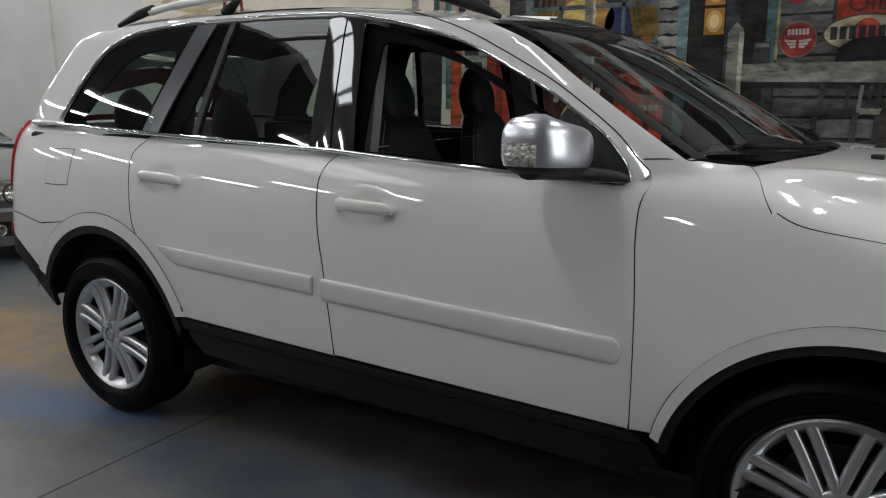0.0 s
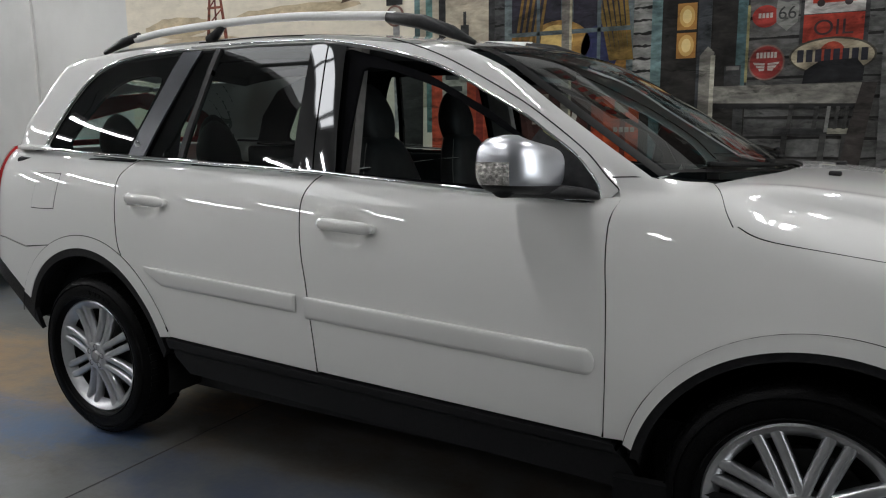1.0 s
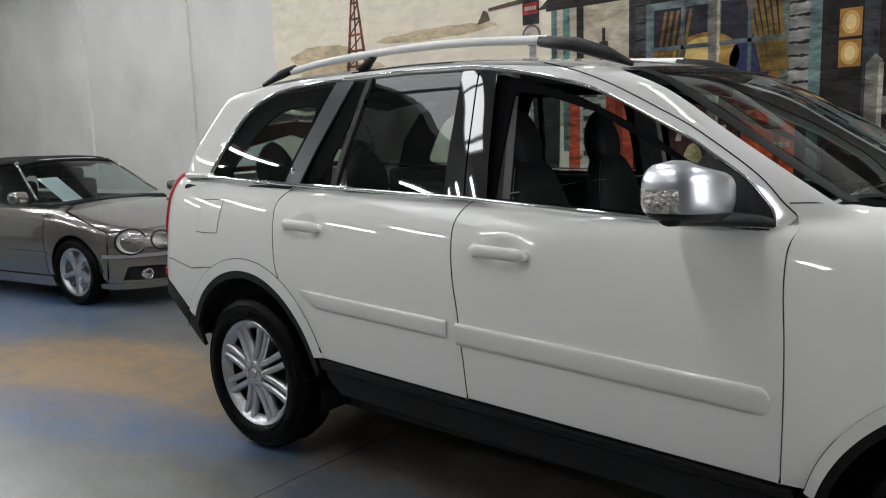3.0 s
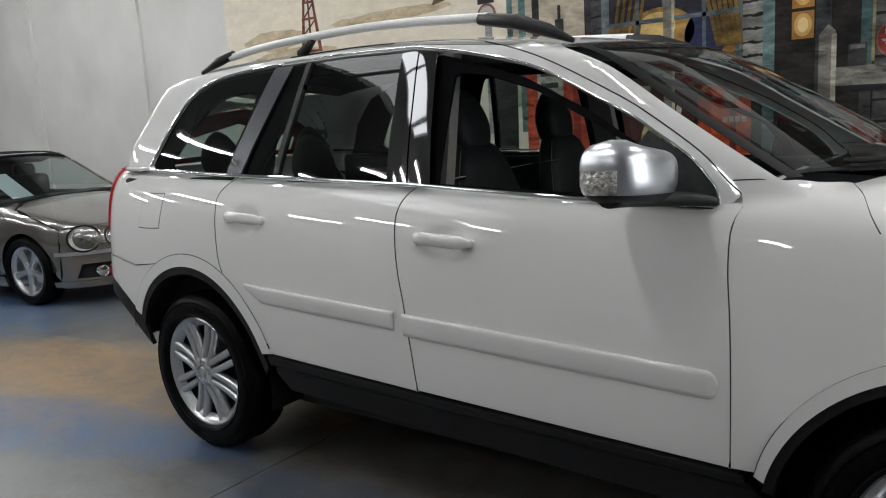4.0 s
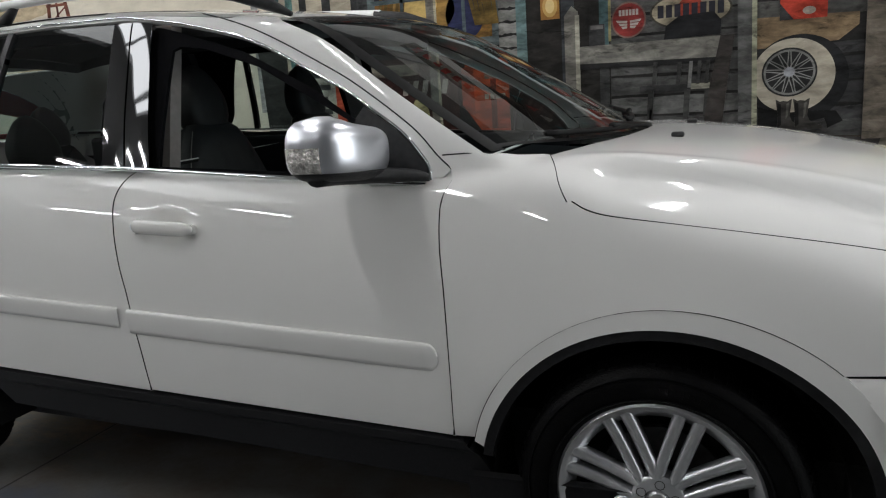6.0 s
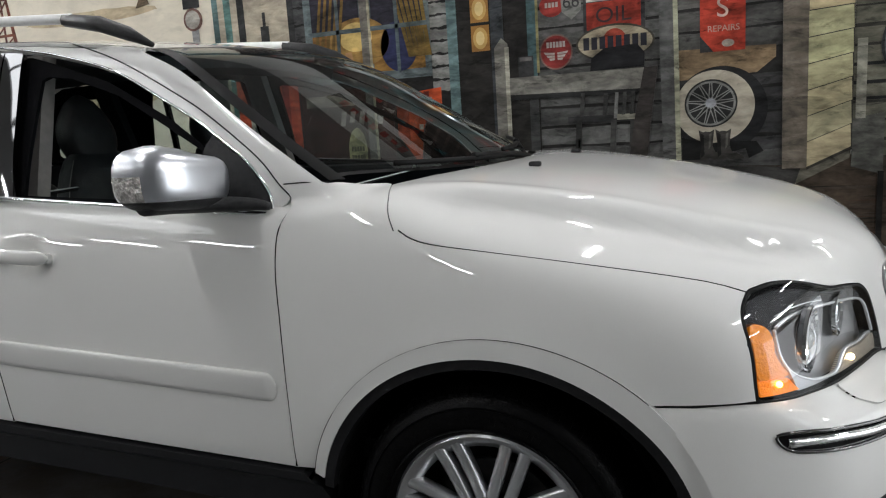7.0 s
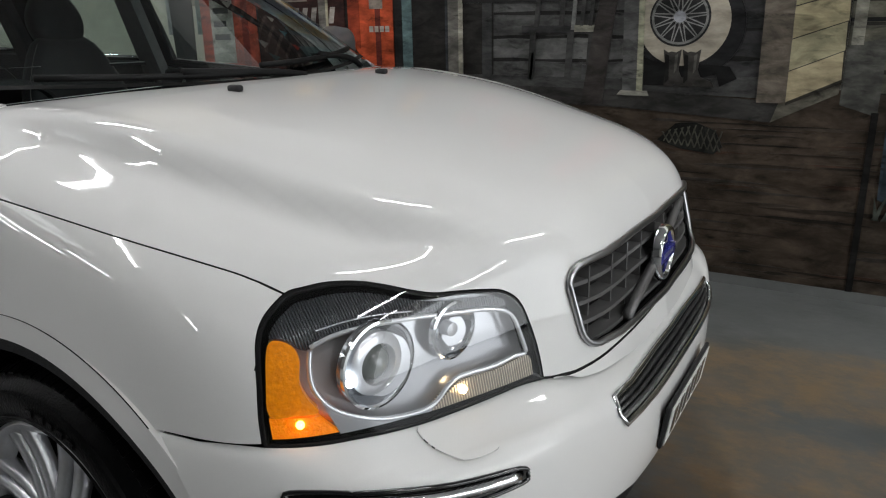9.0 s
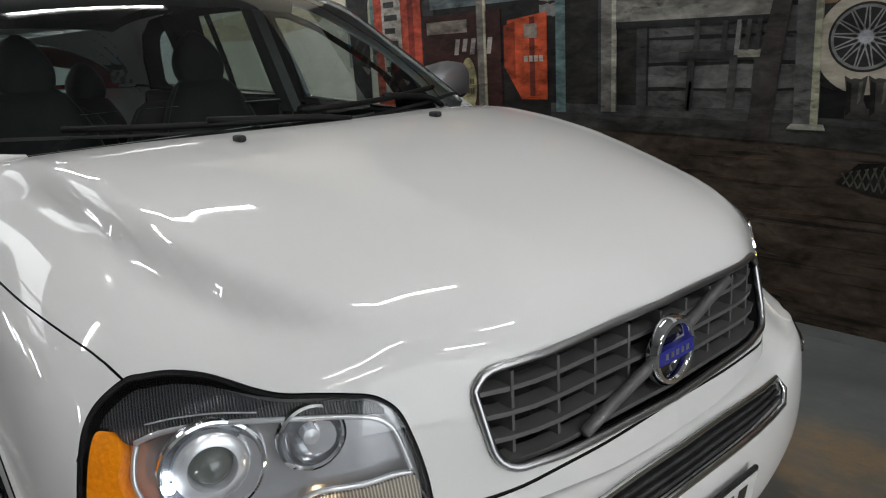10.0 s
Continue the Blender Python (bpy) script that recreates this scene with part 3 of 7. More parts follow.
FX, RX, HUB = 0.0, -2.857, 0.365
MIRRORED = (False, True)


def flip(V, left):
    return [(x, -y if left else y, z) for x, y, z in V]


# outlines in side view (x, z)
R_CREASE = 0.54
door_front = spline([(-0.535, 1.225), (-0.524, 1.165), (-0.537, 1.13), (-0.543, 1.092), (-0.541, 1.0), (-0.531, 0.88), (-0.526, 0.75), (-0.526, 0.62), (-0.530, 0.475)], 6)
door_mid = spline([(-1.615, 1.215), (-1.655, 1.13), (-1.650, 1.03), (-1.632, 0.92), (-1.611, 0.83), (-1.598, 0.74), (-1.587, 0.64), (-1.578, 0.503)], 6)
door_rear = spline([(-2.60, 1.25), (-2.668, 1.17), (-2.663, 1.09), (-2.645, 0.99), (-2.622, 0.89), (-2.59, 0.832)], 6)
rear_cut = arc(RX, HUB, R_CREASE, 60.3, 18.0, 14)
belt_front = [(x, float(BELT(x)) - 0.006) for x in np.linspace(-1.615, -0.56, 14)]
belt_rear = [(x, float(BELT(x)) - 0.006) for x in np.linspace(-2.60, -1.615, 12)]


def dent(cx, cz, rx, rz, deep):
    """Rounded hollow behind a door handle."""
    return lambda uv: -deep * np.exp(-((((uv[:, 0] - cx) / rx) ** 2 + ((uv[:, 1] - cz) / rz) ** 2) ** 2))


def handle(parent, cx, cz, left, lock):
    """Pull handle: a rounded bar standing off the door on two feet, with a lock barrel at its rear foot."""
    w = 0.118
    ts = np.linspace(-1, 1, 25)
    low = [(cx + w * t, cz - 0.004 - 0.008 * (t + 1) / 2) for t in ts]
    P = np.array([on(SIDE, body, [q], 0.012 + 0.022 * (1 - abs(t) ** 3.0))[0] for q, t in zip(low, ts)])
    rad = [0.0125 * max(0.35, (1 - abs(t) ** 11)) for t in ts]
    h = tube("door_handle", flip(P, left), rad, PAINT, parent, "white pull handle", 14, 1.75)
    base = arc(cx - w + 0.016, cz - 0.004, 0.023, 0, 360, 24)[:-1]
    panel("handle_base", base, SIDE, body, PAINT, h, "", 0.008, 0, 0.030, 0.024, left)
    base = spline([(cx + w - 0.040, cz + 0.004), (cx + w - 0.004, cz + 0.002), (cx + w + 0.004, cz - 0.012), (cx + w - 0.006, cz - 0.026), (cx + w - 0.042, cz - 0.024)], 4, True)
    panel("handle_base", base, SIDE, body, PAINT, h, "", 0.01, 0, 0.025, 0.016, left)
    if lock:
        panel("lock_barrel", arc(cx - w + 0.016, cz - 0.004, 0.0115, 0, 360, 16)[:-1], SIDE, body, SATIN, h, "bright lock barrel", 0.006, 0, 0.004, 0.0255, left)
        panel("keyhole", arc(cx - w + 0.016, cz - 0.004, 0.0065, 0, 360, 14)[:-1], SIDE, body, GLOSS_BLACK, h, "dark keyhole", 0.006, 0, 0.004, 0.0265, left)


# headlamp outline, drawn square to the lamp
lamp_top = spline([(-0.532, 0.865), (-0.522, 0.905), (-0.502, 0.935), (-0.464, 0.9615), (-0.435, 0.9685), (-0.395, 0.9735), (-0.352, 0.9715), (-0.317, 0.9635), (-0.280, 0.9515), (-0.245, 0.9425), (-0.200, 0.938), (-0.155, 0.932), (-0.117, 0.923), (-0.087, 0.899), (-0.069, 0.856), (-0.055, 0.803), (-0.048, 0.752)], 5)
lamp_under = spline([(-0.048, 0.749), (-0.098, 0.752), (-0.161, 0.748), (-0.219, 0.744), (-0.286, 0.740), (-0.347, 0.740), (-0.403, 0.742), (-0.454, 0.743), (-0.499, 0.745), (-0.538, 0.747)], 4)
lamp_rear = spline([(-0.541, 0.752), (-0.540, 0.80), (-0.532, 0.865)], 4)
lamp_outline = lamp_top + lamp_under + lamp_rear[:-1]
LAMP_TOP3 = on(LAMPV, body, lamp_top)
LAMP_REAR3 = on(LAMPV, body, lamp_rear)
corner_k = 15
SHV = View((1, 0, 0), (0, 0.8, 0.6), (0, -0.6, 0.8), (0, 0, 0), 2.2)


def joined(p):
    """Body and cabin run together with a small fillet."""
    return -smax(0.008, -body(p), -cabin(p))


def shv(P):
    return [(p[0], 0.8 * p[1] + 0.6 * p[2]) for p in P]


SHOULDER_LINE = spline(shv([(-0.300, -0.690, 1.203), (-0.262, -0.80, 1.190), (-0.237, -0.872, 1.160), (-0.203, -0.912, 1.110)]), 5)
BONNET_LINE = spline([(-0.203, 1.110), (-0.165, 1.090), (-0.11, 1.076), (0.02, 1.059), (0.20, 1.036), (0.365, 1.012), (0.48, 0.991), (0.535, 0.977)], 5) + [(LAMP_TOP3[corner_k][0], LAMP_TOP3[corner_k][2])]
BONNET_LINE3 = list(on(SHV, body, SHOULDER_LINE[:-1])) + list(on(SIDE, body, BONNET_LINE))


FLARE_R = Curve((8, 0.551), (20, 0.548), (43.5, 0.535), (65, 0.512), (90, 0.494), (120, 0.484), (168, 0.478))


def f_crease(a):
    return FLARE_R(np.clip(a, 8, 168))


TRIM_R = Curve((-10, 0.505), (20, 0.502), (30, 0.498), (45, 0.484), (65, 0.466), (90, 0.452), (120, 0.450), (160, 0.454), (180, 0.462))


def trim_arc(less, a0, a1, n=40):
    return [(FX + (float(TRIM_R(a)) - less) * math.cos(radians(a)), HUB + (float(TRIM_R(a)) - less) * math.sin(radians(a))) for a in np.linspace(a0, a1, n)]


def crease_arc(cx, a0, a1, n=30, more=0.0):
    return [(cx + (f_crease(a) + more) * math.cos(radians(a)), HUB + (f_crease(a) + more) * math.sin(radians(a))) for a in np.linspace(a0, a1, n)]


for left in MIRRORED:
    # front wing, behind the lamp and below the bonnet line
    wing = (BONNET_LINE + [(x, z) for x, y, z in LAMP_TOP3[:corner_k][::-1]] + [(x, z) for x, y, z in LAMP_REAR3[::-1]]
            + [(0.388, 0.735)] + crease_arc(FX, 43.5, 166) + [(-0.530, 0.475)] + [p for p in door_front[::-1] if p[1] < 1.09] + [(-0.5435, 1.097), (-0.4, 1.106)])
    panel("front_wing", wing, SIDE, body, PAINT, car, gap=0.0012, left=left, edge_material=SEAL_AND_GAP, step=0.02,
          relief=lambda uv: 0.0105 * np.exp(-np.clip(np.hypot(uv[:, 0] - FX, uv[:, 1] - HUB) - 0.50, 0, 9) / 0.065) * np.clip((uv[:, 1] - 0.45) / 0.2, 0, 1) * np.clip((0.42 - uv[:, 0]) / 0.25, 0, 1))
    front_up = [p for p in on(SIDE, body, [(-0.543, 1.095), (-0.538, 1.13), (-0.526, 1.16)])]
    sh = shv(list(on(SIDE, body, [(x, 1.096 + 0.010 * (x + 0.53) / 0.33) for x in np.linspace(-0.205, -0.538, 8)])) + front_up) + shv([(-0.535, -0.832, 1.200), (-0.56, -0.812, 1.222), (-0.43, -0.792, 1.216)]) + shv([(-0.37, -0.75, 1.212), (-0.318, -0.69, 1.206)]) + SHOULDER_LINE
    panel("wing_shoulder", sh, SHV, joined, PAINT, car, "white top of the front wing", 0.018, 0.0008, 0.006, 0.0, left)
    tube("shoulder_seam", flip(on(SHV, joined, shv([(-0.56, -0.812, 1.222), (-0.50, -0.804, 1.219), (-0.43, -0.792, 1.216)]), 0.0), left), 0.002, SEAL_AND_GAP, car, "thin dark seam", 4)
    panel("front_flare", trim_arc(0, -12, 168, 60) + crease_arc(FX, 167, -8, 60, 0.005), SIDE, body, PAINT, car, "raised white wheel-arch lip", 0.016, 0, 0.02, 0.010, left)
    tube("front_flare_line", flip(on(SIDE, body, crease_arc(FX, 166, 44, 50, 0.0052), 0.0095), left), 0.0013, SEAL_AND_GAP, car, "thin dark line round the arch lip", 4)
    tube("rear_flare_line", flip(on(SIDE, body, arc(RX, HUB, R_CREASE + 0.0078, 164, 20, 60), 0.0045), left), 0.0016, SEAL_AND_GAP, car, "thin dark line round the arch lip", 4)
    panel("front_arch_trim", trim_arc(0.026, -10, 172) + trim_arc(0, 172, -10), SIDE, body, TRIM_GREY, car, "dark grey plastic arch trim", 0.02, 0, 0.06, 0.004, left)
    # doors
    fd = panel("front_door", belt_front + door_front + [(-0.53, 0.475), (-1.578, 0.503)] + door_mid[::-1], SIDE, body, PAINT, car, left=left, relief=dent(-1.445, 1.034, 0.082, 0.048, 0.019), edge_material=SEAL_AND_GAP, step=0.016)
    rd = panel("rear_door", belt_rear + door_mid + [(-1.578, 0.503), (-2.345, 0.532)] + rear_cut[::-1] + door_rear[::-1], SIDE, body, PAINT, car, left=left, relief=dent(-2.46, 1.074, 0.082, 0.048, 0.019), edge_material=SEAL_AND_GAP, step=0.016)
    # added dark sheet, so that the door gaps show as shaded lines
    panel("gap_backing", [(-3.6, 1.15), (-0.2, 1.12), (-0.45, 0.50), (-2.30, 0.53), (-2.6, 0.93), (-3.3, 0.93)], SIDE, body, SEAL_AND_GAP, car, "dark sheet added behind the doors to keep their gaps dark", 0.06, 0, 0, -0.045, left)
    handle(fd, -1.445, 1.045, left, True)
    handle(rd, -2.46, 1.085, left, False)
    for dr, x0, x1 in ((fd, -1.612, -0.558), (rd, -2.46, -1.655)):
        za, zb = (0.782, 0.742) if dr is fd else (0.815, 0.785)
        k = lambda x: za + (zb - za) * (x - x0) / (x1 - x0)
        rows = []
        for x in [x0 + (x1 - x0) * (1 - (1 - i / 60) ** 2.0) for i in range(61)]:
            e = min(1.0, (x1 - x) / 0.03) if dr is fd else min(1.0, (x1 - x) / 0.012 + 0.25)
            h = 0.080 * math.sqrt(max(0.02, 1 - (1 - e) ** 2)) if dr is fd else 0.068 * min(1.0, 0.25 + (x - x0) / 0.14)
            mid_z = k(x) - 0.040 if dr is fd else k(x) - h / 2
            up = (0.25 + 0.75 * e) * (min(1.0, 0.1 + (x - x0) / 0.10) if dr is rd else 1.0)
            for t, lift in ((0.5, 0.0), (0.495, 0.006), (0.47, 0.0095), (0.42, 0.0115), (0.33, 0.0122), (0.0, 0.0098), (-0.3, 0.0066), (-0.46, 0.004), (-0.5, 0.0)):
                rows.append((x, mid_z + t * h, lift * up))
        P = on(SIDE, body, [(x, z) for x, z, l in rows])
        N = gradient(body, P)
        V = P + N * np.array([l for x, z, l in rows])[:, None]
        F = [(9 * i + j, 9 * i + j + 1, 9 * i + j + 10, 9 * i + j + 9) for i in range(60) for j in range(8)]
        if left:
            V, F = V * (1, -1, 1), [f[::-1] for f in F]
        mesh_object("side_moulding", V, [f[::-1] for f in F], PAINT, dr, "white rubbing strip", True)
    # rear quarter with its bumper end 
    tail_edge = spline([(-3.60, 1.285), (-3.66, 1.1), (-3.69, 0.95), (-3.69, 0.862)], 6)
    quarter = ([(-2.60, 1.25)] + door_rear[1:] + arc(RX, HUB, R_CREASE, 60.3, 115, 16) + [(-3.3, 0.832), (-3.5, 0.86)] + tail_edge[::-1]
               + [(x, float(BELT(x)) - 0.006) for x in np.linspace(-3.6, -2.65, 10)])
    q = panel("rear_quarter", quarter, SIDE, body, PAINT, car, left=left, edge_material=SEAL_AND_GAP)
    if not left:
        fuel = spline([(-3.25, 1.155), (-3.24, 1.17), (-3.09, 1.172), (-3.075, 1.16), (-3.08, 1.03), (-3.095, 1.015), (-3.245, 1.012), (-3.26, 1.03)], 3, True)
        panel("fuel_flap_gap", fuel, SIDE, body, SEAL_AND_GAP, q, "dark gap round the fuel flap", 0.03, 0, 0, 0.0008, left)
        panel("fuel_flap", fuel, SIDE, body, PAINT, q, "white fuel filler flap", 0.03, 0.0035, 0.002, 0.0022, left)
    shelf = on(SIDE, cabin, [(x, 1.281) for x in np.linspace(-3.61, -3.24, 10)], 0.003)
    tube("quarter_shelf", flip(shelf, left), 0.012, PAINT, car, "white shelf under the rear pillar", 8)
    panel("rear_bumper_side", arc(RX, HUB, R_CREASE, 115, 153, 8) + [(-3.41, 0.662), (-3.51, 0.722), (-3.70, 0.79)] + [(-3.70, 0.855), (-3.5, 0.857), (-3.3, 0.829)], SIDE, body, PAINT, car, "white rear bumper corner", 0.03, 0.0008, 0.014, 0.001, left)
    panel("rear_bumper_skirt", [(-3.262, 0.430), (-3.272, 0.50), (-3.292, 0.594), (-3.41, 0.658), (-3.51, 0.718), (-3.72, 0.786), (-3.72, 0.70), (-3.53, 0.640), (-3.40, 0.555)], SIDE, body, TRIM_GREY, car, "charcoal lower bumper", 0.03, 0.002, 0.02, 0.002, left)
    panel("rear_flare", arc(RX, HUB, 0.492, 19, 153, 40) + arc(RX, HUB, R_CREASE + 0.006, 153, 18, 60), SIDE, body, PAINT, car, "raised white wheel-arch lip", 0.018, 0, 0.02, 0.007, left)
    panel("rear_arch_trim", arc(RX, HUB, 0.458, 8, 166, 40) + arc(RX, HUB, 0.492, 160, 12, 40), SIDE, body, TRIM_GREY, car, "dark grey plastic arch trim", 0.02, 0, 0.06, 0.004, left)
    # sill
    SILL_LINE = lambda x: 0.430 + (x + 0.5) * -0.026
    panel("sill", [(-2.36, 0.525), (-1.578, 0.497), (-0.50, 0.468), (-0.405, 0.30), (-0.60, 0.315), (-2.28, 0.37), (-2.34, 0.44)], SIDE, body, TRIM_GREY, car, "charcoal plastic sill", 0.012, 0.002, 0.05, 0.010, left,
          relief=lambda uv: -0.016 * np.clip((SILL_LINE(uv[:, 0]) - uv[:, 1]) / 0.012, 0, 1) - 0.012 * np.exp(-((uv[:, 1] - SILL_LINE(uv[:, 0]) + 0.004) / 0.006) ** 2))
    # tail lamp
    tl = spline([(-3.66, 1.29), (-3.60, 1.285), (-3.645, 1.1), (-3.665, 0.965), (-3.80, 0.955), (-3.79, 1.15), (-3.76, 1.29)], 4)
    panel("tail_lamp", tl, SIDE, body, RED_LENS, car, "tall red tail lamp", 0.03, 0, 0.02, 0.012, left)
    tl2 = [(-3.66, 1.30), (-3.60, 1.30), (-3.55, 1.45), (-3.50, 1.58), (-3.54, 1.60), (-3.60, 1.45)]
    panel("tail_lamp_upper", tl2, SIDE, cabin, RED_LENS, car, "red upper tail lamp", 0.03, 0, 0.004, 0.010, left)
    panel("rear_reflector", [(-3.70, 0.79), (-3.60, 0.80), (-3.60, 0.75), (-3.70, 0.74)], SIDE, body, RED_LENS, car, "small red reflector", 0.03, 0, 0.01, 0.010, left)

    # greenhouse: cant rail and pillars in white, windows
    win_front_top = spline([(-1.60, 1.667), (-1.44, 1.637), (-1.19, 1.568), (-0.962, 1.458), (-0.85, 1.400), (-0.779, 1.354), (-0.681, 1.288), (-0.623, 1.230), (-0.594, 1.19), (-0.587, 1.150)], 6)
    roof_edge = [(x, float(ROOF(x)) - 0.055) for x in np.linspace(-3.35, -1.30, 16)]
    screen_edge = spline([(-1.20, 1.668), (-1.12, 1.630), (-0.945, 1.553), (-0.745, 1.420), (-0.575, 1.308), (-0.43, 1.214)], 6)
    cant = (roof_edge + screen_edge + [(-0.50, 1.2175), (-0.553, 1.221), (-0.538, 1.185), (-0.575, 1.15)] + win_front_top[::-1] + [(-1.72, 1.683), (-2.05, 1.692), (-2.40, 1.690)]
            + spline([(-2.52, 1.692), (-2.75, 1.682), (-2.92, 1.655), (-3.04, 1.60), (-3.14, 1.50), (-3.22, 1.38), (-3.275, 1.275)], 6)
            + [(-3.62, 1.29)] + spline([(-3.60, 1.36), (-3.52, 1.53), (-3.44, 1.62), (-3.35, 1.645)], 5))
    panel("roof_side", cant, SIDE, cabin, PAINT, car, "white roof edge and windscreen pillar", 0.022, 0.0, 0.012, 0.0, left)
    quarter_glass = [(-2.675, 1.258), (-2.60, 1.42), (-2.53, 1.57), (-2.475, 1.682)] + spline([(-2.55, 1.684), (-2.75, 1.670), (-2.91, 1.644), (-3.025, 1.59), (-3.12, 1.49), (-3.20, 1.37), (-3.25, 1.28)], 6)
    panel("quarter_window", quarter_glass, SIDE, cabin, TINT, car, "dark tinted side pane", 0.03, 0, 0, -0.004, left)
    pc = panel("rear_pillar_cover", [(-2.66, 1.252), (-2.555, 1.25), (-2.345, 1.684), (-2.46, 1.684)], SIDE, cabin, DARK_SATIN, car, "satin metal pillar cover", 0.03, 0.001, 0.008, 0.004, left)
    if not left:
        c = on(SIDE, cabin, [(-2.602, 1.30)], 0.006)[0]
        e = lathe("pillar_badge", [(0.001, -0.003), (0.015, -0.003), (0.019, 0.0), (0.019, 0.003)], CHROME, pc, "small round metal badge", 20)
        e.location = c
        e.rotation_euler = (radians(18), 0, 0)
    rw = [(-2.53, 1.248), (-1.735, 1.226), (-1.76, 1.675), (-2.05, 1.684), (-2.335, 1.682)]
    gr = panel("rear_door_window", rw, SIDE, cabin, TINT, car, "dark tinted door pane", 0.03, 0, 0, -0.004, left)
    panel("window_divider", [(-2.345, 1.25), (-2.315, 1.25), (-2.235, 1.684), (-2.262, 1.684)], SIDE, cabin, BLACK_PLASTIC, gr, "slim grey window divider", 0.02, 0, 0.02, 0.007, left)
    panel("rear_pillar_panel", [(-1.745, 1.222), (-1.645, 1.218), (-1.685, 1.672), (-1.765, 1.676)], SIDE, cabin, PILLAR_GLOSS, car, "mirror-polished black door pillar", 0.012, 0.001, 0.02, 0.003, left, relief=lambda uv: -0.008 * np.clip((-1.650 - 0.089 * (uv[:, 1] - 1.22) - uv[:, 0]) / 0.1, 0, 1.2) ** 2)
    panel("front_pillar_panel", [(-1.64, 1.218), (-1.545, 1.213), (-1.60, 1.664), (-1.68, 1.672)], SIDE, cabin, PILLAR_GLOSS, car, "mirror-polished black door pillar", 0.012, 0.001, 0.02, 0.003, left, relief=lambda uv: -0.007 * np.clip((uv[:, 0] + 1.630 + 0.089 * (uv[:, 1] - 1.22)) / 0.09, 0, 1.2) ** 2)
    panel("mirror_sail", [(-0.86, 1.162), (-0.60, 1.150)] + [(p[0] - 0.006, p[1]) for p in win_front_top[::-1] if p[0] > -0.80] + [(-0.82, 1.33)], SIDE, cabin, BLACK_PLASTIC, car, "black mirror triangle", 0.03, 0, 0.02, 0.003, left)
    if left:
        fw = [(-1.55, 1.216), (-0.80, 1.18), (-0.80, 1.325)] + [p for p in win_front_top[::-1] if p[0] < -0.805]
        panel("front_door_window", fw, SIDE, cabin, CLEAR, car, "clear door pane", 0.03, 0.004, 0, -0.006, left)
    # seam between door frame and pillar
    seam = on(SIDE, cabin, spline([(-0.535, 1.19), (-0.575, 1.225), (-0.650, 1.30), (-0.80, 1.405), (-0.93, 1.480), (-1.19, 1.606), (-1.42, 1.678), (-1.62, 1.708), (-2.0, 1.725), (-2.40, 1.722)], 5), -0.0008)
    tube("pillar_seam", flip(seam, left), 0.0026, SEAL_AND_GAP, car, "thin dark door seam", 4)
    # chrome window line
    lower = [(x, float(np.interp(x, (-3.26, -2.6, -1.63, -0.6), (1.274, 1.247, 1.212, 1.146)))) for x in np.linspace(-3.26, -0.60, 40)]
    pts = on(SIDE, cabin, lower, 0.010)
    tube("belt_chrome", flip(pts, left), 0.008, CHROME, car, "bright chrome window strip", 6)
    pts = on(SIDE, cabin, [(x, z + 0.004) for x, z in [(-0.64, 1.143), (-0.60, 1.141)] + win_front_top[::-1]] + [(-1.72, 1.69), (-2.05, 1.699), (-2.42, 1.697)], 0.004)
    tube("window_chrome", flip(pts, left), 0.0042, CHROME, car, "bright chrome window surround", 6)
    pts = on(SIDE, cabin, spline([(-2.43, 1.690), (-2.55, 1.690), (-2.75, 1.678), (-2.915, 1.651), (-3.033, 1.595), (-3.13, 1.495), (-3.21, 1.375), (-3.265, 1.285), (-3.25, 1.272), (-3.2, 1.271)], 6), 0.004)
    tube("quarter_chrome", flip(pts, left), 0.006, CHROME, car, "bright chrome window surround", 6)

# roof skin and tailgate
roof_outline = [(-1.12, -0.60), (-1.03, -0.4), (-0.99, 0), (-1.03, 0.4), (-1.12, 0.60), (-1.4, 0.62), (-3.35, 0.57), (-3.42, 0.3), (-3.45, 0), (-3.42, -0.3), (-3.35, -0.57), (-1.4, -0.62)]
panel("roof", roof_outline, TOP, cabin, PAINT, car, "white roof skin", 0.05, 0, 0.01)
BACK = View((0, 1, 0), (0, 0, 1), (-1, 0, 0), (-2.0, 0, 0), 2.2)
panel("tailgate", [(-0.78, 0.86), (0.78, 0.86), (0.76, 1.27), (-0.76, 1.27)], BACK, body, PAINT, car, "white tailgate", 0.05)
panel("rear_window", [(-0.72, 1.27), (0.72, 1.27), (0.56, 1.62), (-0.56, 1.62)], BACK, cabin, TINT, car, "dark tinted rear window", 0.05, 0.004, 0)
panel("rear_bumper", [(-0.84, 0.76), (0.84, 0.76), (0.84, 0.85), (-0.84, 0.85)], BACK, body, PAINT, car, "white rear bumper", 0.05)
panel("rear_bumper_lower", [(-0.80, 0.64), (0.80, 0.64), (0.84, 0.755), (-0.84, 0.755)], BACK, body, TRIM_GREY, car, "charcoal lower rear bumper", 0.05)

# windscreen
ws_edge = spline([(-1.12, 0.630), (-0.945, 0.690), (-0.745, 0.738), (-0.575, 0.772), (-0.43, 0.794)], 5)
band = spline([(-1.12, -0.63), (-1.03, -0.35), (-0.995, 0), (-1.03, 0.35), (-1.12, 0.63)], 6)
low = spline([(-0.43, 0.794), (-0.27, 0.5), (-0.17, 0.2), (-0.15, 0), (-0.17, -0.2), (-0.27, -0.5), (-0.43, -0.794)], 6)
ws = band[:-1] + ws_edge[:-1] + low[:-1] + [(x, -y) for x, y in ws_edge[::-1]][:-1]
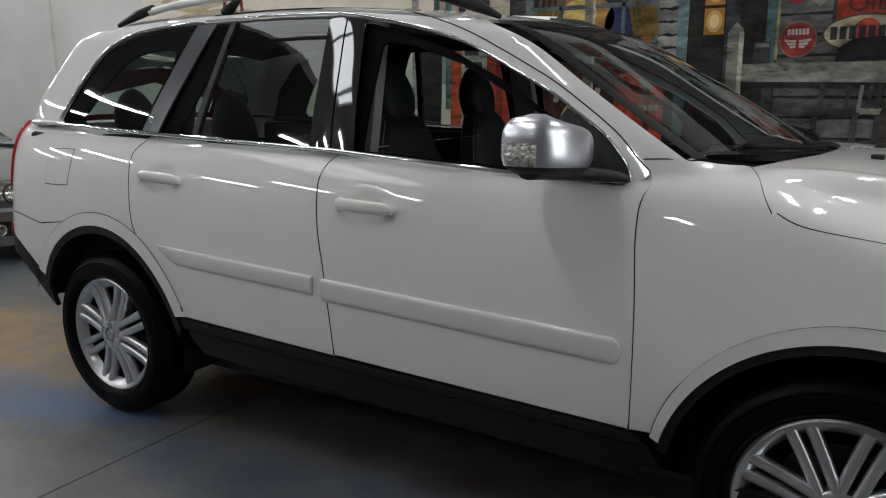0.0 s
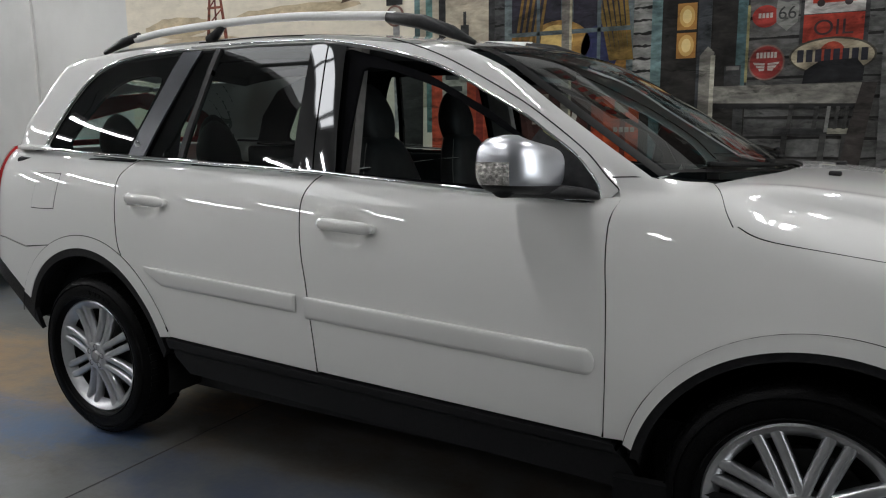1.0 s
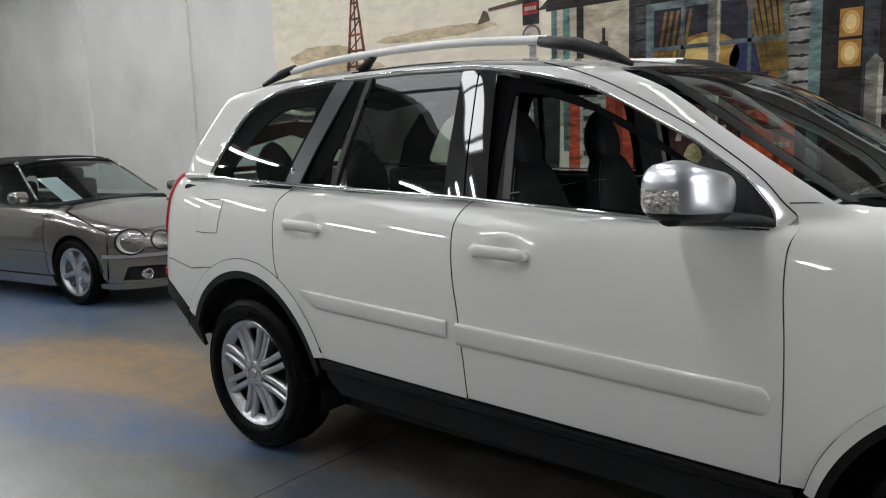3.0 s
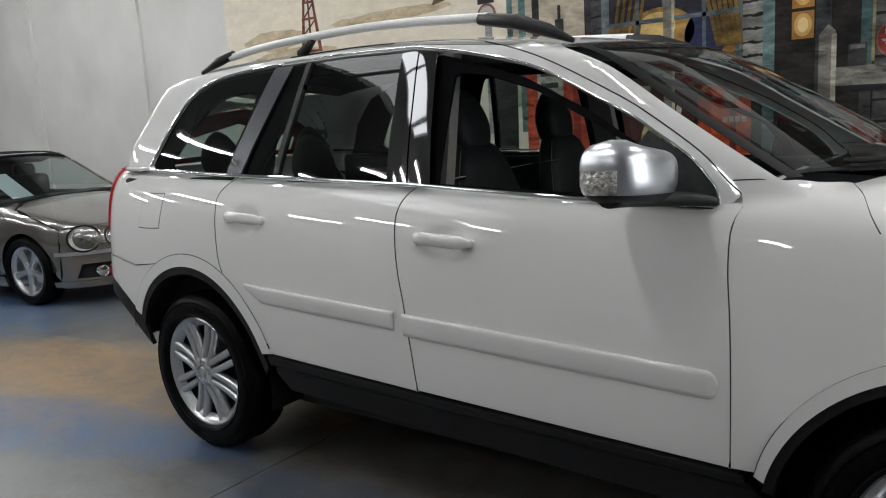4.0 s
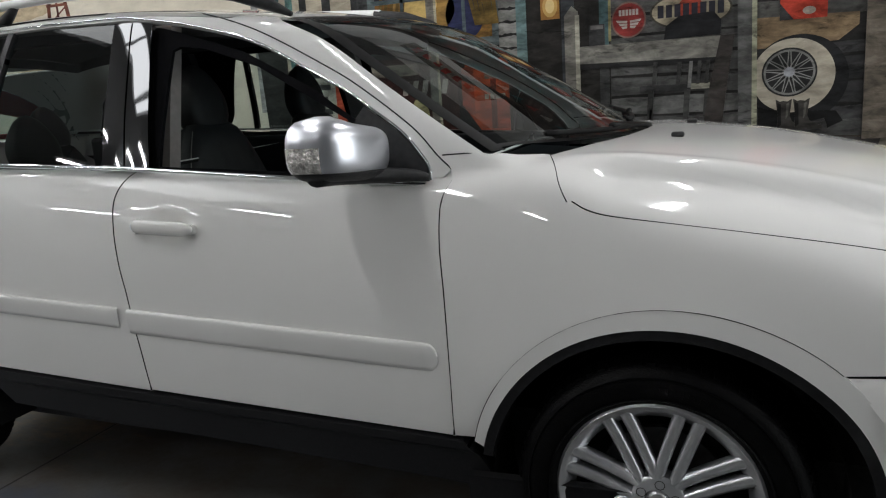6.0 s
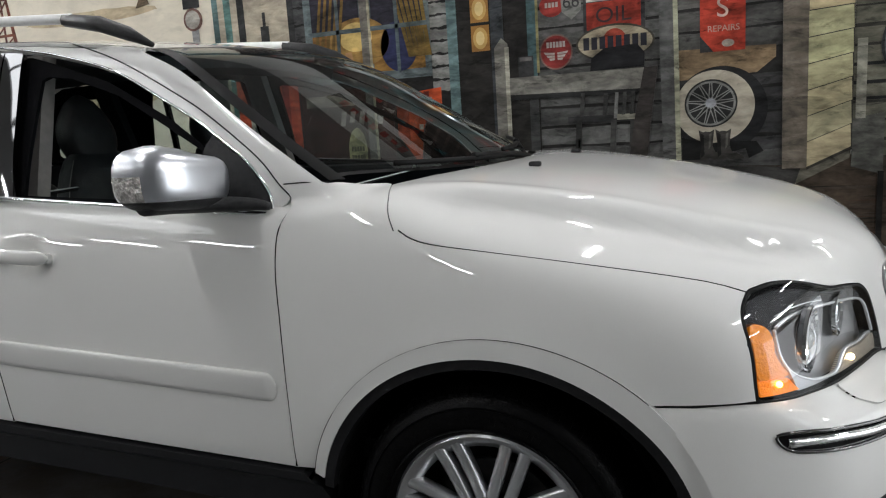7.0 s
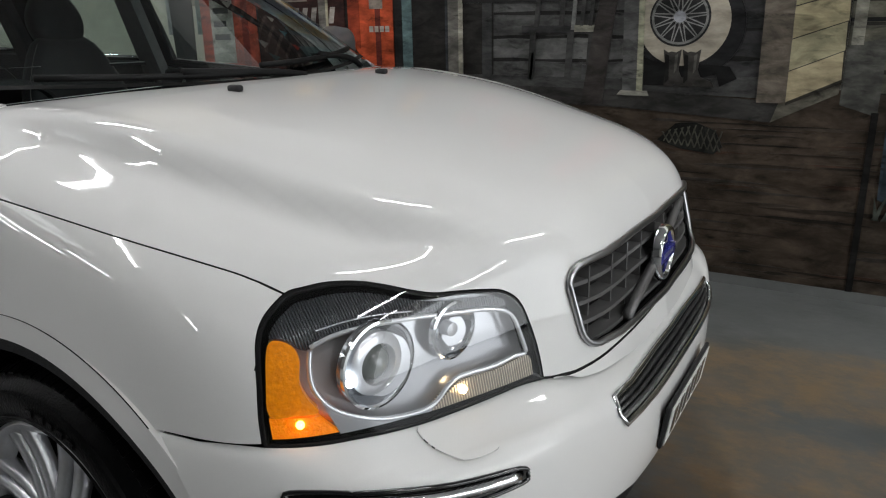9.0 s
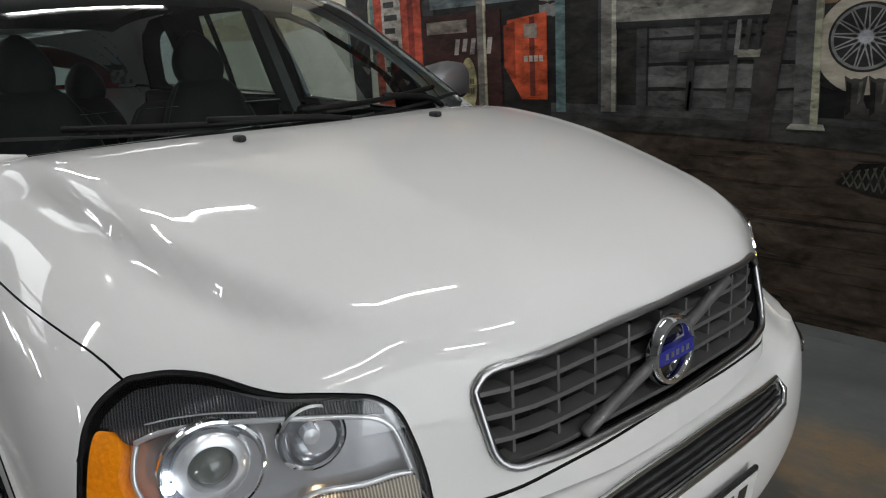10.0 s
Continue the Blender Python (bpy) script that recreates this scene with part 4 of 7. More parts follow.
panel("windscreen", ws, TOP, cabin, SCREEN, car, "clear curved windscreen with a dark rim", 0.04, 0.0, 0.0, 0.0)
panel("windscreen_band", band + [(x + 0.04, y * 0.99) for x, y in band[::-1]], TOP, cabin, SEAL_AND_GAP, car, "black band at the top of the windscreen", 0.04, 0, 0, 0.002)
SHADE = glass("blue_shade_glass", (0.16, 0.36, 0.46), 1.0)
panel("shade_band", [(x + 0.041, y * 0.955) for x, y in band] + [(x + 0.13, y * 0.97) for x, y in band[::-1]], TOP, cabin, SHADE, car, "blue shade band at the top of the windscreen", 0.04, 0, 0, 0.0025)
for s in (-1, 1):
    A = [(x, y * s) for x, y in ws_edge]
    panel("windscreen_edge", A + [(x + 0.03, y - 0.030 * s) for x, y in A[::-1]], TOP, cabin, SEAL_AND_GAP, car, "black edge of the windscreen", 0.03, 0, 0, 0.002)
panel("windscreen_base", low + [(x - 0.012, y * 0.995) for x, y in low[::-1]], TOP, cabin, SEAL_AND_GAP, car, "black base band of the windscreen", 0.03, 0, 0, 0.002)
panel("cowl", [(x, y) for x, y in low if abs(y) < 0.68] + [(x + 0.03, y) for x, y in low[::-1] if abs(y) < 0.68], TOP, body, BLACK_PLASTIC, car, "black plastic cowl below the windscreen", 0.03, 0, 0.02, -0.016)

# ---- bonnet, lamps, grille and bumper ----
def hz(x, y, z):
    return (0.86 * x - 0.51 * z, y)


def to_hood(P):
    return [(0.86 * x - 0.51 * z, y) for x, y, z in P]


lip = [hz(0.896, -0.487, 0.749), hz(0.908, -0.462, 0.746), hz(0.928, -0.421, 0.745), hz(0.951, -0.351, 0.751), hz(0.964, -0.228, 0.756), hz(0.968, -0.074, 0.759), hz(0.968, 0, 0.760)]
foot = [hz(0.905, -0.455, 0.735), hz(0.93, -0.41, 0.722), hz(0.952, -0.33, 0.712), hz(0.968, -0.17, 0.702), hz(0.972, 0, 0.698)]
half = to_hood(BONNET_LINE3[:-1]) + to_hood(LAMP_TOP3[corner_k:]) + spline(lip, 4)
rear_edge = spline([hz(-0.298, -0.69, 1.204), hz(-0.235, -0.53, 1.210), hz(-0.165, -0.31, 1.213), hz(-0.130, 0, 1.214)], 6)
outline = half + [(u, -v) for u, v in half[::-1][1:]] + [(u, -v) for u, v in rear_edge][:-1] + rear_edge[::-1]
G_T, G_B = 0.934, 0.780


def rounded(w0, w1, z0, z1, r, n=6):
    """Half outlines of a rounded opening, narrower at its foot: (y, z) all the way round."""
    right = [(w0 - r + r * math.sin(radians(a)), z0 + r - r * math.cos(radians(a))) for a in np.linspace(0, 85, n)] + [(w1 - r + r * math.cos(radians(a)), z1 - r + r * math.sin(radians(a))) for a in np.linspace(5, 90, n)]
    mid = [(y, z1 + 0.004 * (1 - (y / (w1 - r)) ** 2)) for y in np.linspace(w1 - r, -(w1 - r), 11)][1:-1]
    base = [(y, z0 - 0.011 * (1 - (y / (w0 - r)) ** 2)) for y in np.linspace(-(w0 - r), w0 - r, 11)][1:-1]
    return right + mid + [(-y, z) for y, z in right[::-1]] + base


grille_yz = rounded(0.412, 0.424, G_B, G_T, 0.042)
grille_hole = to_hood(on(FRONT, body, grille_yz))


RIDGE = Curve((-0.80, 0.715), (-0.615, 0.700), (-0.227, 0.650), (0.077, 0.560), (0.253, 0.470), (0.34, 0.43))


def creases(uv):
    """Raised centre of the bonnet, falling off past a line that narrows towards the grille."""
    u, v = uv[:, 0], np.abs(uv[:, 1])
    w = RIDGE(np.clip(u, -0.8, 0.34))
    front = np.clip((0.28 - u) / 0.32, 0, 1)
    front = front * front * (3 - 2 * front)
    rear = np.clip((u + 0.84) / 0.16, 0, 1)
    nose_fade = np.clip((0.31 - u) / 0.30, 0, 1)
    nose_fade = nose_fade * nose_fade * (3 - 2 * nose_fade)
    d = v - w - 0.062
    dip = np.exp(-(d / np.where(d < 0, 0.040, 0.075)) ** 2)
    crest = np.exp(-((v - w + 0.012) / 0.032) ** 2)
    return (0.005 / (1 + np.exp((v - w - 0.01) / 0.010)) + 0.004 * crest - 0.033 * dip * front) * rear * nose_fade


bonnet = panel("bonnet", outline, HOODV, body, PAINT, car, "white bonnet with a raised centre", 0.022, 0.0012, 0.02, holes=(grille_hole,), relief=creases, edge_material=SEAL_AND_GAP)
nose_strip = spline(lip, 4) + [(u, -v) for u, v in spline(lip, 4)[::-1][1:]] + [(u + 0.006, -v) for u, v in spline(foot, 4)] + [(u + 0.006, v) for u, v in spline(foot, 4)[::-1][1:]]
panel("bumper_brow", nose_strip, HOODV, body, PAINT, car, "white bumper edge below the bonnet", 0.012, 0.0026, 0.012, 0.0, edge_material=SEAL_AND_GAP)
seam3 = on(HOODV, body, spline([hz(0.884, -0.507, 0.750)] + lip, 4), -0.002)
for left in MIRRORED:
    tube("bonnet_seam", flip(seam3, left), 0.0028, SEAL_AND_GAP, car, "dark gap under the bonnet edge", 6)
for s in (-1, 1):
    c = TOP.drop(body, np.array([(-0.005, 0.305 * s)]))[0]
    b = box_bm(-0.02, 0.018, -0.011, 0.011, -0.004, 0.012, 0.006)
    n = part("washer_nozzle", b, BLACK_PLASTIC, car, "small black washer nozzle", True)
    n.location = c + np.array((0, 0, 0.008))

# grille
GRILLE_GREY = mat("grille_grey", (0.125, 0.123, 0.121), 0.4, 0.2, 0.2)
fr = on(HOODV, body, grille_hole, 0.004)
gr = tube("grille", fr, 0.0072, mat("grille_chrome", (0.42, 0.42, 0.43), 0.30, 1.0), car, "chrome-framed grey grille with a diagonal bar", 8, closed=True)
G_HALF = (0.405, 0.417, 0.419, 0.410)
for i in range(4):
    z = 0.783 + i * 0.0375
    P = [(float(NOSE(abs(y))) - 0.16 * (z - 0.8) - 0.024, y, z) for y in np.linspace(-G_HALF[i], G_HALF[i], 19)]
    V = [(x + dx, y, z + dz) for x, y, z in P for dx, dz in ((0.012, -0.004), (0.012, 0.004), (-0.022, 0.006), (-0.022, 0.0))]
    F = [(4 * k + a, 4 * k + (a + 1) % 4, 4 * k + 4 + (a + 1) % 4, 4 * k + 4 + a) for k in range(18) for a in range(4)]
    mesh_object("grille_bar", V, F, GRILLE_GREY, gr, "grey slat")
for i in range(9):
    y = -0.36 + i * 0.09
    x = float(NOSE(abs(y))) - 0.066
    b = box_bm(-0.02, 0.0395, -0.003, 0.003, 0.768, 0.924)
    o = part("grille_upright", b, GRILLE_GREY, gr, "grey upright")
    o.location = (x, y, 0)
box("grille_back", 0.80, 0.845, -0.45, 0.45, 0.60, 0.95, BLACK_PLASTIC, gr, "black backing")
pth = [(float(NOSE(abs(y))) - 0.16 * (z - 0.8) - 0.004, y, z) for y, z in zip(np.linspace(-0.24, 0.24, 9), np.linspace(0.786, 0.924, 9))]
tube("grille_slash", pth, 0.012, GRILLE_GREY, gr, "satin diagonal bar", 6)
bd = lathe("emblem", [(0.052, 0.0), (0.052, 0.016), (0.058, 0.024), (0.066, 0.024), (0.072, 0.016), (0.072, 0.0)], CHROME, gr, "round chrome emblem with a blue band", 40, "x", closed=True)
bd.location = (0.952, 0, 0.856)
bd.scale = (0.85, 0.90, 0.90)
lathe("emblem_disc", [(0.001, 0.006), (0.054, 0.006)], GLOSS_BLACK, bd, "", 32, "x")
box("emblem_band", 0.008, 0.0245, -0.060, 0.060, -0.015, 0.015, BLUE, bd, "blue enamel band")
for i in range(5):
    box("band_mark", 0.0245, 0.0255, -0.040 + i * 0.018, -0.030 + i * 0.018, -0.006, 0.006, SATIN, bd, "small silver mark")

# headlamps
def uv_to(p, deep, view=LAMPV):
    return on(view, body, [p], -deep)[0]


def fluted(name, light, dark, period, rough=0.15):
    """Ribbed bright plastic: fine upright flutes across the lamp."""
    m = mat(name, light, rough, 0.4, 1.0)
    nt = m.node_tree
    b = nt.nodes["Principled BSDF"]
    tc = nt.nodes.new("ShaderNodeTexCoord")
    mp = nt.nodes.new("ShaderNodeMapping")
    mp.inputs["Rotation"].default_value = (0, radians(12), radians(-63))
    w = nt.nodes.new("ShaderNodeTexWave")
    w.inputs["Scale"].default_value, w.inputs["Distortion"].default_value = 0.314 / period, 0.3
    r = nt.nodes.new("ShaderNodeValToRGB")
    r.color_ramp.elements[0].position, r.color_ramp.elements[1].position = 0.25, 0.9
    r.color_ramp.elements[0].color, r.color_ramp.elements[1].color = (*dark, 1), (*light, 1)
    bp = nt.nodes.new("ShaderNodeBump")
    bp.inputs["Strength"].default_value, bp.inputs["Distance"].default_value = 0.7, period * 0.4
    nt.links.new(tc.outputs["Object"], mp.inputs[0])
    nt.links.new(mp.outputs[0], w.inputs["Vector"])
    nt.links.new(w.outputs["Fac"], r.inputs[0])
    nt.links.new(r.outputs[0], b.inputs["Base Color"])
    nt.links.new(w.outputs["Fac"], bp.inputs["Height"])
    nt.links.new(bp.outputs[0], b.inputs["Normal"])
    return m


BROW = fluted("smoked_flutes", (0.075, 0.078, 0.085), (0.030, 0.030, 0.033), 0.0045)
WARM_FLUTES = fluted("warm_flutes", (0.85, 0.74, 0.58), (0.36, 0.30, 0.24), 0.005)
SILVER_RING = mat("lamp_silver_ring", (0.82, 0.83, 0.85), 0.22, 0.55, 1.0)
BOWL = mat("lamp_bowl_grey", (0.27, 0.28, 0.30), 0.18, 0.7, 0.8)
PROJECTOR_GLASS = mat("projector_glass", (0.13, 0.14, 0.13), 0.05, 0.0, 1.0)
COOL_GLOW = mat("cool_bulb", (0.9, 0.95, 1.0), 0.3, emit=(0.85, 0.93, 1.0), power=45)
WARM_GLOW = mat("warm_bulb", (1.0, 0.85, 0.6), 0.3, emit=(1.0, 0.74, 0.42), power=9)
for left in MIRRORED:
    hl = panel("headlamp", lamp_outline, LAMPV, body, LENS, car, "clear wrap-round headlamp with amber corner, lit side light", 0.02, 0.004, 0, 0.002, left)
    hl.visible_shadow = False
    panel("lamp_seal", lamp_outline, LAMPV, body, SEAL_AND_GAP, hl, "black rubber seal", 0.012, 0.0008, 0.012, 0.0, left, holes=(inset(lamp_outline, 0.0058),))
    panel("lamp_housing", lamp_outline, LAMPV, body, LAMP_PALE, hl, "pale grey lamp housing", 0.012, 0.006, -0.040, -0.042, left)
    # amber corner lens, following the outer edge
    amb = spline([(-0.514, 0.892), (-0.500, 0.905), (-0.479, 0.897), (-0.474, 0.875), (-0.480, 0.842), (-0.471, 0.815), (-0.459, 0.794), (-0.495, 0.792), (-0.528, 0.795), (-0.525, 0.845)], 4, True)
    panel("indicator", amb, LAMPV, body, AMBER, hl, "orange corner indicator", 0.012, 0, 0.025, -0.006, left)
    low_amb = [(-0.530, 0.790), (-0.460, 0.787), (-0.447, 0.772), (-0.432, 0.757), (-0.529, 0.757)]
    panel("indicator_base", low_amb, LAMPV, body, AMBER_DEEP, hl, "deep orange lower lens", 0.012, 0, 0.02, -0.008, left)
    bulb = bmesh.new()
    bmesh.ops.create_icosphere(bulb, subdivisions=2, radius=0.007)
    o = part("side_light_bulb", bulb, AMBER_GLOW, hl, "glowing orange bulb", True)
    p = uv_to((-0.488, 0.779), 0.004)
    o.location = (p[0], -p[1] if left else p[1], p[2])
    # smoked, fluted brow under the upper edge
    top = inset(lamp_outline, 0.010)
    if area2(lamp_outline) < 0:
        top = top[::-1]
    top = top[:80]
    brow = [q for q in top if q[1] > 0.903] + spline([(-0.104, 0.893), (-0.150, 0.899), (-0.209, 0.906), (-0.285, 0.912), (-0.360, 0.912), (-0.418, 0.903), (-0.463, 0.888), (-0.490, 0.908)], 5)
    panel("lamp_brow", brow, LAMPV, body, BROW, hl, "dark ribbed upper reflector", 0.012, 0.001, 0.02, -0.014, left)
    # silver tube laid along the brow where a highlight runs
    arc_ = spline([(-0.440, 0.915), (-0.395, 0.923), (-0.340, 0.926), (-0.284, 0.922)], 6)
    tube("brow_highlight", flip(on(LAMPV, body, arc_, -0.011), left), 0.0014, SILVER_RING, hl, "fine silver tube standing in for a highlight", 4)
    # bright rim between brow and bowl
    rim = spline([(-0.455, 0.892), (-0.418, 0.905), (-0.364, 0.912), (-0.300, 0.912), (-0.230, 0.907), (-0.160, 0.900), (-0.118, 0.890), (-0.096, 0.872), (-0.084, 0.840), (-0.074, 0.806)], 6)
    tube("lamp_rim", flip(on(LAMPV, body, rim, -0.010), left), 0.0042, SILVER_RING, hl, "bright lamp rim", 8)
    low_rim = spline([(-0.455, 0.890), (-0.462, 0.862), (-0.460, 0.826), (-0.432, 0.789), (-0.370, 0.762), (-0.309, 0.755), (-0.266, 0.761), (-0.235, 0.786), (-0.208, 0.796), (-0.145, 0.796), (-0.100, 0.802), (-0.072, 0.801)], 6)
    tube("lamp_lower_rim", flip(on(LAMPV, body, low_rim, -0.016), left), 0.0045, SILVER_RING, hl, "bright lower rim", 8)
    strip = [(u, z - 0.003) for u, z in low_rim if -0.455 < u < -0.25]
    panel("lower_bezel", strip + [(-0.27, 0.752), (-0.43, 0.752)], LAMPV, body, LAMP_PALE, hl, "pale lower edge", 0.012, 0.0, 0.01, -0.012, left)
    # projector and high beam
    face = Vector((0.97, -0.25, 0)).normalized()
    for (k, z, deep, name) in ((-0.358, 0.851, 0.030, "projector"), (-0.214, 0.876, 0.030, "high_beam")):
        c = uv_to((k, z), deep)
        if name == "projector":
            pr = lathe(name, [(0.074, 0.0), (0.073, 0.013), (0.069, 0.014), (0.066, 0.004), (0.056, -0.006), (0.052, -0.002)], BOWL, hl, "bright round reflector", 44, "x")
            lathe("projector_ring", [(0.054, -0.008), (0.053, 0.008), (0.049, 0.012), (0.035, 0.014), (0.031, 0.008), (0.030, -0.004)], SILVER_RING, pr, "wide bright ring", 40, "x")
            lathe("projector_rim", [(0.075, 0.010), (0.074, 0.016), (0.070, 0.017), (0.068, 0.012)], CHROME, pr, "chrome rim", 44, "x")
            lathe("lens", [(0.0005, 0.022), (0.010, 0.0205), (0.019, 0.016), (0.026, 0.009), (0.031, -0.002)], PROJECTOR_GLASS, pr, "dark glassy lamp lens", 32, "x")
        else:
            pr = lathe(name, [(0.0005, -0.012), (0.018, -0.012), (0.034, -0.006), (0.044, 0.004), (0.047, 0.010)], BOWL, hl, "bright round reflector", 36, "x")
            lathe("high_beam_rim", [(0.052, 0.002), (0.051, 0.010), (0.047, 0.012), (0.045, 0.006)], CHROME, pr, "chrome rim", 36, "x")
            lathe("bulb_cap", [(0.0005, 0.008), (0.012, 0.006), (0.014, -0.012)], SILVER_RING, pr, "bright bulb cap", 20, "x")
        # added glowing ball beside the lens, standing in for the lit projector's glow
        if name == "projector":
            gb = bmesh.new()
            bmesh.ops.create_icosphere(gb, subdivisions=2, radius=0.007)
            o = part("bowl_glow_bulb", gb, COOL_GLOW, pr, "small cool white glow added in the lamp bowl", True)
            o.location = (0.012, 0.058 if left else -0.058, -0.012)
        pr.location = (c[0], -c[1] if left else c[1], c[2])
        pr.rotation_euler = (0, 0, math.atan2(-face.y if left else face.y, face.x))
    tri = spline([(-0.276, 0.752), (-0.233, 0.783), (-0.207, 0.792), (-0.145, 0.792), (-0.100, 0.798), (-0.068, 0.797), (-0.062, 0.760)], 3)
    panel("corner_reflector", tri, LAMPV, body, WARM_FLUTES, hl, "ribbed warm reflector", 0.02, 0.001, 0.02, -0.010, left)
    bulb = bmesh.new()
    bmesh.ops.create_icosphere(bulb, subdivisions=2, radius=0.008)
    o = part("corner_bulb", bulb, WARM_GLOW, hl, "glowing warm bulb", True)
    p = uv_to((-0.215, 0.776), 0.006)
    o.location = (p[0], -p[1] if left else p[1], p[2])

# front bumper, one half at a time from the centre round to the wheel arch
lip3 = on(HOODV, body, spline(foot, 4))
top_in = list(on(FRONT, bumper, [(0.0, 0.699)])) + list(lip3[::-1][1:])
top_out = list(on(LAMPV, body, lamp_under)) + list(on(SIDE, body, [(0.49, 0.740), (0.388, 0.733)]))
arch3 = list(on(SIDE, bumper, crease_arc(FX, 43.0, 8, 14)))
low3 = list(on(FRONT, bumper, [(-0.895, 0.470), (-0.86, 0.475), (-0.777, 0.481), (-0.71, 0.495), (-0.64, 0.519), (-0.589, 0.535), (-0.5, 0.490), (-0.3, 0.450), (-0.15, 0.440), (0, 0.438)]))
mid_line = list(on(FRONT, bumper, [(0.0006, z) for z in np.linspace(0.455, 0.692, 14)]))
half_bumper = seen_in(BUMPV, top_in + top_out + arch3 + low3 + mid_line)
slot3 = spline([(0.625, -0.905, 0.672), (0.68, -0.88, 0.678), (0.746, -0.840, 0.675), (0.839, -0.751, 0.667), (0.913, -0.655, 0.664), (0.925, -0.645, 0.650), (0.917, -0.655, 0.637), (0.858, -0.733, 0.628), (0.764, -0.830, 0.629), (0.68, -0.884, 0.634), (0.635, -0.90, 0.645)], 4, True)
slot2 = seen_in(BUMPV, slot3)
mid3 = [on(FRONT, bumper, [(y, z)])[0] for y, z in [(-0.372, 0.625), (-0.392, 0.652), (-0.380, 0.676), (-0.2, 0.677), (0.03, 0.677), (0.03, 0.625), (-0.2, 0.625)]]
mid2 = seen_in(BUMPV, mid3)
mid_back = seen_in(BUMPV, mid3[:4] + list(on(FRONT, bumper, [(-0.001, z) for z in np.linspace(0.677, 0.625, 6)])) + mid3[-1:])
for left in MIRRORED:
    bf = panel("front_bumper", half_bumper, BUMPV, bumper, PAINT, car, "white front bumper with chrome-lined slots", 0.02, 0.0, 0.012, 0, left, holes=(slot2, inset(mid2, 0.002)))
    panel("slot_back", slot2, BUMPV, bumper, BLACK_PLASTIC, bf, "black slot", 0.02, -0.006, 0, -0.022, left)
    rimp = on(BUMPV, bumper, slot2, 0.001)
    tube("slot_rim", flip(rimp, left), 0.004, GLOSS_BLACK, bf, "black slot edge", 6, closed=True)
    pts = on(BUMPV, bumper, seen_in(BUMPV, spline([(0.645, -0.896, 0.653), (0.70, -0.868, 0.655), (0.80, -0.79, 0.650), (0.86, -0.725, 0.648), (0.912, -0.658, 0.650)], 6)), 0.0)
    tube("slot_chrome", flip(pts, left), 0.010, CHROME, bf, "chrome strip in the slot", 8)
    panel("mid_slot_back", mid_back, BUMPV, bumper, BLACK_PLASTIC, bf, "black centre slot", 0.02, -0.006, 0, -0.022, left)
    w2 = seen_in(BUMPV, [(0.775, -0.735, 0.742), (0.80, -0.745, 0.728), (0.838, -0.735, 0.706), (0.858, -0.718, 0.697), (0.885, -0.675, 0.700), (0.876, -0.668, 0.709), (0.82, -0.69, 0.737)])
    panel("washer_cover", spline(w2, 3, True), BUMPV, bumper, PAINT, bf, "white lamp washer cover", 0.012, 0.0, 0.005, 0.0045, left)
full = [(-0.372, 0.625), (-0.392, 0.652), (-0.380, 0.676)] + [(y, 0.677) for y in np.linspace(-0.3, 0.3, 9)] + [(0.380, 0.676), (0.392, 0.652), (0.372, 0.625)] + [(y, 0.625) for y in np.linspace(0.3, -0.3, 9)]
tube("mid_slot_chrome", on(FRONT, bumper, full, 0.002), 0.007, CHROME, car, "chrome frame of the centre slot", 8, closed=True)
for z in (0.640, 0.652, 0.664):
    tube("mid_slot_bar", on(FRONT, bumper, [(y, z) for y in np.linspace(-0.375, 0.375, 15)], -0.006), 0.0045, DARK_METAL, car, "dark slot bar", 6)
panel("bumper_skirt", [(-0.93, 0.468), (-0.93, 0.28), (0.93, 0.28), (0.93, 0.468)] + [(s * y, z) for s, seq in ((1, [(-0.895, 0.470), (-0.86, 0.475), (-0.777, 0.481), (-0.71, 0.495), (-0.64, 0.519), (-0.589, 0.535), (-0.5, 0.490), (-0.3, 0.450), (0, 0.438)]),) for y, z in [(0.895, 0.47), (0.777, 0.481), (0.64, 0.519), (0.589, 0.535), (0.5, 0.490), (0.3, 0.450)] + [(0, 0.438)] + seq[::-1][1:]], FRONT, bumper, TRIM_GREY, car, "charcoal lower bumper", 0.04, 0.002, 0.02, -0.010)
# number plate on its holder
pl = box("number_plate_holder", 1.036, 1.046, -0.19, 0.19, 0.475, 0.58, BLACK_PLASTIC, car, "black plate holder", 0.004)
box("number_plate", 1.0465, 1.049, -0.18, 0.18, 0.482, 0.573, mat("plate_white", (0.75, 0.75, 0.72), 0.4, scale=20, vary=0.04), pl, "white plate with dark characters as bars")
for i in range(6):
    box("plate_bar", 1.0492, 1.0505, -0.15 + i * 0.052, -0.118 + i * 0.052, 0.497, 0.560, GLOSS_BLACK, pl)

hinge = Vector((1.03, 0, 0.575))
pl.matrix_basis = Matrix.Translation(hinge) @ Matrix.Rotation(radians(9), 4, "Y") @ Matrix.Translation(-hinge)

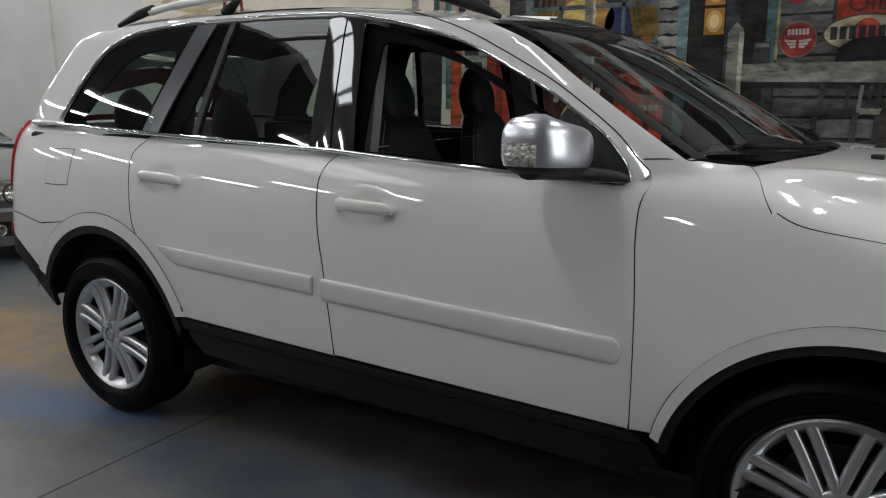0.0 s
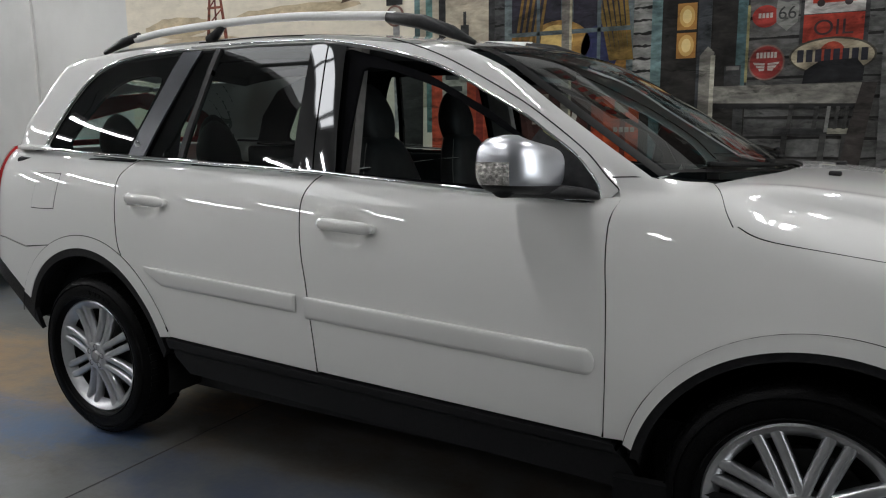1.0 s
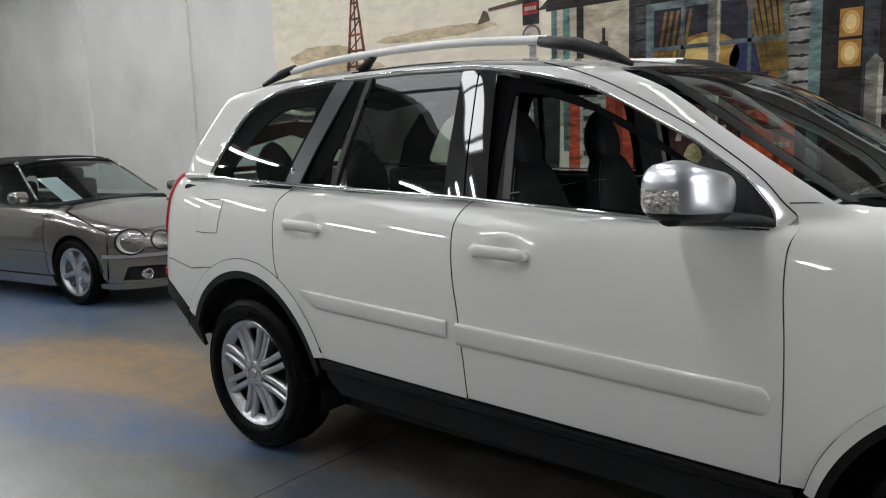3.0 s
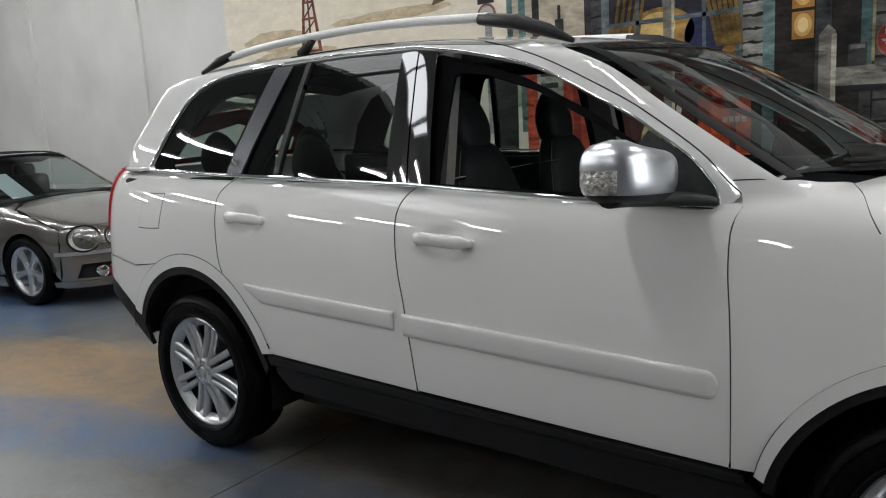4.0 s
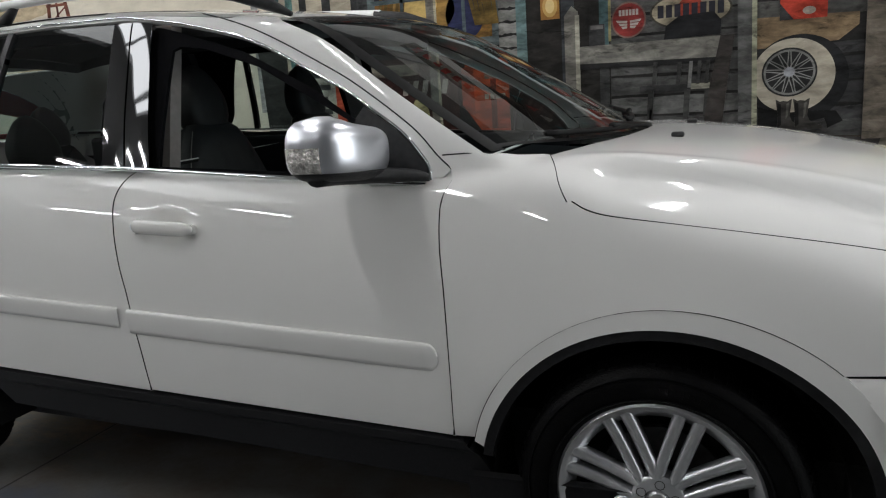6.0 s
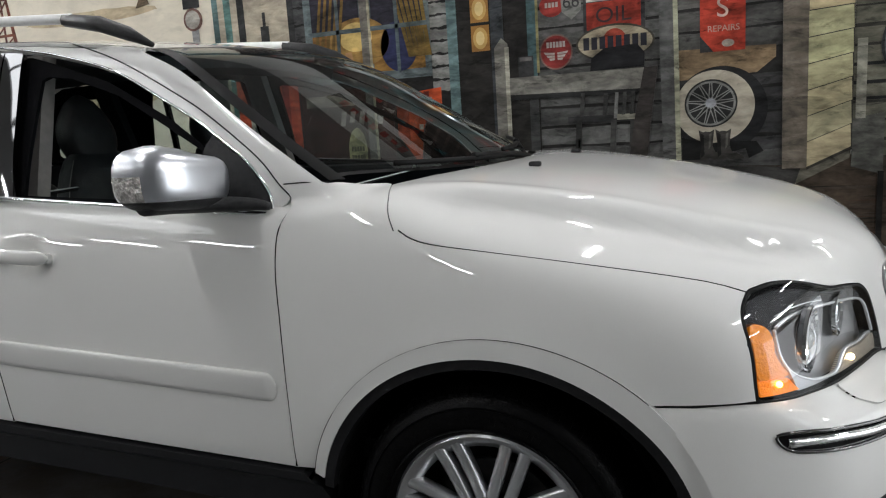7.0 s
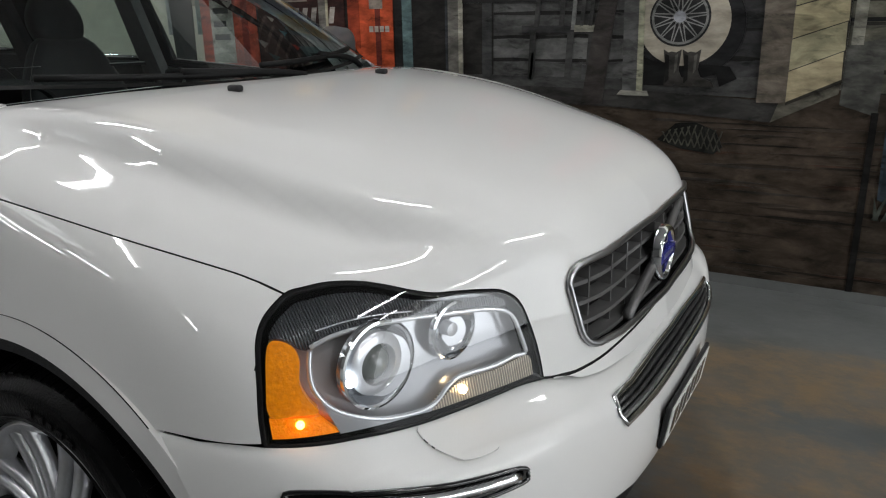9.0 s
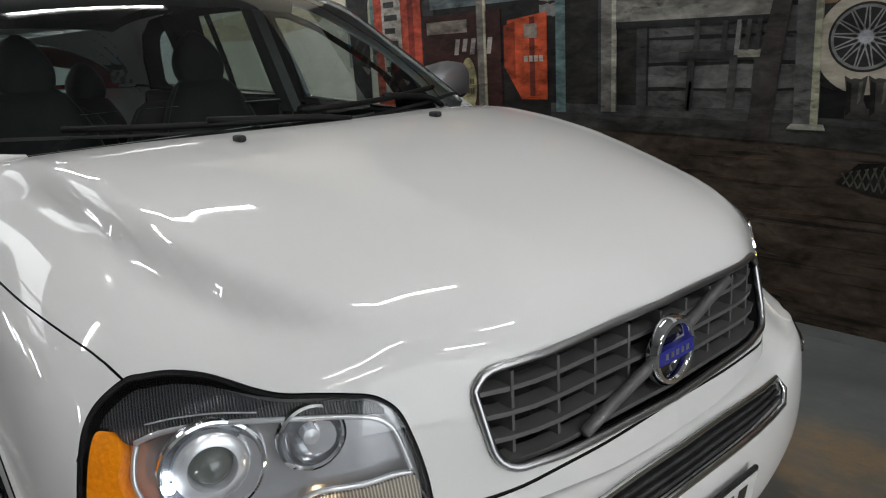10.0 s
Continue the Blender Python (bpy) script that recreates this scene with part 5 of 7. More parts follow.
# ---- wheels, mirrors, rails, wipers, cabin ----
def wheel_at(parent, x, y, z, left):
    w = new("wheel")
    w.parent = parent
    w["label"] = "silver multi-spoke alloy wheel with black tyre"
    w.location = (x, y, z)
    w.rotation_euler = (0, radians(9), math.pi if left else 0)
    h = 0.118
    prof = [(0.248, -0.085), (0.262, -0.104), (0.285, -0.116), (0.318, -0.112), (0.342, -0.100), (0.356, -0.082), (0.3635, -0.055), (0.3635, 0.055), (0.352, 0.09), (0.30, 0.112), (0.235, 0.09)]
    t = lathe("tyre", prof, RUBBER, w, "black rubber tyre", 72)
    for r in (0.272, 0.325):
        lathe("sidewall_ring", [(r - 0.003, -0.1115 if r < 0.3 else -0.1085), (r, -0.117 if r < 0.3 else -0.114), (r + 0.003, -0.1125 if r < 0.3 else -0.106)], RUBBER, t, "", 72)
    for k, (a0, wd) in enumerate(((70, 4), (76, 4), (82, 3), (87, 5), (94, 4), (250, 4), (256, 5), (263, 4), (269, 3))):
        am = radians(a0 + wd / 2)
        bar_ = part("sidewall_bar", box_bm(-0.0085, 0.0085, -0.0015, 0.0015, -radians(wd) * 0.135, radians(wd) * 0.135, 0.001), RUBBER, t, "raised bar of lettering")
        bar_.location = (0.297 * math.cos(am), -0.1165, 0.297 * math.sin(am))
        bar_.rotation_euler = (0, -am, 0)
    # tread ribs
    V, F = [], []
    for k in range(72):
        a = 2 * math.pi * k / 72
        for s in (-1, 1):
            o = len(V)
            for da, yy, r in ((0, 0.088, 0.352), (0.052, 0.088, 0.352), (0.062, 0.05, 0.3630), (0.010, 0.05, 0.3630)):
                V.append((r * math.cos(a + da), s * yy, r * math.sin(a + da)))
            for da, yy, r in ((0, 0.088, 0.357), (0.052, 0.088, 0.357), (0.062, 0.05, 0.3665), (0.010, 0.05, 0.3665)):
                V.append((r * math.cos(a + da), s * yy * 1.01, r * math.sin(a + da)))
            F += [(o + 4, o + 5, o + 6, o + 7)] + [(o + i, o + (i + 1) % 4, o + 4 + (i + 1) % 4, o + 4 + i) for i in range(4)]
    tb = mesh_object("tread", V, F, RUBBER, t)
    tb["kind"] = "stuff"
    rim = lathe("rim", [(0.210, -0.062), (0.222, -0.078), (0.238, -0.093), (0.249, -0.099), (0.257, -0.094), (0.257, -0.07), (0.236, -0.04), (0.228, 0.08)], ALLOY, w, "polished alloy rim", 64)
    lathe("barrel", [(0.228, -0.075), (0.218, 0.0), (0.212, 0.09), (0.05, 0.09)], DARK_METAL, rim, "dark wheel barrel", 48)
    lathe("brake_disc", [(0.06, -0.01), (0.155, -0.01), (0.155, 0.01), (0.06, 0.01)], DARK_METAL, rim, "brake disc", 40)
    sp = bmesh.new()
    rows = []
    for t in (0.0, 0.25, 0.5, 0.75, 1.0):
        r = 0.052 + t * 0.181
        rows.append((r, 0.0140 + 0.0020 * t, -0.100 + 0.030 * t * (1 - t) * 1.2 + 0.010 * t, 0.030))
    for half in (-1, 1):
        prev = None
        for r, hw, yy, dp in rows:
            c = half * (0.0205 + 0.0050 * (r - 0.052) / 0.181)
            ring = [sp.verts.new((r, yy + dp, c - hw)), sp.verts.new((r, yy + 0.006, c - hw)), sp.verts.new((r, yy, c - hw * 0.55)), sp.verts.new((r, yy, c + hw * 0.55)), sp.verts.new((r, yy + 0.006, c + hw)), sp.verts.new((r, yy + dp, c + hw))]
            if prev:
                for i in range(6):
                    sp.faces.new((prev[i], prev[(i + 1) % 6], ring[(i + 1) % 6], ring[i]))
            prev = ring
    bmesh.ops.recalc_face_normals(sp, faces=sp.faces)
    smooth_by_angle(sp, 50)
    me = bpy.data.meshes.new("double_spoke")
    sp.to_mesh(me)
    sp.free()
    me.materials.append(ALLOY)
    for k in range(8):
        o = new("double_spoke", me)
        o.parent = rim
        o.rotation_euler = (0, radians(45 * k + 10), 0)
    lathe("hub", [(0.001, -0.098), (0.026, -0.098), (0.030, -0.094), (0.032, -0.1015), (0.058, -0.1005), (0.066, -0.094), (0.066, -0.05)], ALLOY, rim, "alloy hub", 36)
    lathe("hub_cap", [(0.001, -0.104), (0.020, -0.1035), (0.026, -0.098)], LAMP_GREY, rim, "round centre cap with a dark mark", 24)
    for k in range(5):
        a = radians(72 * k + 20)
        n = lathe("wheel_nut", [(0.001, -0.094), (0.009, -0.094), (0.011, -0.1005), (0.013, -0.1005)], DARK_METAL, rim, "recessed wheel nut", 10)
        n.location = (0.044 * math.cos(a), -0.0012, 0.044 * math.sin(a))
    return w


for x in (FX, RX):
    for left in MIRRORED:
        wheel_at(car, x, 0.822 if left else -0.822, HUB, left)
        # wheel housing
        r, n = 0.43 if x == FX else 0.45, 24
        span = math.pi * 1.16 if x == FX else math.pi * 0.99
        V = [(x + r * math.cos(span * k / n - 0.25), yy * (1 if left else -1), HUB + r * math.sin(span * k / n - 0.25)) for k in range(n + 1) for yy in (0.90, 0.48)]
        F = [(2 * k, 2 * k + 1, 2 * k + 3, 2 * k + 2) for k in range(n)]
        V2 = V + [(x, 0.48 * (1 if left else -1), HUB)]
        F += [(2 * k + 1, 2 * k + 3, len(V)) for k in range(n)]
        mesh_object("wheel_housing", V2, F, WELL, car, "black wheel housing")

# underbody
box("underbody", -3.4, 0.75, -0.72, 0.72, 0.24, 0.42, BLACK_PLASTIC, car, "dark underbody")

# door mirrors
for left in MIRRORED:
    s = -1 if left else 1
    mir = new("door_mirror")
    mir.parent = car
    mir["label"] = "chrome-capped door mirror with clear indicator"

    def shell(name, zlo, zhi, material, label, a0=0.0, a1=360.0, grow=1.0, hole=True):
        """Rounded mirror case: a slice between two heights and two bearings."""
        cx, cz, cy = -0.768, 1.262, -0.992
        V, F, n, m = [], [], 40, 14
        whole = a1 - a0 > 359
        cols = n if whole else n + 1
        for j in range(m + 1):
            v = zlo + (zhi - zlo) * j / m
            k = max(0.0, 1 - abs(v) ** 3.0) ** (1 / 2.4)
            for i in range(cols):
                a = radians(a0 + (a1 - a0) * i / n)
                ca, sa = math.cos(a), math.sin(a)
                ex = abs(ca) ** 0.7 * math.copysign(1, ca)
                ey = abs(sa) ** 0.7 * math.copysign(1, sa)
                V.append((cx + grow * 0.096 * ex * (0.30 + 0.70 * k) + 0.014 * ey, s * (cy + grow * 0.140 * ey * (0.42 + 0.58 * k)), cz + 0.080 * v * (1 - (0.15 * max(0.0, ey + ex) if v > 0 else 0.0)) - 0.008 * ey))
        for j in range(m):
            for i in range(n):
                F.append((j * cols + i, j * cols + (i + 1) % cols, (j + 1) * cols + (i + 1) % cols, (j + 1) * cols + i))
        if whole:
            F.append(tuple(range(n))[::-1])
            F.append(tuple(m * n + i for i in range(n)))
        if left:
            F = [f[::-1] for f in F]
        return mesh_object(name, V, F, material, mir, label, True)

    shell("mirror_cap", -0.66, 1.0, SATIN, "satin chrome cap")
    shell("mirror_base_shell", -1.0, -0.67, BLACK_PLASTIC, "black lower shell")
    shell("mirror_indicator", -0.66, 0.12, LENS_FACET, "clear faceted indicator lens", 196, 286, 1.014)
    arm = [(-0.785, s * -1.085, 1.205), (-0.765, s * -1.0, 1.198), (-0.70, s * -0.91, 1.186), (-0.625, s * -0.862, 1.178), (-0.585, s * -0.850, 1.170)]
    arm_path = spline(arm, 5)
    tube("mirror_arm", arm_path, [0.036 - 0.022 * (i / (len(arm_path) - 1)) ** 2 for i in range(len(arm_path))], BLACK_PLASTIC, mir, "black mirror arm", 12, 0.7)
    b = box_bm(-0.868, -0.862, *sorted((s * -1.06, s * -0.93)), 1.215, 1.30, 0.003)
    part("mirror_glass", b, CHROME, mir, "mirror glass")

# roof rails
for left in MIRRORED:
    s = -1 if left else 1
    rr = new("roof_rail")
    rr.parent = car
    rr["label"] = "silver roof rail on black feet"
    pts = spline([(-2.82, -0.605, 1.762), (-2.6, -0.61, 1.782), (-2.2, -0.615, 1.793), (-1.85, -0.62, 1.788), (-1.42, -0.625, 1.758)], 8)
    tube("rail_bar", [(x, y * s, z) for x, y, z in pts], 0.0165, SATIN_RAIL, rr, "satin silver bar", 8, 1.0)
    for name, pth, rad in (("rail_front_foot", [(-1.45, -0.625, 1.756), (-1.30, -0.63, 1.728), (-1.18, -0.64, 1.686), (-1.09, -0.645, 1.645)], [0.020, 0.025, 0.022, 0.008]),
                           ("rail_rear_foot", [(-2.80, -0.605, 1.775), (-2.90, -0.605, 1.755), (-3.05, -0.60, 1.715)], [0.018, 0.022, 0.010]),
                           ("rail_mid_foot", [(-2.27, -0.612, 1.785), (-2.31, -0.61, 1.757), (-2.36, -0.605, 1.73)], [0.012, 0.018, 0.024])):
        tube(name, [(x, y * s, z) for x, y, z in pth], rad, BLACK_PLASTIC, rr, "black rail foot", 8)

# wipers, parked along the foot of the screen
BASE_LINE = Curve(*[(y, x) for x, y in sorted([(-0.43, -0.794), (-0.27, -0.5), (-0.17, -0.2), (-0.15, 0.0), (-0.17, 0.2), (-0.27, 0.5), (-0.43, 0.794)], key=lambda q: q[1])])
for y0, y1, back, pivot in ((-0.60, 0.02, 0.02, 0.10), (-0.02, 0.60, 0.05, 0.58)):
    P = [on(TOP, cabin, [(float(BASE_LINE(y)) - back, y)], 0.016)[0] for y in np.linspace(y0, y1, 9)]
    w = tube("wiper", P, 0.009, SEAL_AND_GAP, car, "black windscreen wiper", 6)
    q = on(TOP, body, [(float(BASE_LINE(pivot)) + 0.02, pivot)], 0.004)[0]
    tube("wiper_arm", spline([q, (P[6] + q) / 2 + (0, 0, 0.006), P[4] + (0, 0, 0.010)], 5), 0.010, SEAL_AND_GAP, w, "black wiper arm", 8)

# cabin
box("cabin_floor", -3.6, -0.2, -0.76, 0.76, 0.44, 0.50, CABIN, car, "dark carpeted floor")
for left in MIRRORED:
    for (x0, x1, z1) in ((-1.58, -0.58, 1.175), (-2.56, -1.68, 1.21), (-3.5, -2.64, 1.24)):
        ys = sorted(((0.74 if left else -0.74), (0.81 if left else -0.81)))
        box("door_lining", x0, x1, ys[0], ys[1], 0.5, z1, CABIN, car, "charcoal door lining", 0.02)
    for x, lean, m in ((-1.60, 0.10, PALE_TRIM), (-2.56, 0.14, CABIN)):
        y0, y1 = (0.775, 0.60)
        V = [(x - 0.05, y0, 1.15), (x + 0.07, y0, 1.15), (x + 0.03, y1 + 0.02, 1.66), (x - 0.07, y1 + 0.02, 1.66)]
        V = V + [(a, b - 0.05, c) for a, b, c in V]
        V = [(a, b if left else -b, c) for a, b, c in V]
        mesh_object("pillar_trim", V, [(0, 1, 2, 3), (7, 6, 5, 4), (0, 4, 5, 1), (1, 5, 6, 2), (2, 6, 7, 3), (3, 7, 4, 0)], m, car, "pillar lining")
for left in MIRRORED:
    lining = [(-3.42, 1.262), (-2.6, 1.236), (-1.63, 1.20), (-0.70, 1.14), (-0.78, 1.30), (-1.0, 1.44), (-1.25, 1.56), (-1.6, 1.672), (-2.4, 1.70), (-2.9, 1.675), (-3.12, 1.60), (-3.3, 1.45)]
    openings = (spline([(-3.12, 1.285), (-2.76, 1.275), (-2.70, 1.33), (-2.60, 1.56), (-2.64, 1.605), (-2.80, 1.60), (-2.93, 1.55), (-3.08, 1.40)], 4, True),
                spline([(-2.44, 1.250), (-1.80, 1.232), (-1.715, 1.245), (-1.70, 1.29), (-1.71, 1.58), (-1.76, 1.635), (-1.85, 1.648), (-2.20, 1.652), (-2.30, 1.62), (-2.43, 1.34)], 4, True),
                [(-1.535, 1.222), (-0.80, 1.185), (-0.79, 1.235), (-0.86, 1.335), (-1.0, 1.412), (-1.20, 1.515), (-1.40, 1.580), (-1.50, 1.595), (-1.53, 1.585)])
    panel("side_lining", lining, SIDE, cabin, DARK_LINING, car, "charcoal lining round the side windows", 0.035, 0, 0.012, -0.035, left, holes=openings)
panel("headliner", [(-1.15, -0.56), (-1.15, 0.56), (-3.3, 0.54), (-3.3, -0.54)], TOP, cabin, HEADLINER, car, "dark headliner", 0.06, 0, 0.05, -0.03)


def seat(name, x, y, z0, back, width, label, headrest=0.115):
    """Padded seat: cushion, bolstered backrest that narrows to the shoulders, rounded head restraint and piping."""
    e = new(name)
    e.parent = car
    e["label"] = label
    e.location = (x, y, 0)
    w = width / 2
    part("cushion", box_bm(-0.27, 0.25, -w, w, z0 - 0.16, z0, 0.05, 3), LEATHER, e, "", True)
    n, m = 28, 14

    def loft(rows):
        V, F = [], []
        for cx, cz, hx, hy in rows:
            for i in range(n):
                a = 2 * math.pi * i / n
                ca, sa = math.cos(a), math.sin(a)
                V.append((cx + hx * abs(ca) ** 0.7 * math.copysign(1, ca), hy * abs(sa) ** 0.6 * math.copysign(1, sa), cz))
        for j in range(len(rows) - 1):
            F += [(j * n + i, j * n + (i + 1) % n, (j + 1) * n + (i + 1) % n, (j + 1) * n + i) for i in range(n)]
        F += [tuple(range(n))[::-1], tuple((len(rows) - 1) * n + i for i in range(n))]
        return V, F

    half_width = Curve((0.0, w * 0.86), (0.35, w * 0.97), (0.62, w * 0.90), (0.84, w * 0.66), (1.0, w * 0.44))
    rows = []
    for t in np.linspace(0, 1, m):
        end = math.sqrt(max(0.03, 1 - max(0, t - 0.86) ** 2 / 0.14 ** 2)) if t > 0.86 else 1.0
        rows.append((-0.22 - 0.22 * back * t, z0 - 0.05 + back * t, (0.085 - 0.025 * t) * end, float(half_width(t)) * (0.55 + 0.45 * end)))
    mesh_object("backrest", *loft(rows), LEATHER, e, "", True)
    edge = [(cx + hx * 0.45, s * hy * 0.97, cz) for s in (1,) for cx, cz, hx, hy in rows[1:-1]]
    for s in (-1, 1):
        tube("seam", [(px, s * py, pz) for px, py, pz in edge], 0.0018, STITCH, e, "pale stitched seam", 4)
    if headrest:
        rows = []
        bx, bz = -0.22 - 0.22 * back - 0.005, z0 - 0.05 + back - 0.075
        for t in np.linspace(0, 1, 12):
            k = math.sin(math.pi * min(1.0, 0.16 + 0.84 * t) ** 1.0) ** 0.42 if t < 0.999 else 0.12
            k = max(0.15, k)
            wide = 0.80 + 0.20 * math.sin(math.pi * min(1, t * 1.15))
            rows.append((bx - 0.035 * t, bz + 0.265 * t, 0.062 * k, headrest * k * wide))
        mesh_object("headrest", *loft(rows), LEATHER, e, "", True)
    return e


for y in (-0.36, 0.36):
    seat("front_seat", -1.34, y, 0.80, 0.60, 0.50, "black leather front seat with tall headrest")
for y in (-0.44, 0.0, 0.44):
    seat("middle_seat", -2.18, y, 0.80, 0.46, 0.42, "black leather middle-row seat", 0.11 if y < -0.1 else 0)
for y in (-0.33, 0.33):
    seat("third_row_seat", -3.0, y, 0.84, 0.46, 0.40, "black leather third-row seat")
# dashboard
d = box_bm(-0.78, -0.30, -0.74, 0.74, 0.80, 1.08, 0.05, 3)
for v in d.verts:
    if v.co.z > 1.0:
        v.co.z += 0.05 * (1 - (v.co.y / 0.76) ** 2) + (0.03 if v.co.x < -0.6 else 0)
part("dashboard", d, CABIN, car, "charcoal dashboard", True)
sw = lathe("steering_wheel", [(0.172, 0.0), (0.182, 0.012), (0.194, 0.0), (0.182, -0.012)], LEATHER, car, "black steering wheel", 36, "x", closed=True)
sw.matrix_basis = pose(-0.93, -0.36, 1.05, 0, 25, 0)
part("wheel_hub", box_bm(-0.02, 0.03, -0.17, 0.17, -0.05, 0.05, 0.02), CABIN, sw)
box("gear_console", -1.3, -0.6, -0.13, 0.13, 0.5, 0.83, CABIN, car, "charcoal centre console", 0.03)

# ---- north wall with the painted mural ----
tagged(box("wall_north", X0, X1, WALL_Y, WALL_Y + 0.2, 0, CEIL, WALL_GREY), "pale grey concrete wall, painted with a mural along most of its length", "wall", **S)
for i, x in enumerate((-8.35, -11.0)):
    tagged(box("pilaster_%d" % (i + 1), x - 0.16, x + 0.16, WALL_Y - 0.035, WALL_Y, 0, CEIL, WALL_GREY, None, "", 0.004), "shallow pale grey concrete pilaster", "pilaster", **S)
tagged(box("baseboard", -6.62, X1, WALL_Y - 0.012, WALL_Y, 0, 0.05, mat("grey_skirting", (0.13, 0.135, 0.13), 0.5, scale=5, vary=0.2)), "grey painted foot of the wall", "skirting", **S)
mural = empty("mural", "large wall painting of an old roadside petrol station, porch and desert sky", "mural", kind="structure")
paints = {}
MURAL_TONE = 0.82


def paint(colour, vary=0.35, scale=9):
    """A brushed wall paint of that colour: fine strokes, broad washes and dry dark marks."""
    colour = tuple(c * MURAL_TONE for c in colour)
    key = tuple(round(c, 3) for c in colour) + (vary, scale)
    if key in paints:
        return paints[key]
    m = mat("mural_paint", colour, 0.5, bump=0.05, bscale=60)
    nt = m.node_tree
    b = nt.nodes["Principled BSDF"]
    b.inputs["Specular IOR Level"].default_value = 0.12
    tc = nt.nodes.new("ShaderNodeTexCoord")
    k = min(1.0, vary / 0.35)
    last = None
    upright = scale >= 12
    for freq, stretch, detail, rough, lo, hi, a, c in ((20, (0.32, 1, 1.0), 5, 0.6, 0.34, 0.66, 0.60, 1.32), (7, (0.6, 1, 1.0), 9, 0.66, 0.36, 0.62, 0.50, 1.30), (12, (0.45, 1, 1.3), 6, 0.65, 0.30, 0.44, 0.22, 1.0)):
        mp = nt.nodes.new("ShaderNodeMapping")
        mp.inputs["Scale"].default_value = stretch if not upright else stretch[::-1]
        mp.inputs["Rotation"].default_value = (0, radians(4), 0)
        n = nt.nodes.new("ShaderNodeTexNoise")
        n.inputs["Scale"].default_value, n.inputs["Detail"].default_value = freq, detail
        n.inputs["Roughness"].default_value, n.inputs["Distortion"].default_value = rough, 0.5
        r = nt.nodes.new("ShaderNodeMapRange")
        r.inputs["From Min"].default_value, r.inputs["From Max"].default_value = lo, hi
        r.inputs["To Min"].default_value, r.inputs["To Max"].default_value = 1 + (a - 1) * k, 1 + (c - 1) * k
        nt.links.new(tc.outputs["Object"], mp.inputs[0])
        nt.links.new(mp.outputs[0], n.inputs["Vector"])
        nt.links.new(n.outputs["Fac"], r.inputs["Value"])
        mx = nt.nodes.new("ShaderNodeMix")
        mx.data_type, mx.blend_type = "RGBA", "MULTIPLY"
        mx.inputs[0].default_value = 1.0
        if last:
            nt.links.new(last, mx.inputs[6])
        else:
            mx.inputs[6].default_value = (*colour, 1)
        nt.links.new(r.outputs[0], mx.inputs[7])
        last = mx.outputs[2]
    nt.links.new(last, b.inputs["Base Color"])
    paints[key] = m
    return m


def patch(name, poly, colour, layer, label="", vary=0.35, scale=9, parent=None, material=None):
    """A flat painted shape on the wall; layer sets its thickness of paint."""
    y0 = WALL_Y - 0.002 - 0.0016 * (layer + 0.01 * (len(mural.children) % 40))
    n = len(poly)
    # colours right of x -0.7 are darkened to offset the strong front light
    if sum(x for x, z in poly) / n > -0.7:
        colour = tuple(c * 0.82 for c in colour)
    P = poly if area2(poly) > 0 else poly[::-1]
    V = [(x, y0, z) for x, z in P] + [(x, WALL_Y - 0.0005, z) for x, z in P]
    F = [tuple(range(n))] + [((i + 1) % n, i, n + i, n + (i + 1) % n) for i in range(n)]
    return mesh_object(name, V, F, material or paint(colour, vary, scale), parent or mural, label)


def rect(x0, x1, z0, z1, lean=0.0):
    return [(x0, z0), (x1, z0), (x1 + lean, z1), (x0 + lean, z1)]


def oval(cx, cz, rx, rz, n=28, a0=0, a1=360):
    return [(cx + rx * math.cos(radians(a0 + (a1 - a0) * i / n)), cz + rz * math.sin(radians(a0 + (a1 - a0) * i / n))) for i in range(n)]


def ring(name, cx, cz, rx, rz, w, colour, layer, label="", parent=None):
    n = 32
    y0 = WALL_Y - 0.002 - 0.0016 * layer
    V = []
    for i in range(n):
        a = 2 * math.pi * i / n
        V += [(cx + rx * math.cos(a), y0, cz + rz * math.sin(a)), (cx + (rx - w) * math.cos(a), y0, cz + (rz - w) * math.sin(a))]
    F = [(2 * i, 2 * i + 1, (2 * i + 3) % (2 * n), (2 * i + 2) % (2 * n)) for i in range(n)]
    return mesh_object(name, V, F, paint(colour), parent or mural, label)


def lettering(text, cx, cz, size, colour, layer, parent=None, wide=1.0):
    cu = bpy.data.curves.new("lettering", "FONT")
    cu.body, cu.size, cu.align_x, cu.align_y = text, size, "CENTER", "CENTER"
    tmp = new("lettering", cu)
    me = bpy.data.meshes.new_from_object(tmp)
    bpy.data.objects.remove(tmp)
    me.materials.clear()
    me.materials.append(paint(colour, 0.2))
    ob = new("lettering", me)
    ob.parent = parent or mural
    ob["label"] = "painted word " + text
    ob.matrix_basis = Matrix.Translation((cx, WALL_Y - 0.002 - 0.0016 * layer, cz)) @ Euler((math.pi / 2, 0, 0)).to_matrix().to_4x4() @ Matrix.Diagonal((wide, 1, 1, 1))
    return ob


def bars(cx, cz, w, h, n, colour, layer, parent):
    for i in range(n):
        x = cx - w / 2 + (i + 0.5) * w / n
        patch("letter_bar", rect(x - w / n * 0.36, x + w / n * 0.36, cz - h / 2, cz + h / 2), colour, layer, "", 0.2, parent=parent)


rng = random.Random(5)
TEAL = (0.10, 0.17, 0.17)
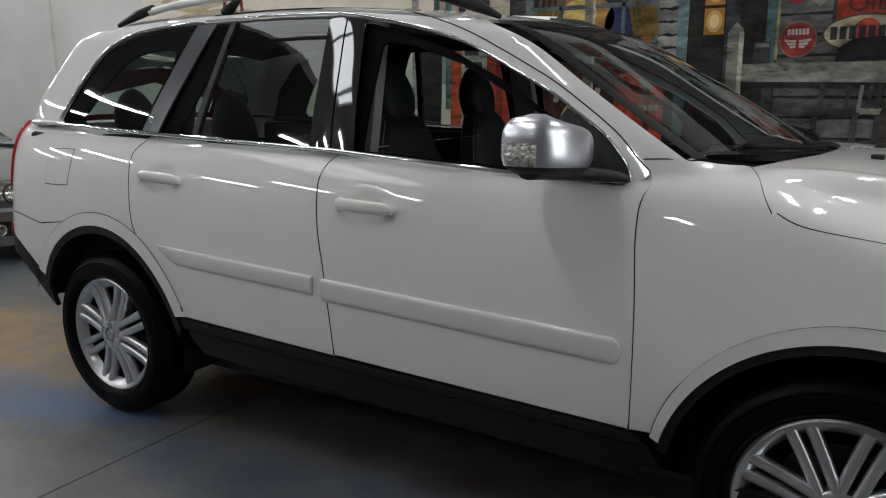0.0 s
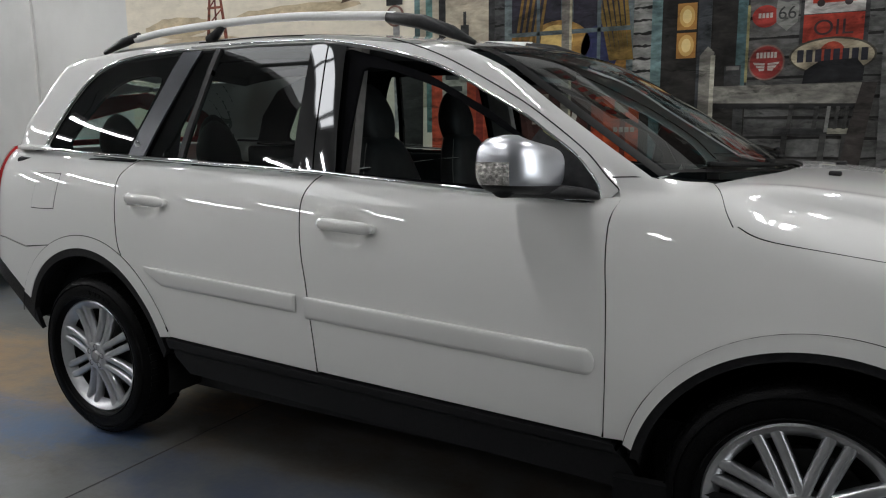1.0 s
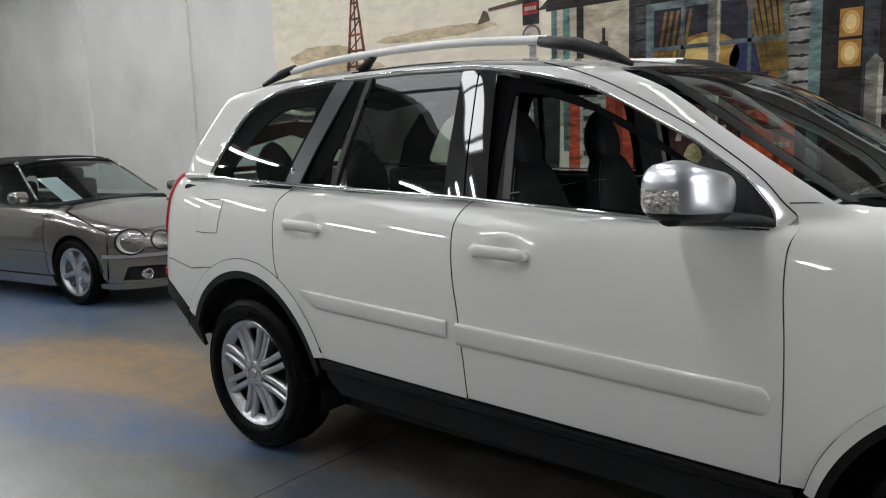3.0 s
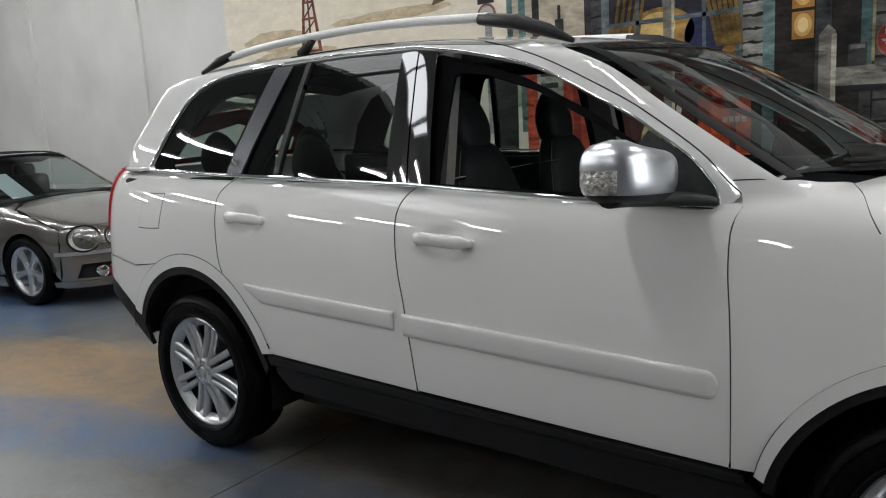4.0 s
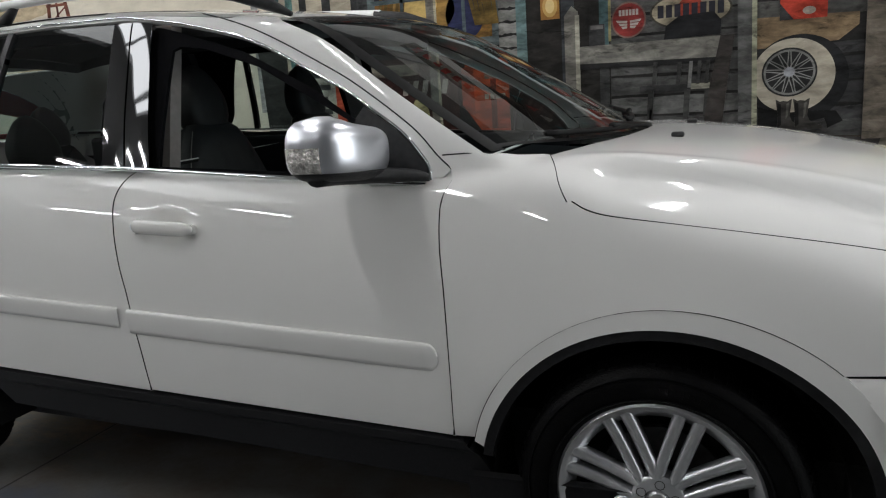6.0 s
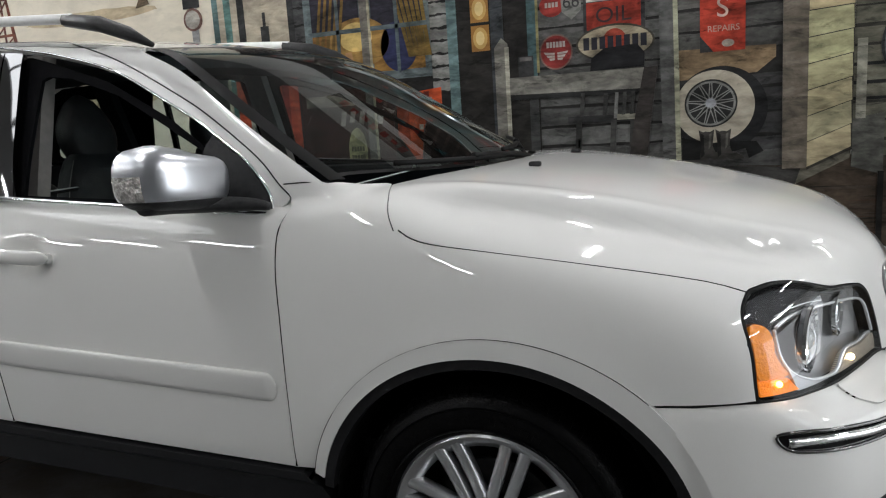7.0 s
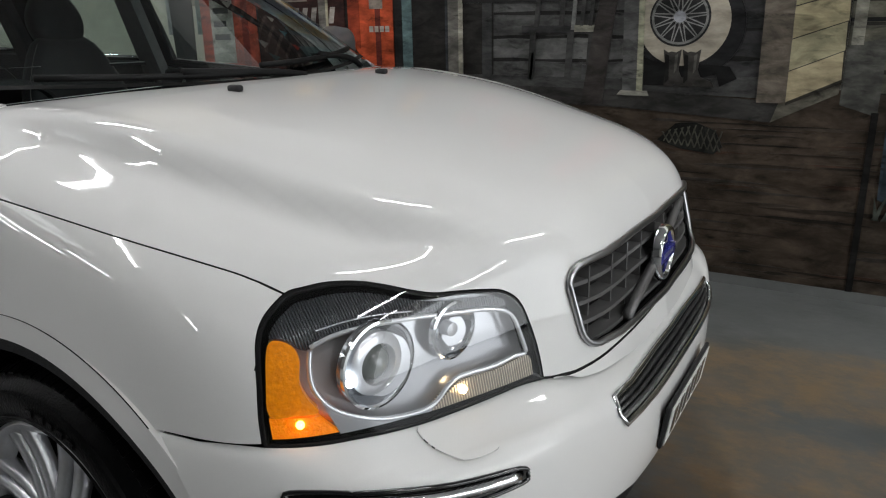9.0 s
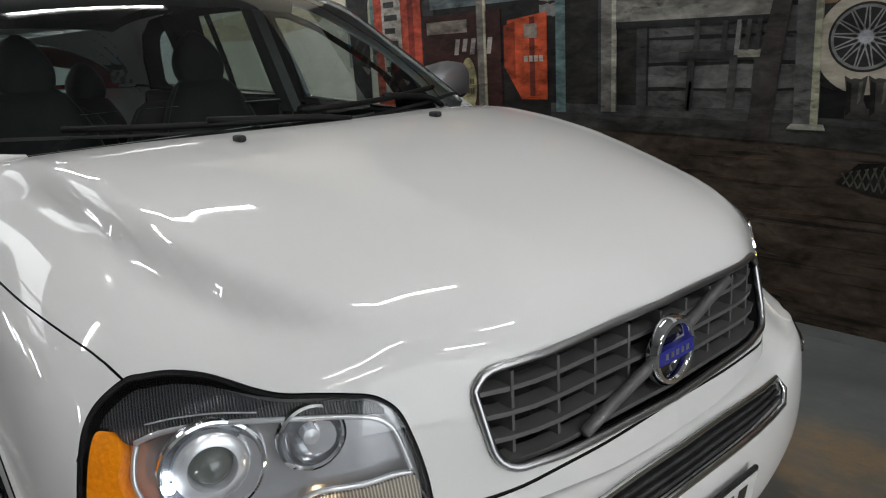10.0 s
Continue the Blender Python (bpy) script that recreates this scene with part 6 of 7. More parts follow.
# grounds: sky, earth, far yard
patch("painted_sky", rect(-6.62, -2.40, 1.0, CEIL - 0.02), (0.86, 0.79, 0.65), 0, "cream desert sky with pale stains", 0.05, 1.2)
for cx, cz, rx, rz in ((-5.9, 2.30, 0.45, 0.10), (-5.6, 2.12, 0.6, 0.08), (-4.4, 2.35, 0.7, 0.05), (-5.0, 1.7, 1.3, 0.12)):
    patch("painted_hill", [(x + 0.03 * rng.random(), z + 0.02 * rng.random()) for x, z in oval(cx, cz, rx, rz)], (0.62, 0.51, 0.34), 1, "tan hill", 0.15, 3)
patch("painted_earth", rect(-6.62, 1.31, 0.05, 1.02), (0.060, 0.045, 0.033), 1, "dark brown earth", 0.6, 4)
patch("painted_yard", rect(1.31, 5.0, 0.05, 1.0), (0.080, 0.062, 0.046), 1, "brown yard", 0.5, 4)
for i in range(190):
    x, z = rng.uniform(-1.5, 2.8), rng.uniform(0.08, 0.86)
    w, h = rng.uniform(0.10, 0.62), rng.uniform(0.004, 0.014)
    c = rng.choice(((0.080, 0.048, 0.034), (0.040, 0.031, 0.024), (0.078, 0.062, 0.048), (0.030, 0.025, 0.020), (0.045, 0.036, 0.028), (0.052, 0.045, 0.038)))
    patch("brush_stroke", [(x, z), (x + w * 0.4, z - h * 0.6), (x + w, z + h * 0.3), (x + w * 0.7, z + h), (x + w * 0.2, z + h * 0.8)], c, 2 + rng.randrange(3) * 0.4, "", 0.5, 8)
# shack wall
patch("painted_shadow", rect(-2.47, 0.95, 0.98, 2.46), (0.020, 0.019, 0.018), 1, "dark wall behind the boards", 0.4, 5)


def boards(x0, x1, z0, z1, h, colour, layer=2, jag=0.006, name="painted_board"):
    z = z0
    while z < z1 - 0.02:
        t = min(h, z1 - z)
        k = rng.uniform(0.75, 1.25)
        top = [(x0 + (x1 - x0) * i / 6, z + t - 0.012 + rng.uniform(-jag, jag)) for i in range(7)]
        low = [(x0 + (x1 - x0) * i / 6, z + 0.004 + rng.uniform(-jag, jag)) for i in range(7)]
        patch(name, low + top[::-1], tuple(c * k for c in colour), layer, "", 0.45, 7)
        z += t


boards(-2.47, -2.33, 1.62, 2.44, 0.12, (0.055, 0.055, 0.055))
boards(-1.385, -1.26, 1.55, 2.36, 0.085, (0.24, 0.235, 0.22))
boards(-0.64, 0.13, 1.02, 2.46, 0.125, (0.115, 0.115, 0.11))
boards(0.22, 0.80, 1.02, 1.52, 0.14, (0.055, 0.055, 0.055))
boards(0.22, 0.80, 1.66, 2.46, 0.125, (0.12, 0.118, 0.11))
patch("painted_plank", [(0.22, 1.50), (0.66, 1.52), (0.76, 1.60), (0.76, 1.67), (0.22, 1.68)], (0.24, 0.17, 0.10), 3, "tan plank")
# roof and bunting
roof_p = patch("painted_roof", [(-3.28, 2.42), (-3.05, 2.60), (-2.75, 2.95), (-2.6, 3.3), (1.0, 3.3), (1.0, 2.46), (-2.4, 2.45)], (0.060, 0.048, 0.042), 3, "brown corrugated porch roof", 0.4, 6)
for i in range(40):
    x = -3.0 + i * 0.1
    patch("roof_ridge", [(x, 2.47), (x + 0.025, 2.47), (x + 0.28, 3.0), (x + 0.25, 3.0)], (0.14, 0.105, 0.09), 4, parent=roof_p)
patch("eave_beam", rect(-3.2, 1.0, 2.40, 2.455), (0.028, 0.026, 0.025), 4, "dark eave beam")
for i in range(17):
    x = -1.7 + i * 0.15
    patch("pennant", [(x - 0.035, 2.47), (x + 0.035, 2.47), (x, 2.39)], ((0.45, 0.06, 0.04), (0.55, 0.52, 0.45), (0.06, 0.20, 0.22))[i % 3], 5, "little painted flag", 0.15)
for i in range(26):
    x = -2.3 + i * 0.14
    z = 3.06 - 0.10 * math.sin((x + 2.3) * 1.7) ** 2
    patch("pennant", [(x - 0.05, z), (x + 0.05, z), (x + 0.01, z - 0.13)], ((0.30, 0.04, 0.03), (0.42, 0.41, 0.37), (0.05, 0.15, 0.16))[i % 3], 5, "little painted flag", 0.15)
rs = patch("roof_sign", [(-1.15, 3.50), (-0.30, 3.46), (-0.28, 3.82), (-1.13, 3.86)], (0.26, 0.25, 0.22), 6, "pale board with red script above the porch roof")
for i in range(7):
    patch("script_bar", rect(-1.06 + i * 0.105, -1.0 + i * 0.105, 3.56 + 0.02 * (i % 2), 3.76 - 0.03 * (i % 3), 0.03), (0.42, 0.05, 0.04), 7, parent=rs)
# left porch end
patch("painted_back", rect(-3.14, -2.47, 1.5, 2.40), (0.50, 0.44, 0.34), 2, "cream wall under the eave", 0.2, 4)
for x, w, c in ((-3.13, 0.05, TEAL), (-3.02, 0.06, (0.12, 0.24, 0.22)), (-2.90, 0.06, (0.03, 0.03, 0.03)), (-2.47, 0.05, (0.04, 0.04, 0.04))):
    patch("painted_post", rect(x - w / 2, x + w / 2, 1.3, 2.40), c, 3, "painted porch post")
patch("painted_bottle", rect(-2.735, -2.665, 1.98, 2.12) + [], (0.05, 0.05, 0.05), 4, "dark bottle")
patch("bottle_neck", rect(-2.712, -2.688, 2.12, 2.22), (0.05, 0.05, 0.05), 4)
# windmill
mill = patch("windmill", [(-5.52, 1.95), (-5.47, 1.95), (-5.375, 2.93), (-5.39, 2.93)], (0.20, 0.06, 0.035), 2, "rust-red painted windmill")
patch("mill_leg", [(-5.23, 1.95), (-5.18, 1.95), (-5.33, 2.93), (-5.345, 2.93)], (0.17, 0.05, 0.03), 2, parent=mill)
patch("mill_leg", [(-5.37, 1.95), (-5.345, 1.95), (-5.35, 2.93), (-5.365, 2.93)], (0.14, 0.04, 0.03), 2, parent=mill)
for i in range(6):
    z = 2.0 + i * 0.15
    w = 0.16 - i * 0.021
    patch("mill_brace", [(-5.36 - w, z), (-5.36 + w, z), (-5.36 + w, z + 0.022), (-5.36 - w, z + 0.022)], (0.22, 0.07, 0.04), 3, parent=mill)
    patch("mill_cross", [(-5.36 - w, z), (-5.36 - w + 0.02, z), (-5.36 + w - 0.015, z + 0.15), (-5.36 + w - 0.035, z + 0.15)], (0.18, 0.05, 0.035), 3, parent=mill)
for i in range(12):
    a = radians(30 * i)
    c, s_ = math.cos(a), math.sin(a)
    patch("mill_blade", [(-5.36 + 0.05 * c - 0.01 * s_, 3.0 + 0.05 * s_ + 0.01 * c), (-5.36 + 0.19 * c - 0.035 * s_, 3.0 + 0.19 * s_ + 0.035 * c), (-5.36 + 0.19 * c + 0.035 * s_, 3.0 + 0.19 * s_ - 0.035 * c), (-5.36 + 0.05 * c + 0.01 * s_, 3.0 + 0.05 * s_ - 0.01 * c)], (0.34, 0.08, 0.05), 4, parent=mill)
# lamp post with its signs
pole = patch("painted_lamp_post", rect(-3.36, -3.30, 1.3, 3.2), (0.42, 0.42, 0.42), 4, "grey lamp post with hanging lamps and signs")
patch("lamp_arm", [(-3.33, 2.50), (-3.76, 2.475), (-3.76, 2.50), (-3.33, 2.54)], (0.10, 0.07, 0.05), 5, parent=pole)
patch("lamp_shade", [(-3.88, 2.38), (-3.75, 2.40), (-3.775, 2.47), (-3.81, 2.49)], (0.14, 0.10, 0.06), 6, parent=pole)
patch("lamp_arm", [(-3.33, 2.56), (-3.15, 2.68), (-2.88, 2.66), (-2.88, 2.69), (-3.17, 2.71), (-3.36, 2.58)], (0.10, 0.08, 0.06), 5, parent=pole)
patch("lamp_shade", [(-2.93, 2.54), (-2.77, 2.54), (-2.82, 2.68), (-2.88, 2.68)], (0.20, 0.20, 0.19), 6, parent=pole)
patch("painted_bulb", oval(-2.85, 2.49, 0.035, 0.045, 16), (0.75, 0.70, 0.60), 6, "pale painted bulb", 0.1, parent=pole)
patch("pole_sign", rect(-3.42, -3.27, 2.32, 2.57), (0.03, 0.03, 0.03), 6, "black and red sign", parent=pole)
patch("sign_band", rect(-3.41, -3.28, 2.40, 2.49), (0.45, 0.05, 0.04), 7, parent=pole)
lettering("ICE COLD", -3.345, 2.53, 0.035, (0.6, 0.58, 0.52), 7.5, pole)
bars(-3.345, 2.445, 0.11, 0.03, 5, (0.6, 0.58, 0.52), 7.5, pole)
patch("round_sign", oval(-3.34, 2.235, 0.085, 0.085), (0.20, 0.11, 0.09), 6, "round sign", parent=pole)
patch("round_sign_face", oval(-3.34, 2.235, 0.068, 0.068), (0.46, 0.43, 0.38), 7, parent=pole)
# dark tree and petrol pump, seen through the car
patch("painted_cactus", [(-3.30, 1.0), (-3.10, 1.0), (-3.08, 1.75), (-3.0, 1.95), (-3.06, 2.0), (-3.16, 1.8), (-3.22, 1.9), (-3.36, 1.9), (-3.33, 1.7)], (0.035, 0.035, 0.033), 6, "dark cactus trunk")
pump = patch("painted_pump", rect(-3.0, -2.46, 0.9, 1.98), (0.50, 0.085, 0.045), 6, "red petrol pump with a white notice")
patch("pump_notice", rect(-2.90, -2.68, 1.10, 1.95), (0.50, 0.48, 0.42), 7, parent=pump)
for i in range(7):
    patch("notice_bar", rect(-2.87, -2.72 - 0.03 * (i % 2), 1.80 - i * 0.09, 1.84 - i * 0.09), (0.06, 0.06, 0.06), 8, parent=pump)
patch("pump_stripe", rect(-2.60, -2.54, 0.9, 1.95), (0.26, 0.04, 0.03), 7, parent=pump)
# drinks chest and red box
chest = patch("painted_chest", rect(-2.44, -1.70, 1.04, 1.62), (0.045, 0.017, 0.014), 5, "dark maroon chest with pale script")
patch("chest_lid", rect(-2.40, -2.0, 1.50, 1.58), (0.26, 0.22, 0.18), 6, parent=chest)
for i in range(5):
    patch("script_bar", rect(-2.13 + i * 0.075, -2.09 + i * 0.075, 1.36 + 0.02 * (i % 2), 1.46, 0.02), (0.38, 0.34, 0.30), 6, parent=chest)
patch("painted_can", oval(-2.0, 1.17, 0.075, 0.17), (0.42, 0.38, 0.20), 7, "cream rounded can", parent=chest)
for i in range(2):
    bars(-2.0, 1.19 - 0.06 * i, 0.11, 0.035, 5, (0.10, 0.09, 0.05), 8, chest)
rb_ = patch("red_box", [(-1.66, 1.26), (-1.53, 1.08), (-1.33, 1.08), (-1.33, 1.58), (-1.64, 1.55)], (0.55, 0.09, 0.03), 6, "orange-red crate")
patch("box_side", [(-1.67, 1.27), (-1.58, 1.20), (-1.58, 1.54), (-1.67, 1.52)], (0.32, 0.05, 0.02), 7, parent=rb_)
patch("box_slat", rect(-1.46, -1.42, 1.10, 1.56), (0.16, 0.03, 0.02), 7, parent=rb_)
patch("box_notice", rect(-1.50, -1.40, 1.44, 1.52), (0.30, 0.26, 0.22), 8, parent=rb_)
bars(-1.43, 1.32, 0.16, 0.035, 4, (0.5, 0.46, 0.4), 8, rb_)
# window with curtains and glow
win = patch("painted_window", rect(-2.36, -1.385, 1.66, 2.34), (0.13, 0.16, 0.165), 4, "grey-green window with lit curtains")
for x0, x1 in ((-2.30, -2.10), (-2.075, -1.915), (-1.82, -1.645), (-1.61, -1.43)):
    for z0, z1 in ((1.72, 2.0), (2.03, 2.29)):
        warm = (0.030, 0.028, 0.040) if z0 > 2 else rng.choice(((0.30, 0.16, 0.04), (0.22, 0.11, 0.03)))
        patch("window_pane", rect(x0, x1, z0, z1), warm, 5, "", 0.5, 7, win)
patch("window_glow", oval(-1.93, 1.93, 0.24, 0.17), (0.34, 0.20, 0.06), 6, "yellow lamplight", 0.3, parent=win)
patch("window_glow_core", oval(-1.95, 1.97, 0.13, 0.10), (0.66, 0.47, 0.17), 6.4, "", 0.2, parent=win)
patch("painted_table_lamp", [(-2.06, 1.76), (-1.97, 1.76), (-1.99, 1.87), (-2.04, 1.87)], (0.40, 0.22, 0.10), 6.8, "little painted table lamp", 0.2, parent=win)
patch("window_shade", oval(-1.62, 1.88, 0.14, 0.17), (0.03, 0.035, 0.09), 6, "dark blue shape", 0.3, parent=win)
for i in range(6):
    x = -1.66 + i * 0.04
    patch("curtain_fold", [(x, 2.29), (x + 0.022, 2.29), (x + 0.14 - i * 0.012, 1.80), (x + 0.11 - i * 0.012, 1.80)], (0.20, 0.13, 0.035), 7, parent=win)
for i in range(5):
    x = -2.28 + i * 0.045
    patch("curtain_fold", [(x + 0.06, 2.27), (x + 0.08, 2.27), (x + 0.01, 1.82), (x - 0.015, 1.82)], (0.17, 0.105, 0.03), 7, parent=win)
patch("window_post", rect(-1.905, -1.83, 1.03, 2.40), (0.20, 0.185, 0.16), 8, "weathered post", parent=win)
patch("window_post_edge", rect(-1.846, -1.829, 1.03, 2.40), (0.46, 0.42, 0.30), 9, parent=win)
for x0, x1, z0, z1 in ((-1.64, -1.615, 1.70, 2.31), (-1.83, -1.40, 2.0, 2.03), (-2.33, -1.90, 2.0, 2.03), (-2.10, -2.075, 1.70, 2.31)):
    patch("window_bar", rect(x0, x1, z0, z1), (0.10, 0.13, 0.14), 8, parent=win)
# door
door = patch("painted_door", rect(-1.25, -0.64, 1.0, 2.42), (0.024, 0.022, 0.020), 4, "dark doorway with two glowing panes in a teal frame")
patch("door_frame", rect(-1.26, -1.19, 1.0, 2.40), (0.13, 0.20, 0.20), 5, parent=door)
patch("door_head", rect(-1.26, -0.93, 2.32, 2.40), (0.13, 0.20, 0.20), 5.5, parent=door)
patch("door_frame", rect(-0.71, -0.65, 1.60, 2.42), (0.085, 0.15, 0.155), 5, parent=door)
patch("door_frame", rect(-0.71, -0.65, 1.0, 1.50), (0.060, 0.062, 0.060), 5, parent=door)
patch("door_edge", rect(-0.652, -0.636, 1.62, 2.1), (0.30, 0.27, 0.13), 6, parent=door)
for z0, z1 in ((1.79, 1.955), (1.975, 2.145)):
    patch("lit_pane", rect(-1.09, -0.965, z0, z1), (0.38, 0.19, 0.05), 6, "glowing warm pane", 0.15, parent=door)
    patch("lit_pane_core", oval(-1.027, (z0 + z1) / 2, 0.050, 0.070, 24), (0.60, 0.38, 0.13), 7, "", 0.1, parent=door)
    patch("lit_pane_heart", oval(-1.027, (z0 + z1) / 2, 0.030, 0.045, 20), (0.80, 0.62, 0.30), 7.5, "", 0.1, parent=door)
patch("door_post", rect(-0.955, -0.87, 1.0, 2.42), (0.050, 0.055, 0.06), 7, parent=door)
# fence post and rail
fp = patch("painted_fence", [(-0.935, 1.02), (-0.835, 1.02), (-0.845, 1.82), (-0.885, 1.86), (-0.935, 1.80)], (0.20, 0.19, 0.165), 8, "weathered fence post and rail")
patch("fence_edge", rect(-0.865, -0.838, 1.02, 1.80), (0.44, 0.42, 0.34), 9, parent=fp)
patch("fence_rail", [(-0.85, 1.49), (0.02, 1.475), (0.05, 1.60), (-0.85, 1.60)], (0.25, 0.24, 0.21), 8.5, parent=fp)
patch("fence_shadow", [(-0.85, 1.455), (0.0, 1.445), (0.0, 1.475), (-0.85, 1.49)], (0.03, 0.03, 0.03), 8, parent=fp)
patch("painted_jar", rect(-0.775, -0.675, 1.60, 1.73), (0.05, 0.05, 0.05), 9, "dark jar on the rail")
patch("painted_jar_lid", rect(-0.765, -0.685, 1.70, 1.725), (0.16, 0.15, 0.14), 10, "")
patch("painted_brush", [(-0.31, 1.60), (0.02, 1.61), (0.025, 1.69), (-0.02, 1.745), (-0.22, 1.735), (-0.30, 1.68)], (0.022, 0.022, 0.024), 9.5, "dark rounded brush on the rail")
# signs
s1 = patch("small_red_sign", oval(-0.545, 2.025, 0.078, 0.068), (0.36, 0.05, 0.04), 5, "small round red sign")
bars(-0.545, 2.03, 0.09, 0.03, 4, (0.5, 0.45, 0.4), 6, s1)
shield = patch("road_shield", [(-0.42, 1.93), (-0.36, 1.98), (-0.355, 2.06), (-0.36, 2.12), (-0.42, 2.10), (-0.48, 2.12), (-0.485, 2.06), (-0.48, 1.98)], (0.26, 0.26, 0.24), 5, "grey road shield")
lettering("66", -0.42, 2.035, 0.11, (0.06, 0.06, 0.06), 6, shield)
ob_ = patch("oil_board", rect(-0.345, 0.03, 1.82, 2.42), (0.06, 0.06, 0.06), 5, "board with a red truck picture")
patch("board_top", rect(-0.325, 0.005, 2.22, 2.40), (0.03, 0.03, 0.03), 6, parent=ob_)
bars(-0.16, 2.32, 0.24, 0.10, 3, (0.10, 0.09, 0.09), 7, ob_)
patch("board_flash", [(-0.10, 2.235), (0.005, 2.235), (0.005, 2.30)], (0.42, 0.05, 0.04), 7, parent=ob_)
patch("board_white", rect(-0.325, 0.005, 2.02, 2.22), (0.55, 0.53, 0.50), 6, parent=ob_)
patch("truck_body", [(-0.28, 2.08), (-0.04, 2.08), (-0.035, 2.13), (-0.10, 2.14), (-0.115, 2.185), (-0.19, 2.185), (-0.205, 2.14), (-0.28, 2.12)], (0.48, 0.06, 0.03), 7, "little red truck", parent=ob_)
for x in (-0.235, -0.085):
    patch("truck_wheel", oval(x, 2.08, 0.022, 0.022, 14), (0.05, 0.04, 0.04), 8, parent=ob_)
patch("board_red", rect(-0.325, 0.005, 1.85, 2.015), (0.40, 0.055, 0.035), 6, parent=ob_)
lettering("OIL", -0.16, 1.93, 0.13, (0.05, 0.03, 0.03), 7, ob_, 1.1)
fl = patch("winged_sign", oval(-0.525, 1.74, 0.105, 0.108), (0.30, 0.045, 0.04), 5, "round red sign with a white winged mark")
ring("sign_rim", -0.525, 1.74, 0.108, 0.111, 0.010, (0.20, 0.12, 0.10), 6, parent=fl)
bars(-0.525, 1.785, 0.125, 0.035, 6, (0.55, 0.50, 0.45), 6.5, fl)
for s in (-1, 1):
    for k in range(3):
        patch("wing_feather", [(-0.525 + s * 0.008, 1.735 - k * 0.016), (-0.525 + s * (0.078 - k * 0.016), 1.742 - k * 0.020), (-0.525 + s * (0.07 - k * 0.016), 1.727 - k * 0.020), (-0.525 + s * 0.01, 1.722 - k * 0.016)], (0.55, 0.50, 0.45), 6.5, parent=fl)
pz = patch("oval_sign", oval(-0.155, 1.765, 0.235, 0.108, 40), (0.46, 0.40, 0.28), 6, "cream oval sign with dark bars and a red mark")
ring("oval_rim", -0.155, 1.765, 0.24, 0.113, 0.012, (0.07, 0.065, 0.05), 7, parent=pz)
patch("red_mark", oval(-0.155, 1.765, 0.075, 0.085, 20), (0.40, 0.07, 0.04), 7, parent=pz)
bars(-0.155, 1.768, 0.40, 0.075, 8, (0.035, 0.035, 0.045), 8, pz)
patch("horned_skull", [(0.12, 2.30), (0.2, 2.12), (0.24, 2.12), (0.30, 2.30), (0.25, 2.36), (0.17, 2.36)], (0.30, 0.29, 0.26), 13, "pale cattle skull")
# chair
ch = patch("painted_chair", rect(-0.46, -0.02, 1.285, 1.325), (0.05, 0.05, 0.05), 7, "dark wooden chair")
patch("chair_seat_light", rect(-0.15, -0.03, 1.29, 1.325), (0.36, 0.35, 0.28), 8, parent=ch)
for x0, x1, z0, z1, c in ((-0.42, -0.385, 1.04, 1.29, 0.05), (-0.41, -0.395, 1.04, 1.18, 0.30), (-0.20, -0.165, 1.05, 1.29, 0.07), (-0.08, -0.05, 1.06, 1.29, 0.05), (-0.385, -0.36, 1.32, 1.47, 0.07), (-0.24, -0.215, 1.32, 1.46, 0.06), (-0.17, -0.15, 1.30, 1.46, 0.28), (-0.12, -0.10, 1.32, 1.46, 0.09), (-0.07, -0.05, 1.32, 1.46, 0.06)):
    patch("chair_spindle", rect(x0, x1, z0, z1, 0.012), (c, c, c * 0.95), 8, parent=ch)
patch("small_tin", rect(-0.10, -0.02, 1.04, 1.12), (0.10, 0.10, 0.10), 9, "small tin")
patch("leaning_log", [(-0.10, 0.90), (0.02, 0.92), (0.06, 1.30), (0.10, 1.60), (0.02, 1.60), (-0.04, 1.3)], (0.055, 0.048, 0.044), 10, "dark leaning log")
# porch posts, hanging sign, spare wheel
pp = patch("porch_post", [(0.13, 0.98), (0.23, 0.98), (0.205, 2.42), (0.10, 2.42)], (0.13, 0.13, 0.125), 11, "grey porch post with a pale edge")
patch("post_edge", [(0.205, 0.99), (0.235, 0.99), (0.21, 2.42), (0.185, 2.42)], (0.42, 0.42, 0.30), 12, parent=pp)
patch("post_foot", [(0.10, 0.965), (0.27, 0.965), (0.26, 0.99), (0.12, 0.99)], (0.34, 0.33, 0.28), 12, parent=pp)
rp = patch("repair_sign", rect(0.345, 0.595, 1.655, 2.35), (0.48, 0.06, 0.035), 5, "red hanging sign")
lettering("S", 0.47, 1.90, 0.16, (0.55, 0.42, 0.36), 6, rp)
lettering("REPAIRS", 0.475, 1.785, 0.05, (0.50, 0.38, 0.32), 6, rp)
patch("sign_badge", oval(0.50, 1.70, 0.035, 0.022, 18), (0.50, 0.45, 0.38), 6, parent=rp)
patch("sign_corner", [(0.345, 1.655), (0.42, 1.655), (0.345, 1.75)], (0.05, 0.05, 0.05), 6, parent=rp)
sw_ = patch("painted_wheel", oval(0.455, 1.315, 0.265, 0.255, 44), (0.022, 0.022, 0.023), 6, "old spare wheel with a white wall and wire spokes")
patch("white_wall", oval(0.425, 1.335, 0.225, 0.215, 44), (0.50, 0.45, 0.36), 7, "", 0.2, parent=sw_)
patch("wheel_dark", oval(0.405, 1.355, 0.150, 0.142, 40), (0.030, 0.030, 0.030), 8, parent=sw_)
ring("wheel_ring", 0.405, 1.355, 0.140, 0.132, 0.012, (0.20, 0.20, 0.19), 9, parent=sw_)
